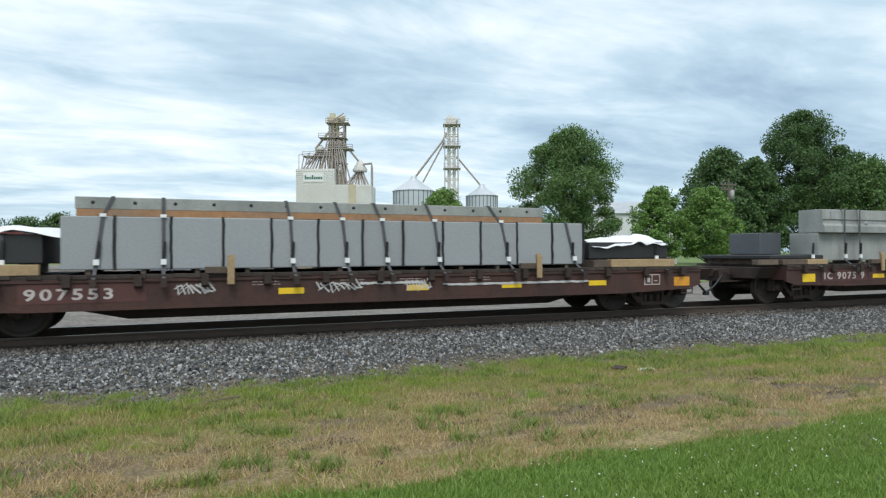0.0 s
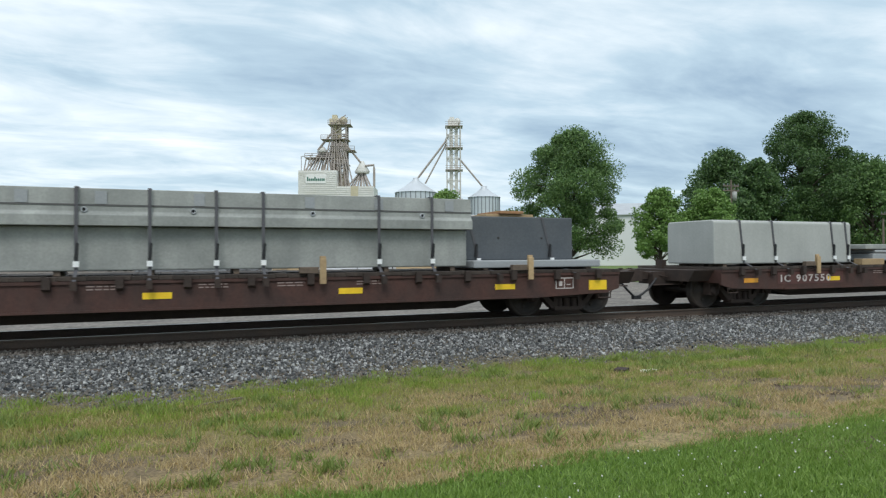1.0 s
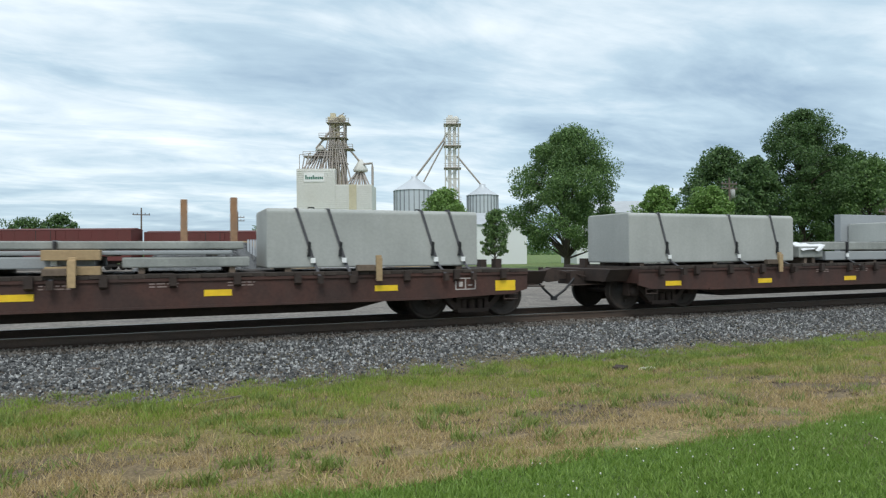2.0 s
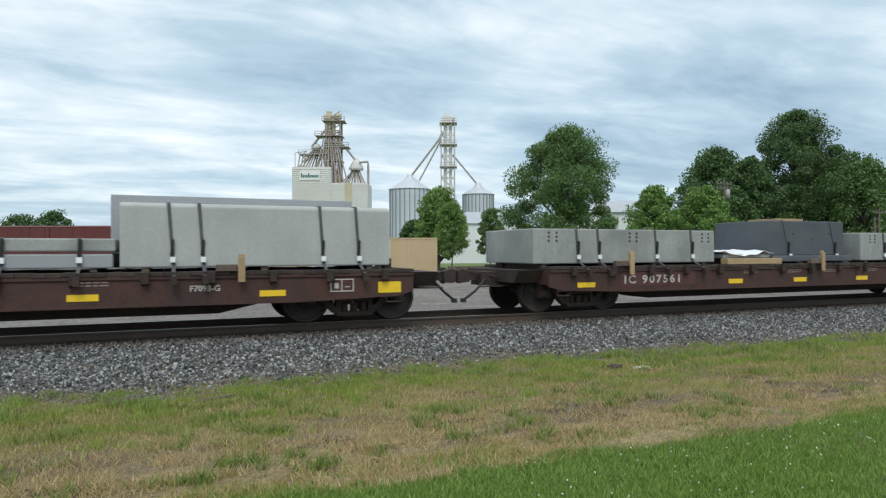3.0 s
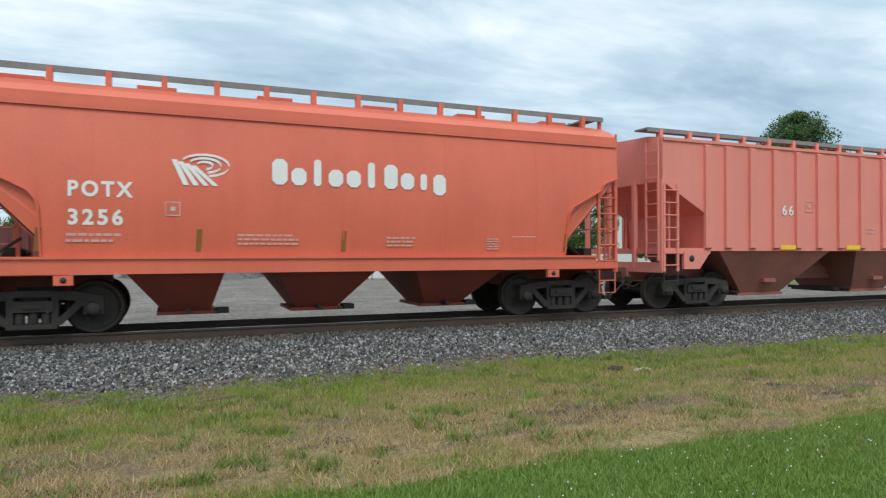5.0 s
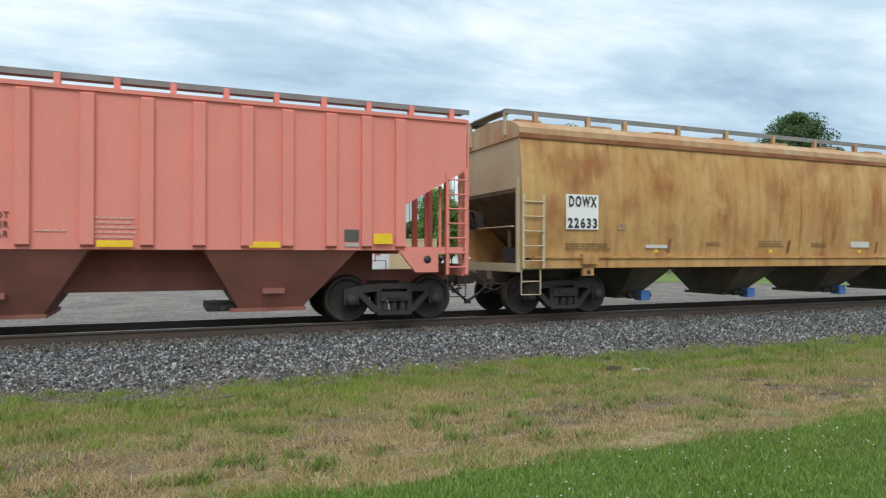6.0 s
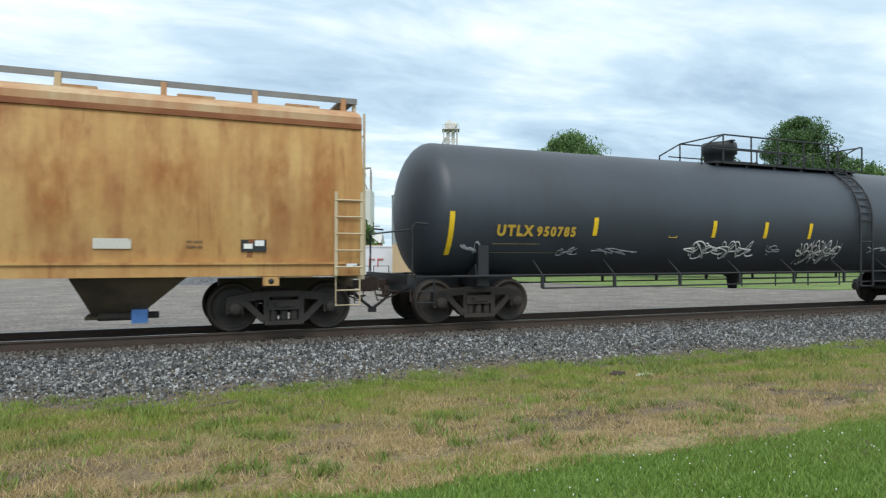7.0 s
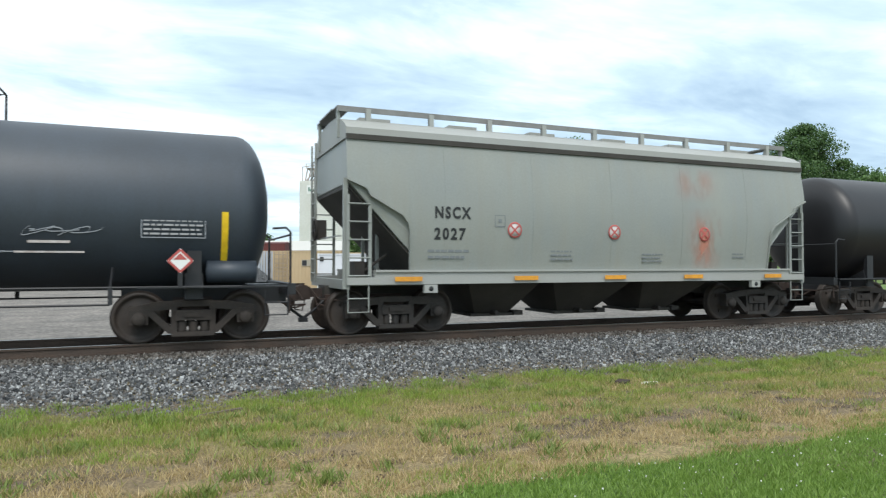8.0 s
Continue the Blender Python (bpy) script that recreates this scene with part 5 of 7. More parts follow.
# grey-green hopper
CK = 179.45
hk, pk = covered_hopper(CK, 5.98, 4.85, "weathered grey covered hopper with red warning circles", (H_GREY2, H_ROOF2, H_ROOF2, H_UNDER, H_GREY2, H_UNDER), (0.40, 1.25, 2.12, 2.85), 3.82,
                        [-5.4 + k * 1.35 for k in range(9)], [(-3.4, -1.7, -2.9, -2.1), (-1.4, 0.7, -0.8, 0.1), (1.0, 3.0, 1.5, 2.3)], 0.34, sill=(1.02, 1.30), marks=(-4.76, -2.16, 0.09, 2.31, 4.84), mark_mat=ORANGE, bulge=0.13)
side_text(hk, pk, "NSCX", 175.22 - CK, 2.33, 0.22, BLACKP, 0.78, 0.011)
side_text(hk, pk, "2027", 175.22 - CK, 1.91, 0.22, BLACKP, 0.68, 0.011)
square_mark(hk, pk, 176.55 - CK, 2.18, GREYP, 0.24)
for x, m_ in ((177.01, DISC), (179.51, DISC), (182.09, None)):
    y = -pk(2.1) - 0.014
    s = Shape().lathe([(0.135, -0.003), (0.165, -0.003), (0.165, 0.003), (0.135, 0.003)], (x - CK, y, 2.12), "y", 20)
    for sg in (-1, 1):
        s.ribbon([(x - CK - 0.09, y, 2.12 - 0.09 * sg), (x - CK + 0.09, y, 2.12 + 0.09 * sg)], 0.016, (0.7, 0, -0.7 * sg), 0.003)
    w = part("warning_circle", s, REDP, hk, "red crossed warning circle")
    if m_:
        part("disc", Shape().lathe([(0.0, 0.004), (0.135, 0.004), (0.135, 0.006)], (x - CK, y, 2.12), "y", 20), m_, w)
for a, b, z0, z1, n in ((175.1, 176.0, 1.50, 1.75, 2), (177.9, 178.5, 1.48, 1.74, 3), (180.3, 180.9, 1.45, 1.68, 3), (183.0, 183.4, 1.55, 1.7, 2)):
    fine_print(a - CK, b - CK, -pk(1.6) - 0.012, z0, z1, n, GREYP, hk, int(a * 2))
def wash(h, prof, x0, x1, z0, z1, color, amount, seed):
    """A thin uneven wash of colour on a side sheet, fading out at its borders."""
    m = bpy.data.materials.new("stain_wash")
    m.use_nodes = True
    N, L = m.node_tree.nodes, m.node_tree.links
    b = N["Principled BSDF"]
    b.inputs["Base Color"].default_value, b.inputs["Roughness"].default_value = (*color, 1), 0.8
    tc_ = N.new("ShaderNodeTexCoord")
    sp_ = N.new("ShaderNodeSeparateXYZ")
    L.new(tc_.outputs["Generated"], sp_.inputs[0])
    nz_ = N.new("ShaderNodeTexNoise")
    nz_.inputs["Scale"].default_value, nz_.inputs["Detail"].default_value = 1.0, 7.0
    mp_ = N.new("ShaderNodeMapping")
    mp_.inputs["Scale"].default_value, mp_.inputs["Location"].default_value = (3.2, 1.0, 1.5), (seed, 0, 0)
    L.new(tc_.outputs["Object"], mp_.inputs[0])
    L.new(mp_.outputs[0], nz_.inputs["Vector"])

    def op(kind, p, q):
        n = N.new("ShaderNodeMath")
        n.operation, n.use_clamp = kind, True
        for i, v in enumerate((p, q)):
            if isinstance(v, float):
                n.inputs[i].default_value = v
            else:
                L.new(v, n.inputs[i])
        return n.outputs[0]

    def hump(c):
        n = N.new("ShaderNodeMath")
        n.operation = "SUBTRACT"
        n.inputs[1].default_value = 0.5
        L.new(c, n.inputs[0])
        q = N.new("ShaderNodeMath")
        q.operation = "ABSOLUTE"
        L.new(n.outputs[0], q.inputs[0])
        r = N.new("ShaderNodeMapRange")
        r.inputs[1].default_value, r.inputs[2].default_value = 0.5, 0.12
        L.new(q.outputs[0], r.inputs[0])
        return r.outputs[0]

    r = N.new("ShaderNodeMapRange")
    r.inputs[1].default_value, r.inputs[2].default_value = 0.36, 0.66
    L.new(nz_.outputs[0], r.inputs[0])
    fac = op("MULTIPLY", op("MULTIPLY", op("MULTIPLY", hump(sp_.outputs[0]), hump(sp_.outputs[2])), r.outputs[0]), float(amount))
    mx, tr = N.new("ShaderNodeMixShader"), N.new("ShaderNodeBsdfTransparent")
    L.new(fac, mx.inputs[0])
    L.new(tr.outputs[0], mx.inputs[1])
    L.new(b.outputs[0], mx.inputs[2])
    L.new(mx.outputs[0], N["Material Output"].inputs[0])
    s, k_ = Shape(), 8
    zs = [z0 + (z1 - z0) * k / k_ for k in range(k_ + 1)]
    s.add([(x, -prof(z) - 0.006, z) for z in zs for x in (x0, x1)], [(2 * k, 2 * k + 1, 2 * k + 3, 2 * k + 2) for k in range(k_)], True)
    ob = part("stain", s, m, h)
    ob.visible_shadow = False
    return ob


wash(hk, pk, 181.5 - CK, 182.7 - CK, 1.20, 2.75, (0.55, 0.20, 0.13), 0.75, 1)
wash(hk, pk, 181.2 - CK, 182.6 - CK, 2.85, 3.75, (0.50, 0.22, 0.16), 0.4, 2)
for k, (x, w_, z0, z1) in enumerate(((-8.2, 0.9, 2.9, 3.85), (-7.3, 1.6, 2.6, 3.85), (-5.2, 1.2, 2.4, 3.8), (-3.4, 0.9, 1.4, 3.6), (-1.4, 1.0, 2.2, 3.8), (0.4, 1.3, 1.5, 3.5), (2.2, 0.9, 1.8, 3.8), (3.9, 1.2, 1.4, 3.7), (5.6, 1.2, 1.9, 3.8), (7.3, 0.9, 1.4, 3.85), (8.2, 0.9, 1.4, 3.85))):
    wash(hi_, pi_, x - w_ / 2, x + w_ / 2, z0, z1, (0.36, 0.135, 0.036), 0.7, 10 + k)
for k, x in enumerate((-5.6, -3.0, -0.4, 2.0, 4.6)):
    wash(hf, pf, x - 0.5, x + 0.5, 1.3, 2.6, (0.24, 0.21, 0.16), 0.35, 30 + k)

# faded red three-bay hopper with ribbed sides
CH, LH = 125.08, 8.17
hh = car("covered_hopper", "faded pinkish-red rib-sided three-bay covered hopper", "covered hopper car", CH, "covered hoppers of the train")
zl, ze, zt_ = 1.43, 4.02, 4.36
side = [(-LH, 3.06), (-LH + 1.35, 2.30), (-LH + 1.45, zl), (LH - 1.45, zl), (LH - 1.35, 2.30), (LH, 3.06), (LH, ze), (-LH, ze)]
part("body", Shape().prism_y(side, -1.50, 1.50), H_PINK, hh)
part("roof", Shape().loft([[(x, y, z) for y, z in ((-1.54, ze), (-1.54, ze + 0.07), (-1.0, ze + 0.16), (0, ze + 0.20), (1.0, ze + 0.16), (1.54, ze + 0.07), (1.54, ze))] for x in (-LH, LH)]), H_PINK, hh)
ribs = [121.31, 122.09, 122.9, 123.76, 124.65, 125.54, 126.44, 127.33, 128.15, 128.95, 129.66, 130.46, 131.14, 131.82]
for r in ribs + [120.5, 119.7, 118.9, 118.25]:
    for sd in (-1, 1):
        x = r - CH
        part("rib", Shape().prism_x([(sd * 1.50, zl + 0.04), (sd * 1.58, zl + 0.08), (sd * 1.58, ze - 0.06), (sd * 1.50, ze - 0.02)][::sd], x - 0.10, x + 0.10), H_PINK, hh)
for sd in (-1, 1):
    rb = Shape().prism_x([(sd * 0.75, zt_ - 0.04), (sd * 1.2, zt_ - 0.04), (sd * 1.2, zt_ - 0.10), (sd * 1.22, zt_ - 0.10), (sd * 1.22, zt_), (sd * 0.75, zt_)], -LH - 0.2, LH + 0.2)
    part("running_board", rb, WALKG, hh, "dark roof running board")
for k in range(19):
    x = -LH + 0.2 + k * (2 * LH - 0.4) / 18
    for y in (-1.17, 1.17):
        part("board_bracket", Shape().box(x - 0.05, x + 0.05, y - 0.07, y + 0.07, ze + 0.05, zt_ - 0.02), H_PINK, hh)
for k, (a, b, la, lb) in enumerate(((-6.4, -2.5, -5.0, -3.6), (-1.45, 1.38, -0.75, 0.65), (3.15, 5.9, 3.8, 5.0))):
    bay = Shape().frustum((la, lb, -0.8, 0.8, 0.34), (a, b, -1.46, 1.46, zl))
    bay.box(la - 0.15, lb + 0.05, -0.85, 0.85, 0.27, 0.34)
    bb = part("hopper_bay", bay, H_PINKU, hh, "dark brown-red discharge bay")
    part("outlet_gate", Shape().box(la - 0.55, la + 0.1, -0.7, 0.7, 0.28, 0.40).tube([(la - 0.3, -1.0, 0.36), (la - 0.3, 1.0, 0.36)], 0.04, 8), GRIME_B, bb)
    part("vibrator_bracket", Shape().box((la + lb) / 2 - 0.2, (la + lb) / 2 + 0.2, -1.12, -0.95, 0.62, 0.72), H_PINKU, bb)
# Upper box is added in place of inner bay slopes and far skirts.
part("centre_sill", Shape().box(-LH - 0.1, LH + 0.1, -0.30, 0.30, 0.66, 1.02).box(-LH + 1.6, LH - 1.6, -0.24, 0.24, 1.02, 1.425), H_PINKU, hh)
for sd in (-1, 1):
    ex = sd * LH
    en = Shape().box(*sorted((ex - sd * 1.45, ex)), -1.5, 1.5, 1.36, 1.50)
    en.box(*sorted((ex - sd * 0.08, ex + sd * 0.04)), -1.5, 1.5, 0.92, 1.16)
    for y in (-1.47, -0.5, 0.5, 1.47):
        en.box(*sorted((ex - sd * 0.05, ex + sd * 0.05)), y - 0.05, y + 0.05, 0.95, 3.1)
    en.prism_y([(ex - sd * 1.45, zl), (ex - sd * 1.10, 1.0), (ex - sd * 0.62, 1.0), (ex - sd * 0.62, zl)][::sd], -1.52, -1.44)
    for y in (-1.2, -0.4, 0.4, 1.2):
        en.tube([(ex - sd * 0.45, y, 1.5), (ex - sd * 0.45, y, 2.75)], 0.03, 6)
    part("end_frame", en, H_PINK, hh)
    part("frame_hole", Shape().lathe([(0, 0), (0.08, 0), (0.08, 0.01)], (ex - sd * 0.85, -1.525, 1.25), "y", 14), BLACKP, hh)
    ladder(hh, *sorted((ex - sd * 0.02, ex - sd * 0.42)), -1.53, 0.95, 3.0, 7, H_PINK)
    s = Shape()
    for y in (-1.42, -1.0):
        s.box(*sorted((ex + sd * 0.05, ex + sd * 0.09)), y - 0.02, y + 0.02, 1.2, 4.1)
    for k in range(9):
        s.tube([(ex + sd * 0.08, -1.42, 1.3 + k * 0.31), (ex + sd * 0.08, -1.0, 1.3 + k * 0.31)], 0.014, 5)
    part("end_ladder", s, H_PINK, hh)
    stirrup(hh, *sorted((ex - sd * 0.02, ex - sd * 0.42)), -1.52, 0.50, 0.95, GRIME_B)
    truck(hh, sd * 6.78, GRIME)
    coupler(hh, ex, sd, 0.62, DKBROWN)
for x in (120.9, 123.35, 126.85, 129.25, 131.45):
    big_ = x > 131
    part("reflector", rect(x - CH - (0.18 if big_ else 0.27), x - CH + (0.2 if big_ else 0.27), -1.578, -1.572, zl + (0.12 if big_ else 0.04), zl + (0.32 if big_ else 0.15)), YELLOW, hh, "yellow reflector")
for k, tx in enumerate(("DO NOT", "HAMMER", "ON CAR")):
    letters(tx, 124.80 - CH, -1.515, 1.92 - k * 0.15, 0.10, mat("text_maroon", (0.16, 0.05, 0.045), 0.8), hh, 0.55, bold=0.003)
letters("66", 120.75 - CH, -1.515, 2.35, 0.25, WHITEC, hh, 0.4, bold=0.005)
for a, b, z0, z1, n in ((123.9, 124.4, 1.9, 2.1, 2), (125.7, 126.15, 1.7, 1.78, 1), (126.5, 127.2, 1.6, 2.0, 5)):
    fine_print(a - CH, b - CH, -1.515, z0, z1, n, mat("text_pale_pink", (0.74, 0.42, 0.36), 0.8), hh, int(a))
square_mark(hh, lambda z: 1.505, 121.6 - CH, 2.45, mat("text_pale_pink", (0.74, 0.42, 0.36), 0.8), 0.28)
part("data_panel", rect(130.72 - CH, 131.0 - CH, -1.518, -1.51, 1.60, 1.82), mat("panel_olive", (0.10, 0.11, 0.09), 0.7), hh, "dark inspection panel")
part("white_patch", rect(130.72 - CH, 131.0 - CH, -1.518, -1.51, 1.50, 1.57), WHITEP, hh)


# ---- tank cars ----
def tank_car(c, L, R, zc, bolster, label, shell_m):
    t = car("tank_car", label, "tank car", c, "tank cars of the train")
    prof = [(0.0, -L)]
    for k in range(1, 9):
        a = math.pi / 2 * k / 8
        prof.append((R * math.sin(a), -L + 0.62 * (1 - math.cos(a))))
    prof += [(q, -a) for q, a in reversed(prof)]
    part("tank", Shape().lathe(prof, (0, 0, zc), "x", 64), shell_m, t)
    for sd in (-1, 1):
        fr = Shape()
        a = sd * bolster
        fr.box(*sorted((sd * (bolster - 1.2), sd * (L + 0.35))), -0.35, 0.35, 0.66, 1.02)
        fr.box(*sorted((sd * (L + 0.20), sd * (L + 0.35))), -1.45, 1.45, 0.86, 1.06)
        for y in (-1.25, 1.25):
            fr.box(a - 0.12, a + 0.12, y - 0.05, y + 0.05, 0.80, 1.65)
        fr.prism_x([(-1.3, 0.80), (1.3, 0.80), (1.2, 1.25), (0.7, 0.98), (-0.7, 0.98), (-1.2, 1.25)], a - 0.15, a + 0.15)
        fr.box(*sorted((sd * (bolster - 0.9), sd * (L + 0.2))), -1.52, -1.30, 1.0, 1.03)
        fr.box(*sorted((sd * (bolster - 0.9), sd * (L + 0.2))), 1.30, 1.52, 1.0, 1.03)
        part("stub_frame", fr, STEELK, t, "black stub sill and saddle")
    rail = Shape()
    for y in (-1.5, 1.5):
        rail.tube([(-L + 0.6, y, 1.02), (L - 0.6, y, 1.02)], 0.022, 6)
        rail.tube([(-bolster + 1.3, y, 0.74), (bolster - 1.3, y, 0.74)], 0.02, 6)
        for k in range(8):
            x = -bolster + 1.3 + k * (2 * bolster - 2.6) / 7
            rail.box(x - 0.035, x + 0.035, y - 0.02, y + 0.02, 0.74, 1.03)
            rail.tube([(x, y, 1.02), (x, y * 0.72, zc - R * 0.72)], 0.02, 5)
    part("side_rail", rail, STEELK, t, "black running rails below the tank")
    for sd in (-1, 1):
        truck(t, sd * bolster, GRIME_B)
        coupler(t, sd * (L + 0.35), sd, 0.40, DKBROWN)
        h = Shape()
        ex = sd * (L + 0.25)
        for y in (-1.45, 1.45):
            h.tube([(ex, y, 1.05), (ex, y, 2.0), (ex - sd * 0.08, y, 2.08), (ex - sd * 0.32, y, 2.06)], 0.022, 6)
        h.tube([(ex, -1.45, 1.95), (ex, 1.45, 1.95)], 0.02, 6)
        part("end_handrail", h, STEELK, t)
        stirrup(t, *sorted((ex - sd * 0.05, ex - sd * 0.45)), -1.5, 0.5, 0.95, STEELK)
    part("brake_cylinder", Shape().lathe([(0, -0.45), (0.2, -0.42), (0.2, 0.42), (0, 0.45)], (L - 0.75, -1.15, 1.28), "x", 16), shell_m, t)
    part("outlet_valve", Shape().lathe([(0.0, -0.3), (0.12, -0.3), (0.16, 0.0), (0.3, 0.1)], (0.4, 0, zc - R - 0.08), "z", 12), STEELK, t)
    return t


def on_tank(R, zc, z):
    """Where the shell's near side is at height z, and its lean."""
    a = math.asin(max(-1, min(1, (z - zc) / R)))
    return -R * math.cos(a) - 0.012, -a


CJ, RJ, ZJ = 162.95, 1.50, 2.43
tj = tank_car(CJ, 9.25, RJ, ZJ, 7.86, "long slate-grey tank car with yellow marks and graffiti", T_GREY)
for x in (154.3, 157.79, 161.25, 162.96, 164.54, 167.87, 171.31):
    lo, hi = (1.45, 2.33) if x < 155 or x > 171 else (1.88, 2.28)
    s = Shape()
    zs = np.linspace(lo, hi, 6)
    s.ribbon([(x - CJ, on_tank(RJ, ZJ, z)[0], z) for z in zs], 0.055, (1, 0, 0), 0.003)
    part("yellow_mark", s, YELLOW, tj, "yellow reflective bar")
y, ln = on_tank(RJ, ZJ, 1.98)
letters("UTLX", 155.32 - CJ, y, 1.86, 0.22, YELTXT, tj, 0.88, ln, 0.016)
letters("950785", 156.28 - CJ, y, 1.86, 0.20, YELTXT, tj, 0.98, ln, 0.013)
square_mark(tj, lambda z: -on_tank(RJ, ZJ, z)[0] - 0.006, 159.9 - CJ, 1.86, YELTXT, 0.24)
for a, b, z in ((155.3, 156.5, 1.66), (155.3, 157.4, 1.48)):
    fine_print(a - CJ, b - CJ, on_tank(RJ, ZJ, z)[0] - 0.004, z, z + 0.08, 1, mat("text_olive", (0.16, 0.12, 0.04), 0.8), tj, int(a))


def tank_scribble(seed, x0, x1, z0, z1, m, n, r=0.012, loops=3):
    rng = random.Random(seed)
    s = Shape()
    for k in range(loops):
        pts = []
        turns, f0, f1 = n * 0.32 * rng.uniform(0.7, 1.3), rng.uniform(0, 6.28), rng.uniform(0, 6.28)
        wide = (x1 - x0) / turns * rng.uniform(0.25, 0.5)
        for i in range(n * 6 + 1):
            u = i / (n * 6)
            q = 6.2832 * turns * u
            tall = (z1 - z0) / 2 * (0.55 + 0.45 * math.sin(q * 0.37 + f1))
            x = x0 + (x1 - x0) * (0.04 + 0.92 * u) + wide * math.sin(q + f0)
            z = (z0 + z1) / 2 + tall * math.cos(q + 0.6 * math.sin(q * 0.53 + f1))
            pts.append((x - CJ, on_tank(RJ, ZJ, z)[0], z))
        s.ribbon(pts, r, (0.6, 0, 0.8), 0.002)
    part("graffiti", s, m, tj, "sprayed graffiti lines")


tank_scribble(1, 160.47, 162.82, 1.36, 1.80, GRAF, 24, 0.018, 3)
tank_scribble(2, 164.31, 165.94, 1.22, 1.85, GRAF, 20, 0.02, 4)
tank_scribble(3, 163.2, 163.6, 1.45, 1.72, GRAFB, 6, 0.012, 2)
tank_scribble(4, 156.95, 157.45, 1.42, 1.62, GRAFB, 7, 0.010, 2)
tank_scribble(5, 158.0, 159.0, 1.45, 1.62, GRAFB, 7, 0.010, 2)
tank_scribble(6, 154.65, 155.0, 1.42, 1.72, GRAFB, 6, 0.02, 2)
tank_scribble(7, 168.2, 169.3, 1.88, 2.05, GRAFB, 9, 0.010, 2)
tank_scribble(8, 167.0, 168.0, 1.52, 1.70, GRAFB, 8, 0.010, 2)
y = on_tank(RJ, ZJ, 2.05)[0]
part("text_frame", Shape().box(169.96 - CJ, 170.99 - CJ, y - 0.012, y - 0.008, 2.29, 2.305).box(169.96 - CJ, 170.99 - CJ, y - 0.012, y - 0.008, 1.86, 1.875).box(169.96 - CJ, 169.975 - CJ, y - 0.012, y - 0.008, 1.875, 2.29).box(170.975 - CJ, 170.99 - CJ, y - 0.012, y - 0.008, 1.875, 2.29), GRAFB, tj)
fine_print(170.0 - CJ, 170.95 - CJ, on_tank(RJ, ZJ, 2.05)[0] - 0.01, 1.90, 2.28, 5, mat("text_grey_pale", (0.40, 0.40, 0.41), 0.8), tj, 8, cut=0.95)
for a, b, z in ((168.3, 168.9, 1.76), (168.1, 169.1, 1.60)):
    part("white_bar", rect(a - CJ, b - CJ, on_tank(RJ, ZJ, z)[0] - 0.006, on_tank(RJ, ZJ, z)[0], z, z + 0.06), WHITEP, tj)
pl_ = part("placard_holder", Shape().prism_y([(170.37 - CJ, 1.47), (170.58 - CJ, 1.26), (170.79 - CJ, 1.47), (170.58 - CJ, 1.68)], -1.535, -1.525), WHITEC, tj, "diamond hazard placard, white and red")
s = Shape()
for p, q in (((170.39, 1.47), (170.58, 1.66)), ((170.58, 1.66), (170.77, 1.47)), ((170.77, 1.47), (170.58, 1.28)), ((170.58, 1.28), (170.39, 1.47))):
    s.ribbon([(p[0] - CJ, -1.538, p[1]), (q[0] - CJ, -1.538, q[1])], 0.02, (0.7, 0, 0.7 if (q[0] - p[0]) * (q[1] - p[1]) < 0 else -0.7), 0.002)
s.prism_y([(170.47 - CJ, 1.49), (170.69 - CJ, 1.49), (170.58 - CJ, 1.60)], -1.54, -1.536)
part("placard_mark", s, REDP, pl_)
part("placard_post", rect(170.54 - CJ, 170.62 - CJ, -1.52, -1.48, 1.0, 1.30), STEELK, tj)
# top platform, manway and side ladder
pf_ = Shape()
a, b, zp = 161.95 - CJ, 167.45 - CJ, 3.86
for y in (-0.62, 0.62):
    pf_.box(a, b, y - 0.14, y + 0.14, zp - 0.02, zp + 0.03)
    for k in range(6):
        x = a + 0.2 + k * (b - a - 0.4) / 5
        pf_.box(x - 0.05, x + 0.05, y - 0.06, y + 0.06, zp - 0.16, zp)
part("top_platform", pf_, STEELK, tj, "black walkway on top of the tank")
hr = Shape()
for y in (-0.78, 0.78):
    hr.tube([(a - 0.42, y, zp - 0.1), (a - 0.42, y, zp + 0.34), (a + 0.3, y, zp + 0.72), (b - 1.2, y, zp + 0.72), (b - 0.9, y, zp + 0.66), (b - 0.9, y, zp)], 0.022, 6)
    for k in range(5):
        x = a + 0.3 + k * (b - a - 1.6) / 4
        hr.tube([(x, y, zp), (x, y, zp + 0.72)], 0.022, 6)
    hr.tube([(a - 0.1, y, zp + 0.34), (b - 2.4, y, zp + 0.34), (b - 2.2, y, zp + 0.28), (b - 2.2, y, zp)], 0.018, 6)
    hr.tube([(b - 0.9, y, zp + 0.35), (b, y, zp + 0.72), (b + 0.1, y, zp + 0.72), (b + 0.1, y, zp)], 0.022, 6)
hr.tube([(b + 0.1, -0.78, zp + 0.72), (b + 0.1, 0.78, zp + 0.72)], 0.02, 6)
hr.tube([(a + 0.3, -0.78, zp + 0.72), (a + 0.3, 0.78, zp + 0.72)], 0.02, 6)
part("guard_rail", hr, STEELK, tj, "black tube guard rails round the platform")
part("manway", Shape().lathe([(0.0, 4.50), (0.44, 4.50), (0.46, 4.40), (0.46, 4.20), (0.40, 4.18), (0.36, 3.85)], (162.9 - CJ, 0, 0), "z", 22).box(162.9 - CJ - 0.06, 162.9 - CJ + 0.06, -0.5, 0.5, 4.50, 4.54), STEELK, tj, "black round manway housing")
ld = Shape()
lx = 166.6 - CJ
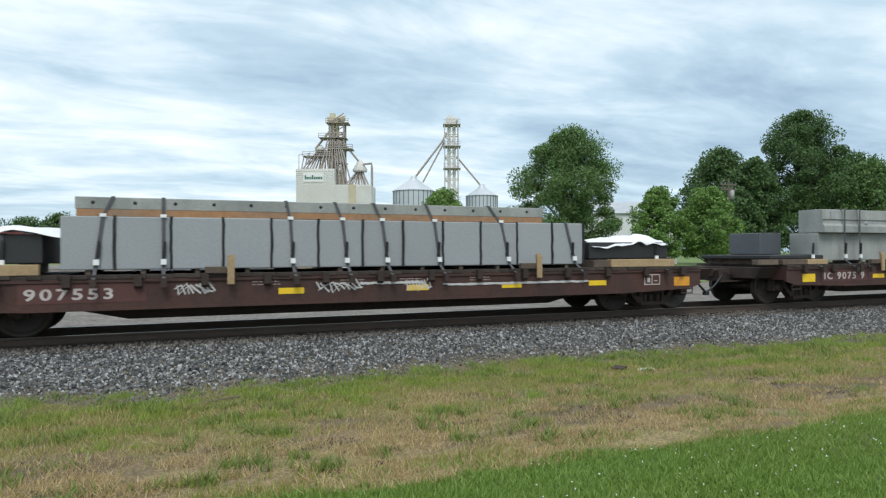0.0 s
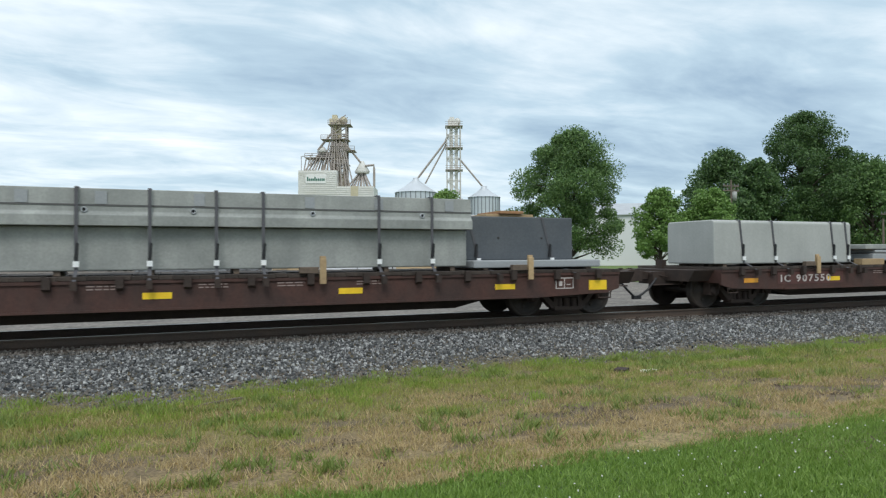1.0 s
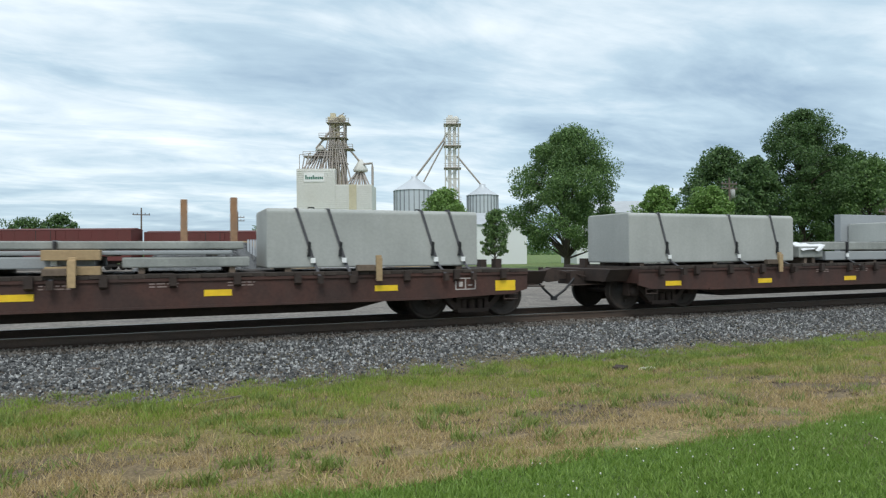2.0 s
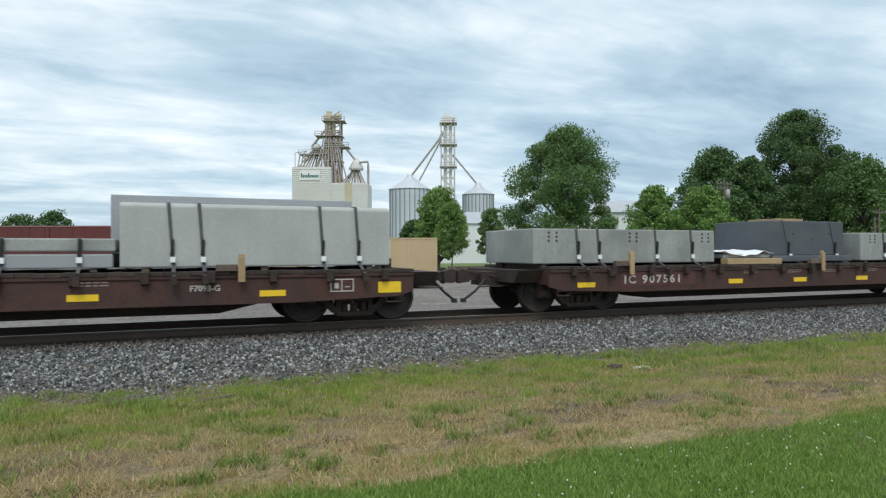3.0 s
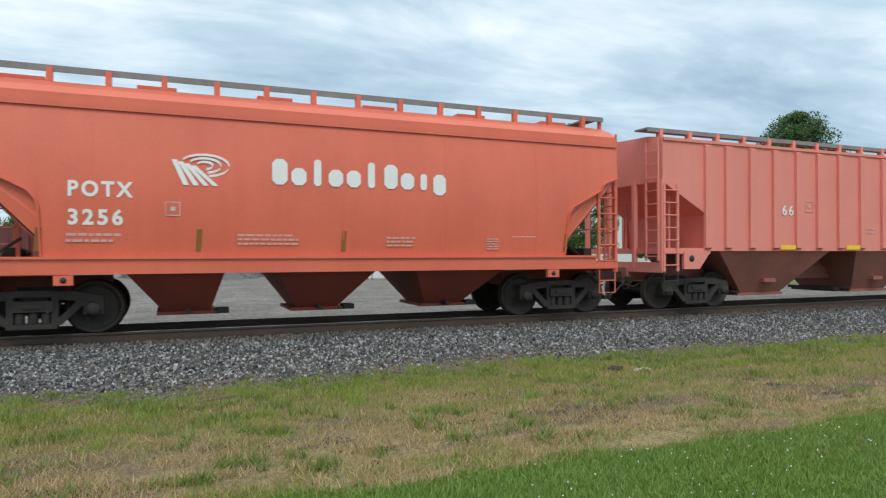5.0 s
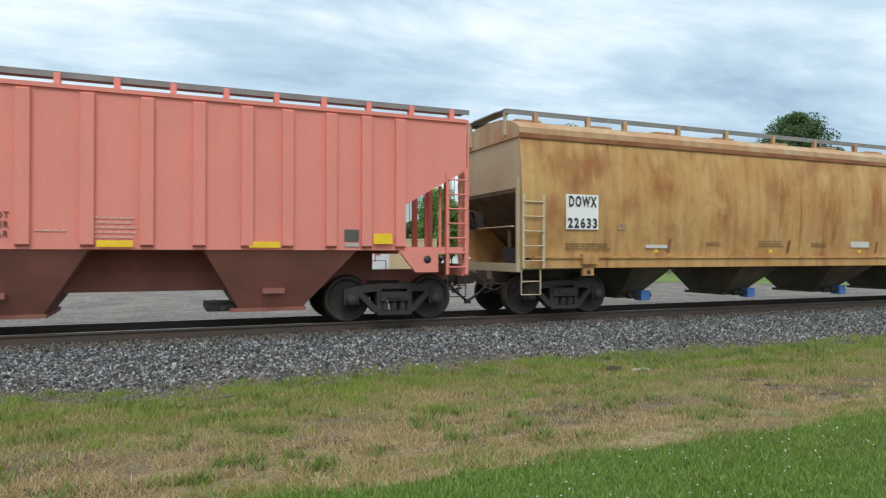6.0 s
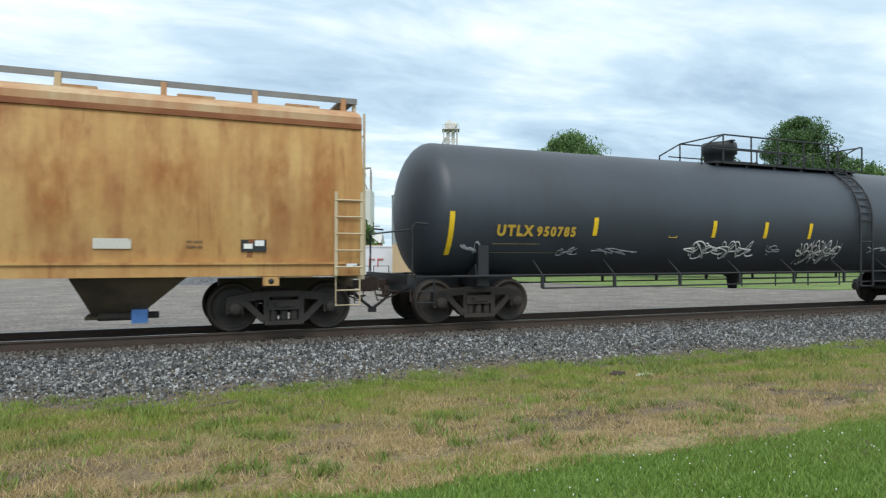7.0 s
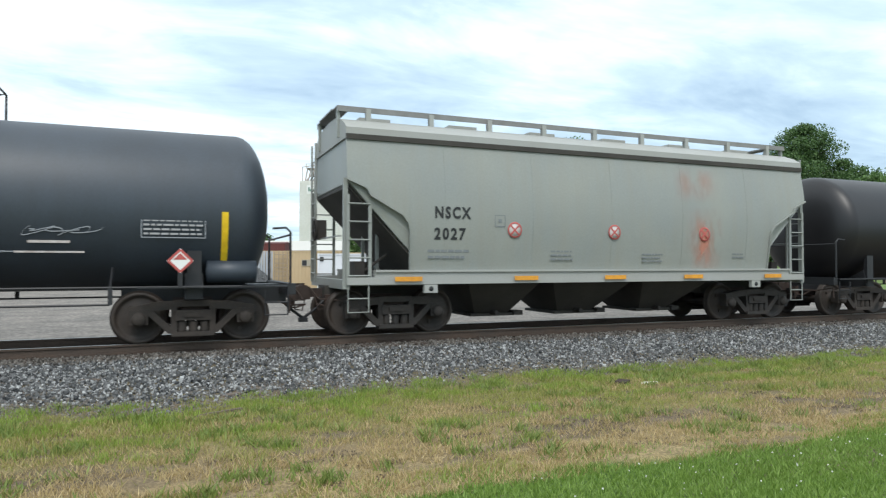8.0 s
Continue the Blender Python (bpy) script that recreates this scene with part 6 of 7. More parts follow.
path = [(-0.75, 3.92)] + [(-1.55 * math.cos(q), ZJ + 1.55 * math.sin(q)) for q in np.linspace(1.0, -0.1, 7)] + [(-1.55, 0.62)]
for x in (lx - 0.24, lx + 0.24):
    ld.tube([(x, y, z) for y, z in path], 0.028, 6)
for k in range(12):
    u = k / 11
    i = min(int(u * (len(path) - 1)), len(path) - 2)
    f = u * (len(path) - 1) - i
    y, z = path[i][0] * (1 - f) + path[i + 1][0] * f, path[i][1] * (1 - f) + path[i + 1][1] * f
    ld.tube([(lx - 0.24, y, z), (lx + 0.24, y, z)], 0.018, 5)
part("side_ladder", ld, STEELK, tj, "curved black steel ladder")

CL = 195.6
tl = tank_car(CL, 8.6, 1.50, 2.43, 7.3, "glossy black tank car with a yellow bar", T_BLACK)
part("yellow_mark", Shape().ribbon([(189.95 - CL, on_tank(1.5, 2.43, z)[0], z) for z in np.linspace(1.5, 2.45, 6)], 0.055, (1, 0, 0), 0.003), YELLOW_D, tl, "dull yellow bar")
part("white_text_bars", Shape().box(191.3 - CL, 192.2 - CL, -1.51, -1.50, 1.75, 2.0).box(191.2 - CL, 192.2 - CL, -1.50, -1.49, 1.50, 1.56), WHITEP, tl)

# ---- ground ----
def ground_mat(name, stops, lo, hi, wobble, speck, patch=None):
    """Colour bands that run along the track, with ragged borders and specks. stops: (y, colour)."""
    m = bpy.data.materials.new(name)
    m.use_nodes = True
    N, L = m.node_tree.nodes, m.node_tree.links
    b = N["Principled BSDF"]
    b.inputs["Roughness"].default_value = 0.95
    co = N.new("ShaderNodeTexCoord").outputs["Object"]
    sp = N.new("ShaderNodeSeparateXYZ")
    L.new(co, sp.inputs[0])

    def nz(sc, det=5.0, stretch=None):
        n = N.new("ShaderNodeTexNoise")
        n.inputs["Scale"].default_value, n.inputs["Detail"].default_value = sc, det
        src = co
        if stretch:
            mp = N.new("ShaderNodeMapping")
            mp.inputs["Scale"].default_value = stretch
            L.new(co, mp.inputs[0])
            src = mp.outputs[0]
        L.new(src, n.inputs["Vector"])
        return n.outputs[0]

    def ma(op, a, c):
        n = N.new("ShaderNodeMath")
        n.operation = op
        for i, v in enumerate((a, c)):
            if isinstance(v, (int, float)):
                n.inputs[i].default_value = v
            else:
                L.new(v, n.inputs[i])
        return n.outputs[0]

    yy = ma("ADD", sp.outputs[1], ma("MULTIPLY", ma("SUBTRACT", nz(0.9, 6, (0.5, 1.3, 1)), 0.5), wobble))
    mr = N.new("ShaderNodeMapRange")
    mr.inputs[1].default_value, mr.inputs[2].default_value = lo, hi
    L.new(yy, mr.inputs[0])
    r = N.new("ShaderNodeValToRGB")
    el = r.color_ramp.elements
    for i, (y, c) in enumerate(stops):
        e_ = el[i] if i < 2 else el.new(0.5)
        e_.position, e_.color = (y - lo) / (hi - lo), (*c, 1)
    L.new(mr.outputs[0], r.inputs[0])
    col = r.outputs[0]

    def mixc(fac, a, c, mode="MIX"):
        x = N.new("ShaderNodeMix")
        x.data_type, x.blend_type = "RGBA", mode
        for s_, v in ((x.inputs[0], fac), (x.inputs[6], a), (x.inputs[7], c)):
            if isinstance(v, (int, float)):
                s_.default_value = v
            elif isinstance(v, tuple):
                s_.default_value = (*v, 1)
            else:
                L.new(v, s_)
        return x.outputs[2]

    def rng_(src, a, c, d=0.0, e=1.0):
        q = N.new("ShaderNodeMapRange")
        q.inputs[1].default_value, q.inputs[2].default_value, q.inputs[3].default_value, q.inputs[4].default_value = a, c, d, e
        L.new(src, q.inputs[0])
        return q.outputs[0]

    if patch:
        col = mixc(rng_(nz(0.8, 5, (0.6, 1.4, 1)), 0.50, 0.62, 0.0, 0.9), col, patch)
    col = mixc(1.0, col, rng_(nz(speck, 3), 0.32, 0.68, 0.55, 1.35), "MULTIPLY")
    col = mixc(1.0, col, rng_(nz(speck * 0.13, 4), 0.3, 0.7, 0.75, 1.2), "MULTIPLY")
    L.new(col, b.inputs["Base Color"])
    bp = N.new("ShaderNodeBump")
    bp.inputs["Strength"].default_value, bp.inputs["Distance"].default_value = 0.6, 0.03
    L.new(nz(speck, 4), bp.inputs["Height"])
    L.new(bp.outputs[0], b.inputs["Normal"])
    return m


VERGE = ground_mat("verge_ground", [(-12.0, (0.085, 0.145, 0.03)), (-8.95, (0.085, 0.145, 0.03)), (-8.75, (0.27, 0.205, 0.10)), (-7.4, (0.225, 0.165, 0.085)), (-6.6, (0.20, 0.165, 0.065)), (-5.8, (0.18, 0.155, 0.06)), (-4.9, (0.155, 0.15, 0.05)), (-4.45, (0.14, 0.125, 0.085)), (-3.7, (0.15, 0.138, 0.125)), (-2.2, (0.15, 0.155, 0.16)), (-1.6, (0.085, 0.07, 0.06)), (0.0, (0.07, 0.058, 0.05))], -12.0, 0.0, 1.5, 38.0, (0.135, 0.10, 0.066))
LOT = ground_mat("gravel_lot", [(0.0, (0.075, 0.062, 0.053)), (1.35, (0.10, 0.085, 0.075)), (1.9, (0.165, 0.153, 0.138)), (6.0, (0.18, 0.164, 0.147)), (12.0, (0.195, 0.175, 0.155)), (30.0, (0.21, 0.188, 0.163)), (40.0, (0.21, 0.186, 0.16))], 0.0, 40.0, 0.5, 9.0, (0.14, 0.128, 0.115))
FIELD = ground_mat("field_grass", [(0.0, (0.13, 0.21, 0.045)), (60.0, (0.11, 0.18, 0.04))], 0.0, 60.0, 1.0, 5.0, (0.17, 0.20, 0.06))

profile = [(-900, -0.30), (-60, -0.30), (-14, -0.30), (-10, -0.33), (-8.85, -0.36), (-7, -0.40), (-5.5, -0.44), (-4.4, -0.46), (-3.6, -0.42), (-1.75, -0.24), (-1.4, -0.20), (0, -0.20), (1.5, -0.21), (2.3, -0.32), (6, -0.42), (20, -0.42), (48, -0.42), (120, -0.42), (1800, -0.42)]
xs = [-1800, -300, -80] + list(np.arange(-40, 80.1, 2.0)) + [120, 300, 1800]
g = Shape()
for i, x in enumerate(xs):
    for y, z in profile:
        near = -40 <= x <= 80 and -14 <= y <= -4
        g.v.append((x, y, z + (0.03 * noise.noise((x * 0.4, y * 0.6, 0)) if near else 0.0)))
n = len(profile)
gm = bpy.data.meshes.new("ground")
gm.from_pydata(g.v, [], [(i * n + j, (i + 1) * n + j, (i + 1) * n + j + 1, i * n + j + 1) for i in range(len(xs) - 1) for j in range(n - 1)])
for m_ in (VERGE, LOT, FIELD):
    gm.materials.append(m_)
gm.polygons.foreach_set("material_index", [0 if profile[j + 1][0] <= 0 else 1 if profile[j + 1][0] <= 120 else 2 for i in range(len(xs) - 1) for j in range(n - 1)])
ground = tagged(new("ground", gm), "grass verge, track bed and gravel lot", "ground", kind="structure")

lawn = Shape()
poly = [(24.0, 52.0), (23.5, 43.0), (25.5, 22.0), (34.0, 11.8), (55.0, 8.0), (110.0, 6.0), (400.0, 6.0), (400.0, 300.0), (40.0, 300.0)]
lawn.add([(x, y, -0.40) for x, y in poly], [tuple(range(len(poly)))])
lawn.add([(x, y, -0.46) for x, y in poly], [tuple(range(len(poly) - 1, -1, -1))])
tagged(part("lawn", lawn, FIELD), "yellow-green rough grass beyond the gravel lot", "grass", kind="structure")


def scatter_mesh(name, verts, faces, material, label, category):
    me = bpy.data.meshes.new(name)
    me.from_pydata(verts.reshape(-1, 3).tolist(), [], faces.tolist())
    me.materials.append(material)
    return tagged(new(name, me), label, category, kind="stuff")


def ground_z(y):
    return np.interp(y, [p[0] for p in profile], [p[1] for p in profile])


rng = np.random.default_rng(4)
OCTA = np.array([(1, 0, 0), (-1, 0, 0), (0, 1, 0), (0, -1, 0), (0, 0, 1), (0, 0, -1)], float)
OCTF = np.array([(0, 2, 4), (2, 1, 4), (1, 3, 4), (3, 0, 4), (2, 0, 5), (1, 2, 5), (3, 1, 5), (0, 3, 5)])


def stones(name, n, x, y, z, size, material, label, category):
    q = rng.normal(size=(n, 4))
    q /= np.linalg.norm(q, axis=1)[:, None]
    a, b, c, d = q.T
    rot = np.stack([np.stack([1 - 2 * (c * c + d * d), 2 * (b * c - a * d), 2 * (b * d + a * c)], 1), np.stack([2 * (b * c + a * d), 1 - 2 * (b * b + d * d), 2 * (c * d - a * b)], 1), np.stack([2 * (b * d - a * c), 2 * (c * d + a * b), 1 - 2 * (b * b + c * c)], 1)], 1)
    v = OCTA[None] * rng.uniform(0.6, 1.25, (n, 6, 1)) * size[:, None, None] * np.array([1.0, 0.8, 0.65])
    v = np.einsum("nij,nkj->nki", rot, v) + np.stack([x, y, z], 1)[:, None]
    f = (OCTF[None] + 6 * np.arange(n)[:, None, None]).reshape(-1, 3)
    return scatter_mesh(name, v, f, material, label, category)


def toe(x):
    """Where the ballast ends and the verge begins."""
    return np.interp(x, [-4, -2, 0, 1.3, 4.2, 7.7, 14.7, 30], [-3.6, -3.6, -4.35, -4.05, -3.65, -3.8, -4.0, -4.1]) + 0.16 * np.sin(x * 2.1) * np.sin(x * 0.73 + 1) + 0.07 * np.sin(x * 7.3)


N_ST = 84000
x = -5 + 40 * rng.random(N_ST) ** 1.5
edge = toe(x)
y = -1.42 + (edge - 0.35 + 1.42) * rng.random(N_ST)
keep = rng.random(N_ST) < np.clip((y - edge) * 0.95 + 0.15, 0.04, 1.0)
x, y = x[keep], y[keep]
size = rng.uniform(0.017, 0.040, len(x)) * np.where(rng.random(len(x)) < 0.12, 1.5, 1.0)
stones("ballast", len(x), x, y, ground_z(y) + rng.uniform(-0.010, 0.024, len(x)), size, STONE, "grey crushed-stone ballast along the track", "ballast")
# dusty stones packed round the tie ends
n_ = 9000
x = -5 + 34 * rng.random(n_) ** 1.4
y = -0.84 - 0.75 * rng.random(n_)
stones("ballast", n_, x, y, -0.195 + rng.uniform(-0.01, 0.035, n_) - 0.03 * np.clip(-1.25 - y, 0, 1), rng.uniform(0.02, 0.042, n_), DUSTY, "brown dusty stones packed round the tie ends", "ballast")
# dirt-coloured pebbles where the ballast thins out
n_ = 30000
x = -4 + 28 * rng.random(n_) ** 1.5
y = toe(x) + 0.85 - 1.35 * rng.random(n_) ** 1.1
stones("pebbles", n_, x, y, ground_z(y), rng.uniform(0.010, 0.030, n_), DUSTY, "dirty pebbles strewn along the edge of the ballast", "pebbles")
N_S2 = 9000
x = -4 + 44 * rng.random(N_S2) ** 1.3
y = 1.35 + 1.6 * rng.random(N_S2) ** 1.5
stones("ballast", N_S2, x, y, ground_z(y) + 0.005, rng.uniform(0.018, 0.04, N_S2), leaf_mat("stone_pale", (0.12, 0.112, 0.10), (0.30, 0.28, 0.255)), "pale stones on the lot side of the track", "ballast")


def blades(name, n, x, y, height, material, label, lean=0.5, wide=0.006):
    h = height * rng.uniform(0.5, 1.25, n)
    a = rng.uniform(0, 2 * np.pi, n)
    w = wide * rng.uniform(0.7, 1.5, n)
    z = ground_z(y) - 0.01
    base = np.stack([x, y, z], 1)
    side = np.stack([np.cos(a), np.sin(a), 0 * a], 1) * w[:, None]
    tip = base + np.stack([rng.normal(0, lean, n) * h, rng.normal(0, lean, n) * h, h], 1)
    v = np.stack([base - side, base + side, tip], 1)
    return scatter_mesh(name, v, np.arange(3 * n).reshape(-1, 3), material, label, "grass")


def patchy(x, y, sc, seed):
    return np.array([noise.noise((a * sc, b * sc * 1.7, seed)) for a, b in zip(x, y)])


def strip(n, y0, y1, power=1.0):
    y = y0 + (y1 - y0) * rng.random(n)
    near = (y + 13.6)
    xa, xb = -0.21 * near - 1.6, np.minimum(1.55 * near + 4, 32)
    return xa + (xb - xa) * rng.random(n) ** power, y


x, y = strip(150000, -9.0, -3.9, 1.2)
p = patchy(x, y, 0.8, 3.0) + 0.35 * np.clip((y + 6.6) / 1.2, -1, 1) - 0.8 * np.clip((y - toe(x) + 0.70) * 1.7, 0, 1) + 0.35 * patchy(x, y, 0.45, 31.0) + 0.7 * patchy(x, y, 2.4, 13.0) + 0.04
k = p + rng.normal(0, 0.30, len(p)) > 0.16
blades("verge_grass", k.sum(), x[k], y[k], 0.070, GRASS_B, "sparse yellow-green grass on the verge", 0.45, 0.005)
x, y = strip(120000, -7.2, -3.8, 1.2)
k = 1.3 * patchy(x, y, 1.1, 9.0) + 1.0 * patchy(x, y, 2.6, 5.0) + 0.35 * np.exp(-((y - toe(x) + 0.6) / 0.5) ** 2) - 1.5 * np.clip(y - toe(x) + 0.1, 0, 1) - 0.3 * np.clip(-y - 5.7, 0, 1) + rng.normal(0, 0.14, len(x)) > 0.34
blades("lush_grass", k.sum(), x[k], y[k], 0.085, GRASS_L, "patches of bright green grass beside the ballast", 0.4, 0.005)
x, y = strip(130000, -9.0, -4.9, 1.2)
k = ((patchy(x, y, 0.8, 3.0) + 0.30 * np.clip((y + 6.6) / 1.2, -1, 1) + rng.normal(0, 0.3, len(x))) < 0.12) & (patchy(x, y, 2.2, 21.0) + 0.6 * patchy(x, y, 0.7, 17.0) + rng.normal(0, 0.12, len(x)) > -0.12)
blades("dry_grass", k.sum(), x[k], y[k], 0.065, GRASS_T, "dry straw-coloured grass on the verge", 0.6, 0.005)
# tufts of taller weeds, and bare crumbs of soil between them
cx, cy = strip(620, -8.4, -4.0, 1.2)
k = (patchy(cx, cy, 0.9, 51.0) + 0.25 * np.exp(-((cy - toe(cx) + 0.7) / 0.6) ** 2) > 0.02) & (cy < toe(cx) + 0.1)
cx, cy = cx[k], cy[k]
many = 34
x = np.repeat(cx, many) + rng.normal(0, 0.07, len(cx) * many) * np.repeat(rng.uniform(0.5, 1.6, len(cx)), many)
y = np.repeat(cy, many) + rng.normal(0, 0.05, len(cx) * many)
blades("weeds", len(x), x, y, 0.115, WEED, "tufts of darker green weeds on the verge", 0.55, 0.009)
x, y = strip(60000, -8.5, -4.2, 1.2)
k = patchy(x, y, 1.0, 61.0) + 0.7 * patchy(x, y, 3.0, 67.0) + 0.2 * np.exp(-((y + 7.5) / 0.5) ** 2) + rng.normal(0, 0.12, len(x)) > 0.60
x, y = x[k], y[k]
stones("soil", len(x), x, y, ground_z(y) + 0.012, rng.uniform(0.005, 0.016, len(x)), SOIL, "dark crumbs of bare soil between the grass", "soil")
x, y = strip(230000, -11.6, -8.4, 1.0)
k = (y < -8.85 + 0.22 * patchy(x, y, 1.1, 43.0) + 0.15 * patchy(x, y, 4.0, 47.0)) | (rng.random(len(y)) < 0.10 + 0.5 * patchy(x, y, 1.5, 41.0))
k &= rng.random(len(y)) < np.clip((y + 11.6) / 1.6, 0, 1)
x, y = x[k], y[k]
blades("mown_grass", len(x), x, y, 0.055, GRASS_M, "dense green mown lawn grass", 0.5)
x, y = strip(260, -10.8, -9.0)
k = x > 2.2
x, y = x[k], y[k]
stones("clover_flowers", len(x), x, y, ground_z(y) + 0.05, np.full(len(x), 0.010), mat("clover_white", (0.75, 0.74, 0.70), 0.8), "small white clover flowers in the lawn", "flowers")


def debris(x, y, w, d, h, turn, material, label, name="debris"):
    s = Shape().prism_y([(-w / 2, 0), (w / 2, 0), (w / 2 * 0.9, h), (-w / 2 * 0.8, h * 0.8)], -d / 2, d / 2)
    o = part(name, s, material, None, at=pose(x, y, float(ground_z(y)) - 0.005, 0, 0, turn))
    return tagged(o, label, "debris")


debris(-1.15, -2.55, 0.36, 0.12, 0.03, -12, POLEW, "flat grey stone slab lying on the ballast")
debris(0.55, -4.95, 0.62, 0.045, 0.035, 20, POLEW, "weathered grey stick lying on the verge", "stick")
debris(0.75, -3.9, 0.28, 0.12, 0.03, 15, POLEW, "weathered splinter lying on gravel", "stick")
debris(6.85, -5.35, 0.26, 0.12, 0.03, 5, TAGW, "crumpled white litter on the verge", "litter")
debris(6.42, -5.25, 0.20, 0.18, 0.07, 30, DKBROWN, "dark clod on the verge", "clod")

# ---- track ----
track = thing("track", "rusty railway track on wooden ties", "railway track", kind="structure")
RP = [(-0.07, -0.17), (0.07, -0.17), (0.07, -0.155), (0.012, -0.135), (0.010, -0.045), (0.036, -0.035), (0.036, -0.004), (-0.036, -0.004), (-0.036, -0.035), (-0.010, -0.045), (-0.012, -0.135), (-0.07, -0.155)]
for sd in (-1, 1):
    r = part("rail", Shape().prism_x([(sd * 0.755 + y, z) for y, z in RP], -300, 600), RAIL, track, "rust-brown steel rail")
    part("running_face", rect(-300, 600, sd * 0.755 - 0.026, sd * 0.755 + 0.026, -0.004, 0.0), RAILTOP, r, "polished rail head")
tie_mesh = Shape().box(-0.115, 0.115, -1.32, 1.32, -0.36, -0.172).mesh("tie", TIE)
plate_mesh = Shape().box(-0.09, 0.09, -0.90, -0.62, -0.172, -0.160).box(-0.09, 0.09, 0.62, 0.90, -0.172, -0.160).box(-0.05, -0.02, -0.855, -0.83, -0.16, -0.13).box(0.02, 0.05, -0.855, -0.83, -0.16, -0.13).mesh("tie_plate", RAIL)
rr = random.Random(8)
for k in range(130):
    t = new("tie", tie_mesh)
    t.parent = track
    t.matrix_basis = pose(-10 + k * 0.52 + rr.uniform(-0.03, 0.03), rr.uniform(-0.05, 0.05), rr.uniform(-0.012, 0.006), 0, 0, rr.uniform(-1.2, 1.2))
    p = new("tie_plate", plate_mesh)
    p.parent = t


# ---- trees ----
def tree(x, y, height, spread, label, material, seed, base=0.18, leaf=0.26, n=9000, trunk=None, slim=1.0):
    """Tapered trunk with limbs and a crown of many small leaves in clumps."""
    r = np.random.default_rng(seed)
    t = thing("tree", label, "tree", (x, y, -0.42), "trees beyond the lot")
    tr = trunk or height * 0.022
    s = Shape()
    s.tube([(0, 0, 0), (0.05 * height * 0.1, 0, height * 0.3), (0, 0.02 * height, height * 0.6), (0.0, 0.0, height * 0.9)], tr, 8, tr * 0.2)
    clumps = []
    h0 = height * base
    for k in range(64):
        u = (k + r.random()) / 64
        z = h0 + (height - h0) * (0.08 + 0.88 * u)
        prof = math.sin(math.pi * min(1.0, (0.16 + 0.80 * u) ** 0.85)) ** 0.75
        rad = spread / 2 * slim * (prof * r.uniform(0.5, 0.98))
        a = k * 2.399 + r.uniform(-0.4, 0.4)
        c = np.array([rad * math.cos(a), rad * math.sin(a), z])
        clumps.append((c, spread * r.uniform(0.07, 0.155)))
        s.tube([(0, 0, max(h0 * 0.8, z - rad * 0.7)), tuple(c * np.array([0.5, 0.5, 1]) - np.array([0, 0, rad * 0.2])), tuple(c)], tr * 0.35, 5, tr * 0.08)
    for k in range(14):
        u = r.random()
        clumps.append((np.array([r.normal(0, spread * 0.12), r.normal(0, spread * 0.12), h0 + (height - h0) * (0.25 + 0.70 * u)]), spread * r.uniform(0.12, 0.19)))
    part("trunk", s, BARK, t)
    leaf, n = leaf * 0.58, int(n * 2.3)
    per = n // len(clumps)
    pts = []
    for c, rad in clumps:
        d = r.normal(size=(per, 3))
        d /= np.linalg.norm(d, axis=1)[:, None]
        q = d * (rad * r.uniform(0.2, 1.10, (per, 1)) ** 0.7) * np.array([1.15, 1.15, 0.8])
        pts.append(c + q)
    p = np.concatenate(pts)
    p = p[(p[:, 2] < height * 1.02) & (p[:, 2] > h0 * 0.75)]
    m = len(p)
    a, b = r.normal(size=(m, 3)), r.normal(size=(m, 3))
    a /= np.linalg.norm(a, axis=1)[:, None]
    b -= (a * b).sum(1)[:, None] * a
    b /= np.linalg.norm(b, axis=1)[:, None]
    sz = leaf * r.uniform(0.6, 1.3, (m, 1))
    v = np.stack([p - a * sz, p + b * sz * 0.6, p + a * sz, p - b * sz * 0.6], 1)
    me = bpy.data.meshes.new("crown")
    me.from_pydata(v.reshape(-1, 3).tolist(), [], np.arange(4 * m).reshape(-1, 4).tolist())
    me.materials.append(material)
    c_ = new("crown", me)
    c_.parent = t
    return t


tree(39.0, 46.0, 15.0, 11.7, "large broad green tree standing in open grass", LEAF, 1, 0.09, 0.20, 32000, 0.36)
tree(23.7, 43.6, 7.9, 5.2, "bushy light green tree by the bins", LEAF_L, 2, 0.10, 0.22, 6000)
tree(18.1, 27.7, 5.2, 2.3, "slim young green tree on the lot edge", LEAF_L, 3, 0.32, 0.12, 4500, 0.06)
tree(20.5, 26.6, 4.8, 1.9, "slim young dark green tree", LEAF, 4, 0.28, 0.12, 3800, 0.06)
tree(41.2, 34.3, 7.8, 5.0, "light green bushy tree", LEAF_L, 5, 0.12, 0.22, 6500)
tree(45.4, 32.5, 7.8, 5.7, "light green bushy tree beside another", LEAF_L, 6, 0.12, 0.22, 7500)
tree(73.5, 58.8, 16.8, 12.0, "tall dark green tree in a grove", LEAF_D, 7, 0.05, 0.34, 11000, 0.35)
tree(75.4, 47.0, 20.2, 12.6, "tall dark green tree rising above the grove", LEAF_D, 8, 0.05, 0.24, 30000, 0.42)
tree(91.0, 51.5, 16.0, 13.0, "dark green tree at the grove's end", LEAF_D, 9, 0.05, 0.34, 10000, 0.35)
tree(82.0, 42.5, 13.2, 10.5, "green tree in front of the grove", LEAF, 10, 0.05, 0.32, 9000, 0.3)
tree(62.5, 46.0, 9.5, 8.0, "dark green undergrowth tree in the grove", LEAF_D, 11, 0.03, 0.32, 8000, 0.25)
tree(102.0, 46.0, 12.5, 11.0, "distant green tree at the grove's edge", LEAF, 12, 0.05, 0.34, 8000, 0.3)
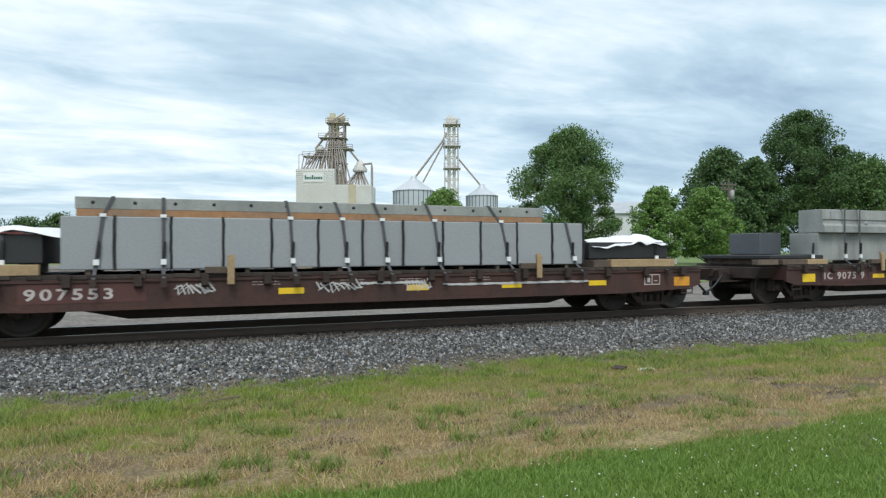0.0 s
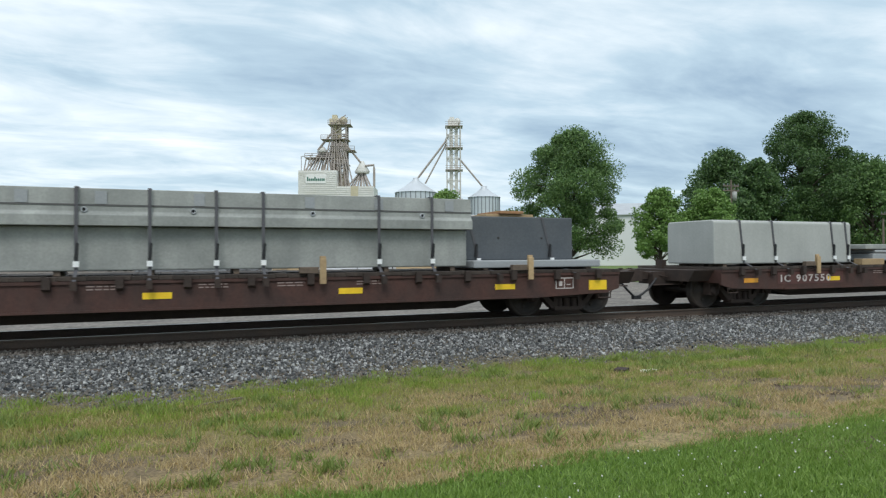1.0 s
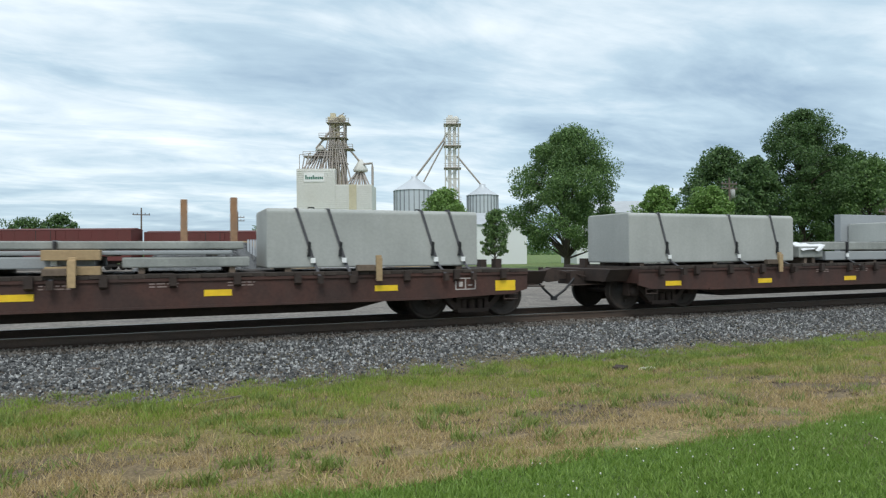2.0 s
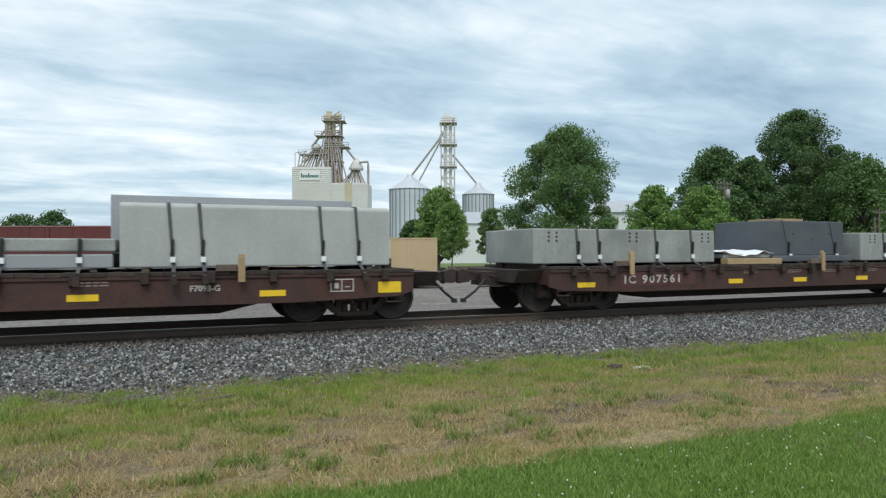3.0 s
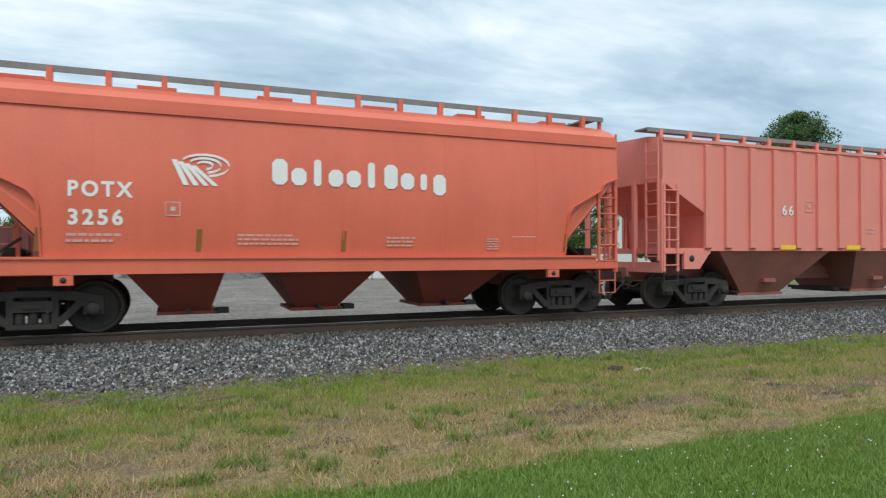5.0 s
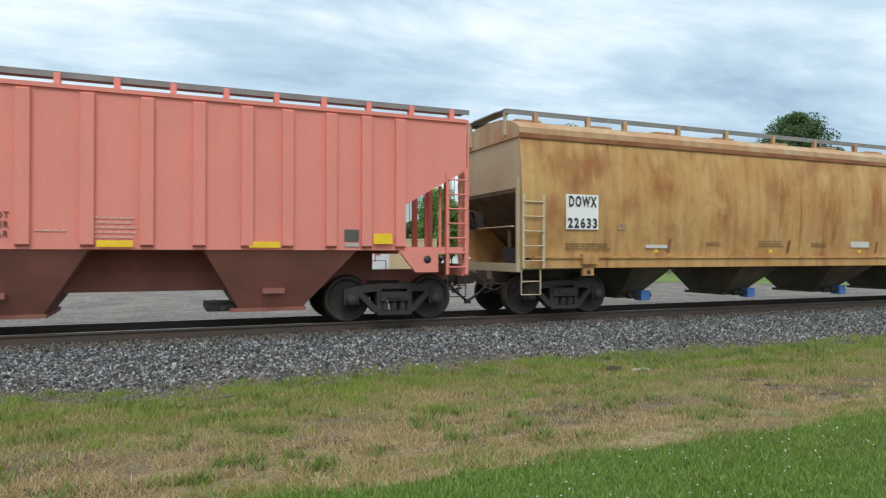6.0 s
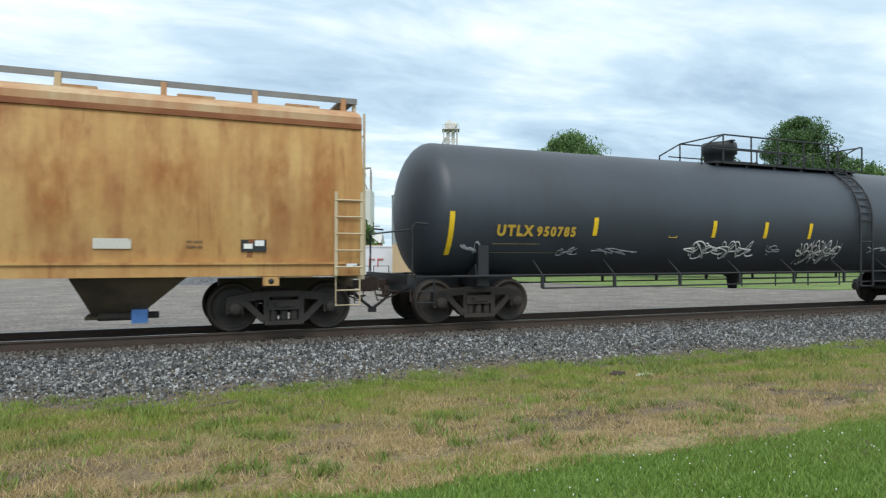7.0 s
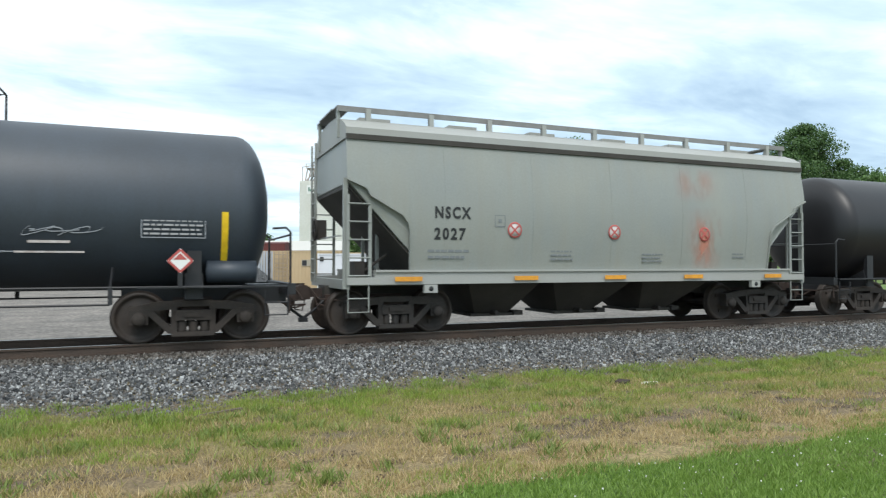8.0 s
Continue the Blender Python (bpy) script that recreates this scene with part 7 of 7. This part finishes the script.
tree(66.5, 46.5, 13.4, 8.5, "dark green tree filling the grove beside a taller one", LEAF_D, 21, 0.05, 0.32, 9000, 0.3)
tree(20.0, 59.4, 6.2, 4.6, "green bush in front of the elevator", LEAF, 13, 0.03, 0.26, 4500)
tree(26.5, 58.0, 5.5, 4.0, "green bush by the bins", LEAF_D, 14, 0.03, 0.26, 3500)
tree(-33.0, 175.0, 11.0, 14.0, "far dark tree behind the boxcars", LEAF_D, 16, 0.05, 0.5, 2500)
tree(-26.0, 178.0, 12.5, 10.0, "far dark tree behind the boxcars", LEAF_D, 17, 0.05, 0.5, 2500)
tree(25.0, 186.0, 11.0, 8.0, "far dark tree behind the boxcars", LEAF_D, 18, 0.05, 0.5, 2000)
r_ = np.random.default_rng(77)
p = np.stack([r_.uniform(-260, 420, 26000), r_.uniform(330, 420, 26000), r_.uniform(-0.4, 1, 26000) * 7], 1)
p[:, 2] *= 0.55 + 0.45 * np.sin(p[:, 0] * 0.05) * np.sin(p[:, 0] * 0.013 + 2)
a = r_.normal(size=p.shape)
b = r_.normal(size=p.shape)
v = np.stack([p - a * 0.8, p + b * 0.7, p + a * 0.8], 1)
scatter_mesh("far_woods", v, np.arange(3 * len(p)).reshape(-1, 3), LEAF_D, "low far line of woods on the horizon", "woods")

# ---- yard: boxcars, containers, gravel ----
ANG = math.degrees(math.atan2(-7.86, 18.93))


def boxcar(x, y, length, height, label):
    o = thing("boxcar", label, "boxcar", (x, y, -0.42), "red boxcars in the yard")
    o.matrix_basis = pose(x, y, -0.42, 0, 0, ANG)
    h = length / 2
    part("body", rect(-h, h, -1.5, 1.5, 1.1, height), BOXRED, o, bevel=0.03)
    part("roof", Shape().prism_x([(-1.55, height), (1.55, height), (0, height + 0.22)], -h - 0.05, h + 0.05), BOXRED, o)
    for k in range(int(length / 1.5)):
        xx = -h + 0.7 + k * 1.5
        if abs(xx) > 1.5:
            part("side_post", rect(xx - 0.05, xx + 0.05, -1.53, -1.5, 1.1, height), BOXRED, o)
    dr = part("door", rect(-1.4, 1.4, -1.60, -1.52, 1.2, height - 0.1), BOXRED, o, "sliding door")
    part("door_bar", Shape().box(-0.9, -0.84, -1.63, -1.6, 1.2, height - 0.1).box(0.84, 0.9, -1.63, -1.6, 1.2, height - 0.1), GRIME, dr)
    part("underframe", rect(-h, h, -0.6, 0.6, 0.75, 1.1), DKBROWN, o)
    for sd in (-1, 1):
        for k in (-0.9, 0.9):
            part("wheelset", Shape().lathe([(0.0, -0.8), (0.45, -0.8), (0.45, -0.68), (0.1, -0.68), (0.1, 0.68), (0.45, 0.68), (0.45, 0.8), (0, 0.8)], (sd * (h - 2.2) + k, 0, 0.45), "y", 16), GRIME, o)
        part("side_frame", Shape().box(sd * (h - 2.2) - 1.1, sd * (h - 2.2) + 1.1, -1.0, -0.9, 0.4, 0.7), GRIME, o)
    return o


boxcar(-13.2, 76.4, 20.4, 4.75, "faded red boxcar standing in the yard")
boxcar(5.2, 71.0, 16.6, 4.45, "low dark red boxcar standing in the yard")
boxcar(-35.0, 85.5, 20.4, 5.0, "faded red boxcar at the far end of the yard")
shed = thing("shed", "long low shed with a rusty red roof", "shed", (20.0, 81.0, -0.42))
shed.matrix_basis = pose(20.0, 81.0, -0.42, 0, 0, ANG)
part("wall", rect(-9, 9, -3, 3, 0, 3.9), ROOFR, shed)
part("roof", Shape().prism_x([(-3.3, 3.9), (3.3, 3.9), (0, 5.4)], -9.3, 9.3), mat("roof_sheet_pale", (0.55, 0.54, 0.50), 0.7, var=0.1, scale=0.3), shed)


def container(x, y, length, height, ang, material, label, name="shipping_container", smooth=False):
    o = thing(name, label, "shipping container", (x, y, -0.42), "containers in the lot")
    o.matrix_basis = pose(x, y, -0.42, 0, 0, ang)
    h = length / 2
    part("body", rect(-h + 0.06, h - 0.06, -1.16, 1.16, 0.14, height - 0.08), material, o)
    fr = Shape()
    for sx in (-1, 1):
        for sy in (-1, 1):
            fr.box(*sorted((sx * h, sx * (h - 0.12))), *sorted((sy * 1.22, sy * 1.10)), 0, height)
    for sy in (-1, 1):
        fr.box(-h, h, *sorted((sy * 1.21, sy * 1.12)), height - 0.1, height - 0.01).box(-h, h, *sorted((sy * 1.21, sy * 1.12)), 0.01, 0.15)
    part("corner_frame", fr, material, o)
    cor = Shape()
    n = int(length / 0.28)
    for k in range(0 if smooth else n):
        x_ = -h + 0.16 + k * (length - 0.32) / n
        cor.prism_y([(x_, 0.16), (x_ + 0.13, 0.16), (x_ + 0.13, height - 0.11), (x_, height - 0.11)], -1.20, -1.15)
    for k in range(8):
        y_ = -1.05 + k * 0.27
        cor.box(-h + 0.02, -h + 0.06, y_, y_ + 0.12, 0.16, height - 0.11)
    part("corrugation", cor, material, o)
    return o


ct = container(9.6, 38.6, 6.0, 2.95, ANG, CONT_TAN, "tan shipping container with a small black sign")
sg = part("sign", rect(0.0, 1.1, -1.24, -1.21, 1.75, 2.25), mat("sign_grey", (0.42, 0.38, 0.30), 0.7), ct)
part("sign_mark", rect(0.05, 0.4, -1.25, -1.24, 1.8, 2.2), BLACKP, sg)
cw = container(12.6, 32.4, 6.06, 2.65, ANG, CONT_WHITE, "white smooth-sided container with a few red letter shapes", smooth=True)
for x_ in (0.9, 1.5):
    part("red_mark", Shape().box(x_, x_ + 0.07, -1.235, -1.21, 1.15, 1.75).box(x_ + 0.07, x_ + 0.42, -1.235, -1.21, 1.66, 1.75), REDP, cw)
part("black_badge", rect(-2.85, -2.6, -1.23, -1.21, 2.1, 2.4), BLACKP, cw)
container(15.9, 29.2, 3.2, 2.75, ANG, CONT_TAN, "short tan shipping container beside young trees")
container(10.5, 40.5, 12.2, 2.85, ANG, CONT_TAN, "long tan container behind the white one")
stack = thing("panel_stack", "galvanised corrugated panels leaning upright", "metal panels", (6.2, 38.4, -0.42))
for k in range(9):
    part("panel", rect(-0.85 + k * 0.2, -0.70 + k * 0.2, -0.05 - 0.03 * (k % 2), 0.0, 0, 2.9), GALV, stack)
rack = thing("steel_rack", "rusty steel lattice rack beside the container", "steel rack", (7.6, 37.8, -0.42))
s = Shape()
for k in range(4):
    s.box(-0.5 + k * 0.32, -0.44 + k * 0.32, 0, 0.06, 0, 2.9)
for k in range(8):
    s.box(-0.5, 0.52, 0, 0.05, 0.3 + k * 0.33, 0.36 + k * 0.33)
part("frame", s, mat("rack_rust", (0.45, 0.36, 0.26), 0.8), rack)


HEAPSTONE = leaf_mat("heap_stone", (0.075, 0.08, 0.085), (0.24, 0.245, 0.25))


def pile(x, y, rx, ry, h, label, seed, n=2600):
    r = np.random.default_rng(seed)
    s = Shape()
    N1, N2 = 40, 14
    v = []
    for i in range(N1):
        for j in range(N2 + 1):
            u = j / N2
            a = 2 * math.pi * i / N1
            w = (1 + 0.18 * noise.noise((math.cos(a) * 2, math.sin(a) * 2, seed)))
            v.append((rx * u * w * math.cos(a), ry * u * w * math.sin(a), h * min(1.0, 1.4 * max(0, 1 - u)) ** 0.9 + 0.16 * noise.noise((u * 6 * math.cos(a), u * 6 * math.sin(a), seed + 3)) * (1 - u)))
    s.add(v, [(i * (N2 + 1) + j, i * (N2 + 1) + j + 1, ((i + 1) % N1) * (N2 + 1) + j + 1, ((i + 1) % N1) * (N2 + 1) + j) for i in range(N1) for j in range(N2)], True)
    o = thing("gravel_pile", label, "gravel pile", (x, y, -0.42), "gravel piles")
    part("mound", s, mat("gravel_grey", (0.135, 0.143, 0.15), 0.95, var=0.55, scale=2.5, fine=11, stain=(0.20, 0.205, 0.21), bump=0.8, bdist=0.06), o)
    u = np.sqrt(r.random(n)) * 0.97
    a = r.uniform(0, 2 * np.pi, n)
    p = np.stack([rx * u * np.cos(a), ry * u * np.sin(a), h * np.minimum(1.0, 1.4 * (1 - u)) ** 0.9], 1)
    vv = OCTA[None] * r.uniform(0.5, 1.3, (n, 6, 1)) * r.uniform(0.03, 0.065, (n, 1, 1)) + p[:, None]
    me = bpy.data.meshes.new("stone_layer")
    me.from_pydata(vv.reshape(-1, 3).tolist(), [], (OCTF[None] + 6 * np.arange(n)[:, None, None]).reshape(-1, 3).tolist())
    me.materials.append(HEAPSTONE)
    st = new("stone_layer", me)
    st.parent = o
    tagged(st, kind="stuff")
    return o


pile(1.2, 38.6, 4.3, 3.4, 2.55, "grey crushed-stone heap on the lot", 1, 4500)
pile(2.9, 38.6, 3.6, 3.2, 2.65, "grey crushed-stone heap merging with another", 5, 3500)
pile(4.6, 39.6, 3.4, 3.0, 2.65, "paler crushed-stone heap beside another", 2, 3500)
pile(2.6, 35.0, 3.6, 2.2, 0.9, "low fine gravel heap", 3, 900)
logs = thing("timber_stack", "stack of dark sawn timbers beside the young tree", "timber stack", (19.3, 27.6, -0.42))
for k in range(12):
    part("timber", rect(-1.6 + 0.1 * (k % 3), 1.4 + 0.12 * (k % 2), -0.3 + 0.22 * (k % 3), -0.1 + 0.22 * (k % 3), 0.02 + 0.2 * (k // 3), 0.19 + 0.2 * (k // 3)), LUMBER_D, logs)
gate = thing("barrier_frame", "black tubular steel barrier frames on the lot", "barrier", (13.0, 29.2, -0.42))
for x_ in (-1.6, -0.2):
    part("hoop", Shape().tube([(x_, 0, 0), (x_, 0, 1.25), (x_ + 1.1, 0.1, 1.25), (x_ + 1.1, 0.1, 0)], 0.035, 6), STEELK, gate)


# ---- poles and fence ----
def pole(x, y, h, arms, label, box=False):
    o = thing("utility_pole", label, "utility pole", (x, y, -0.42), "utility poles")
    part("post", Shape().tube([(0, 0, 0), (0, 0, h)], 0.15, 8, 0.09), POLEW, o)
    for k, z in enumerate(arms):
        a = part("crossarm", rect(-1.1, 1.1, -0.06, 0.06, z, z + 0.12), POLEW, o)
        for x_ in (-1.0, -0.5, 0.5, 1.0):
            part("insulator", Shape().tube([(x_, 0, z + 0.12), (x_, 0, z + 0.32)], 0.05, 6), GREYP, a)
    if box:
        part("transformer", Shape().lathe([(0, 0), (0.26, 0.02), (0.26, 0.95), (0, 1.0)], (0.40, -0.05, h - 2.2), "z", 14), H_ROOF2, o, "grey transformer drum")
        part("strut", Shape().tube([(-0.9, 0, h - 0.5), (0, 0, h - 1.3)], 0.04, 5).tube([(0.9, 0, h - 0.5), (0, 0, h - 1.3)], 0.04, 5), POLEW, o)
    return o


pole(55.0, 39.3, 9.6, (8.9, 8.4), "wooden utility pole with a transformer", True)
pole(-3.8, 85.4, 8.2, (7.2,), "far wooden utility pole")
pole(10.3, 101.2, 8.9, (7.9, 7.3), "far wooden utility pole with two crossarms")
pole(31.5, 92.0, 7.8, (7.0,), "far wooden utility pole by the bins")
pole(72.0, 34.0, 6.4, (5.9,), "wooden pole in front of the grove")
pole(66.0, 30.5, 5.2, (), "short wooden pole in front of the grove")
fence = thing("fence", "low black pipe fence along the grass", "fence", (0, 0, -0.42))
for k in range(16):
    part("post", Shape().tube([(33.0 + k * 2.6, 17.0 - k * 0.25, 0), (33.0 + k * 2.6, 17.0 - k * 0.25, 1.05)], 0.045, 6), STEELK, fence)
for z in (0.55, 1.0):
    part("pipe", Shape().tube([(33.0, 17.0, z), (33.0 + 15 * 2.6, 17.0 - 15 * 0.25, z)], 0.035, 6), STEELK, fence)

# ---- grain elevator and bins ----
EX, EY, EA = 38.7, 149.0, ANG
elev = thing("grain_elevator", "white ribbed grain elevator with a headhouse of pipes", "grain elevator", (EX, EY, -0.42))
elev.matrix_basis = pose(EX, EY, -0.42, 0, 0, EA)
part("main_house", rect(-9.2, 0.2, -5, 5, 0, 22.5), ELEVW, elev)
part("annex", rect(0.2, 9.2, -4.8, 5, 0, 18.6), ELEVW, elev)
part("corner_strip", rect(3.6, 5.4, -4.95, -4.8, 0, 18.6), ELEVY, elev, "yellowed wall strip")
s = Shape()
for k in range(46):
    z = 0.3 + k * 0.48
    s.box(-9.2, 0.2, -5.09, -5.0, z, z + 0.20)
    if z < 18.2:
        s.box(0.2, 9.2, -4.89, -4.8, z, z + 0.20)
part("siding_rib", s, ELEVW, elev)
sg = part("sign", rect(-7.4, -2.4, -5.22, -5.1, 19.3, 21.4), WHITEC, elev, "white sign with dark green marks")
s = Shape()
for k in range(10):
    s.box(-7.0 + k * 0.44, -6.68 + k * 0.44, -5.26, -5.22, 19.9, 20.9 if k in (0, 4) else 20.5)
part("sign_mark", s, mat("sign_green", (0.02, 0.16, 0.11), 0.6), sg, "dark green letter shapes")
tw = Shape()
for x_ in (-1.6, 2.0):
    for y_ in (-1.5, 1.5):
        tw.tube([(x_, y_, 18), (x_, y_, 35.0)], 0.22, 6)
for k in range(7):
    z = 20 + k * 2.4
    for y_ in (-1.5, 1.5):
        tw.tube([(-1.6, y_, z), (2.0, y_, z + 2.4)], 0.12, 5)
        tw.tube([(-1.6, y_, z), (2.0, y_, z)], 0.14, 5)
    tw.tube([(-1.6, -1.5, z), (-1.6, 1.5, z)], 0.12, 5)
part("tower_frame", tw, STEELG, elev)
lg = Shape()
for x_, y_ in ((-0.9, -0.6), (0.3, -0.4), (-0.4, 0.8)):
    lg.box(x_ - 0.38, x_ + 0.38, y_ - 0.3, y_ + 0.3, 18, 35.6)
lg.box(1.0, 1.9, -1.0, -0.2, 18, 31)
part("elevator_leg", lg, ELEVY, elev, "yellowed bucket elevator legs")
hd = Shape().box(-2.2, 0.4, -1.2, 1.2, 34.6, 36.0).box(-1.6, -0.4, -0.8, 0.8, 36.0, 37.0)
hd.lathe([(0, -0.9), (0.9, -0.9), (0.9, 0.9), (0, 0.9)], (1.2, 0, 35.7), "y", 12)
part("head_drive", hd, ELEVY, elev, "yellowed head drives")
pt = Shape()
for z, a, b in ((34.3, -2.4, 3.2), (30.6, -4.2, 2.6), (27.8, -2.2, 4.2), (26.0, -8.2, -1.0), (24.4, -2.0, 2.6)):
    pt.box(a, b, -2.2, 2.2, z, z + 0.16)
    for x_ in np.linspace(a, b, 5):
        pt.tube([(x_, -2.2, z), (x_, -2.2, z + 1.1)], 0.07, 5)
    for q in (0.55, 1.1):
        pt.tube([(a, -2.2, z + q), (b, -2.2, z + q)], 0.07, 5)
part("platform", pt, STEELG, elev, "grey steel gantries with railings")
sp = Shape()
for k in range(13):
    x_ = -8.2 + k * 0.62
    sp.tube([(-4.6 + 0.22 * k, -1.0 + 0.15 * (k % 3), 27.6), (x_, -2.6 + (k % 4), 22.6)], 0.20, 6)
for k in range(11):
    x_ = 2.6 + k * 0.56
    sp.tube([(5.4 + 0.10 * k, -0.8, 22.6), (x_, -2.8 + (k % 3), 18.7)], 0.20, 6)
for k in range(9):
    sp.tube([(-2.0 + 0.4 * k, -1.8, 30.2 - 0.25 * (k % 3)), (-3.6 + 0.95 * k, -2.6 - 0.2 * (k % 2), 22.6 if k < 5 else 18.8)], 0.17, 6)
for k in range(5):
    sp.tube([(-7.8 + 0.9 * k, -2.0, 26.2), (-8.4 + 0.7 * k, -2.4, 22.6)], 0.16, 6)
for k in range(4):
    sp.tube([(-1.3 + 0.95 * k, -1.75, 18.6), (-1.3 + 0.95 * k, -1.75, 33.5 - 1.6 * k)], 0.15, 6)
sp.tube([(1.6, -1.4, 29.8), (5.8, -1.0, 24.6)], 0.28, 6)
sp.tube([(-1.0, -1.3, 33.0), (-5.2, -1.0, 28.0)], 0.28, 6)
sp.tube([(-0.6, -1.4, 28.0), (-3.4, -1.6, 24.2), (-4.2, -1.6, 22.6)], 0.26, 6)
sp.tube([(6.8, -1.6, 24.0), (8.9, -1.6, 24.2), (9.0, -1.6, 23.0), (9.0, -1.6, 18.6)], 0.30, 6)
sp.tube([(-8.9, -3.0, 22.5), (-8.9, -3.0, 26.2), (-6.0, -3.0, 26.6)], 0.12, 5)
sp.tube([(-6.6, -3.0, 22.5), (-6.6, -3.0, 26.4)], 0.12, 5)
part("spout", sp, STEELG, elev, "fan of grey grain spouts")
part("distributor", Shape().lathe([(0.4, 25.3), (1.9, 22.7), (1.7, 22.2), (0, 22.2)], (5.9, -0.6, 0), "z", 14), ELEVW, elev, "white cone distributor")
part("distributor", Shape().lathe([(0.3, 29.0), (1.5, 27.6), (0, 27.4)], (-4.0, -0.6, 0), "z", 14), ELEVW, elev, "white cone distributor")


def bin_(x, y, r, wall, peak, label):
    o = thing("grain_bin", label, "grain bin", (x, y, -0.42), "grain bins")
    part("wall", Shape().lathe([(r, 0), (r, wall)], (0, 0, 0), "z", 48), BINW, o)
    n = 26
    st = Shape().box(r - 0.02, r + 0.10, -0.09, 0.09, 0, wall).mesh("stiffener", mat("stiffener_dark", (0.22, 0.24, 0.26), 0.6, var=0.15, scale=0.5))
    for k in range(n):
        q = new("stiffener", st)
        q.parent = o
        q.rotation_euler = (0, 0, 2 * math.pi * k / n)
    part("roof", Shape().lathe([(r + 0.25, wall - 0.05), (r * 0.5, wall + (peak - wall) * 0.55), (0.7, peak - 0.1), (0.7, peak + 0.4), (0, peak + 0.5)], (0, 0, 0), "z", 48), BINW, o)
    ring = Shape()
    for k in range(1, int(wall / 1.1)):
        ring.lathe([(r + 0.02, k * 1.1 - 0.03), (r + 0.05, k * 1.1), (r + 0.02, k * 1.1 + 0.03)], (0, 0, 0), "z", 48)
    part("wall_ring", ring, BINW, o)
    return o


bin_(51.6, 128.0, 4.7, 16.0, 19.0, "galvanised steel grain bin with a cone roof")
bin_(65.8, 121.5, 3.55, 14.8, 17.0, "smaller galvanised grain bin with a cone roof")
leg = thing("leg_tower", "tall white lattice leg tower with spouts", "leg tower", (60.2, 126.0, -0.42), "")
leg.matrix_basis = pose(60.2, 126.0, -0.42, 0, 0, ANG)
s = Shape()
for x_ in (-1.55, 1.55):
    for y_ in (-1.5, 1.5):
        s.tube([(x_, y_, 0), (x_, y_, 31.5)], 0.14, 6)
for k in range(12):
    z = 1.0 + k * 2.55
    for y_ in (-1.5, 1.5):
        s.tube([(-1.55, y_, z), (1.55, y_, z)], 0.10, 5)
        s.tube([(-1.55, y_, z), (1.55, y_, z + 2.55)] if k % 2 else [(1.55, y_, z), (-1.55, y_, z + 2.55)], 0.08, 5)
    for x_ in (-1.55, 1.55):
        s.tube([(x_, -1.5, z), (x_, 1.5, z)], 0.10, 5)
part("lattice", s, mat("lattice_white", (0.62, 0.60, 0.56), 0.7, var=0.2, scale=0.4), leg)
part("elevator_leg", Shape().box(-0.95, -0.15, -0.5, 0.3, 0, 32.4).box(0.25, 1.0, -0.5, 0.3, 0, 32.4), ELEVW, leg)
part("head_drive", Shape().box(-1.3, 1.0, -0.9, 0.9, 31.6, 33.0).lathe([(0, -0.7), (0.75, -0.7), (0.75, 0.7), (0, 0.7)], (0.9, 0, 32.6), "y", 12).box(-0.9, 0.2, -0.5, 0.5, 33.0, 33.6), ELEVW, leg)
s = Shape()
for z in (31.3, 26.3, 21.2, 13.5, 6.0):
    s = Shape().box(-1.9, 2.1, -1.9, 1.9, z, z + 0.14)
    for q in (0.5, 1.0):
        s.tube([(-1.9, -1.9, z + q), (2.1, -1.9, z + q)], 0.05, 5)
    part("platform", s, STEELG, leg, "grey steel landing")
s = Shape()
s.tube([(-1.2, -0.8, 29.5), (-1.9, -0.8, 27.8), (-8.8, -0.6, 18.8)], 0.26, 6)
s.tube([(-1.6, -0.4, 27.5), (-6.6, -0.4, 18.2)], 0.20, 6)
s.tube([(1.2, -0.8, 24.0), (7.0, -0.6, 17.0)], 0.22, 6)
part("spout", s, STEELG, leg, "long grey grain spouts")

shop = thing("storage_building", "large plain white metal building", "building", (64.5, 66.5, -0.42))
shop.matrix_basis = pose(64.5, 66.5, -0.42, 0, 0, ANG)
part("wall", rect(-9, 6, -1, 12, 0, 7.6), WALLW, shop)
part("roof", Shape().prism_x([(-1.4, 7.6), (12.4, 7.6), (5.5, 9.8)], -9.3, 6.3), GALV, shop)
low = thing("storage_building", "low white metal building behind the bins", "building", (44.0, 78.0, -0.42))
low.matrix_basis = pose(44.0, 78.0, -0.42, 0, 0, ANG)
part("wall", rect(-7, 7, -3, 6, 0, 6.0), WALLW, low)
part("roof", Shape().prism_x([(-3.3, 6.0), (6.3, 6.0), (1.5, 8.0)], -7.2, 7.2), GALV, low)


# ---- all that moves ----
def motions():
    beats = [k * 0.5 for k in range(17)]
    for ob, c, y, z in ROLLING:
        walk(ob, [(t, pose(c - way(t), y, z)) for t in beats])
    ticks = [k / 30 for k in range(241)]
    turns = [-math.degrees(way(t) / WHEEL_R) for t in ticks]
    for ob, x in TURNING:
        walk(ob, [(t, pose(x, 0, WHEEL_R, 0, a, 0)) for t, a in zip(ticks, turns)])


motions()
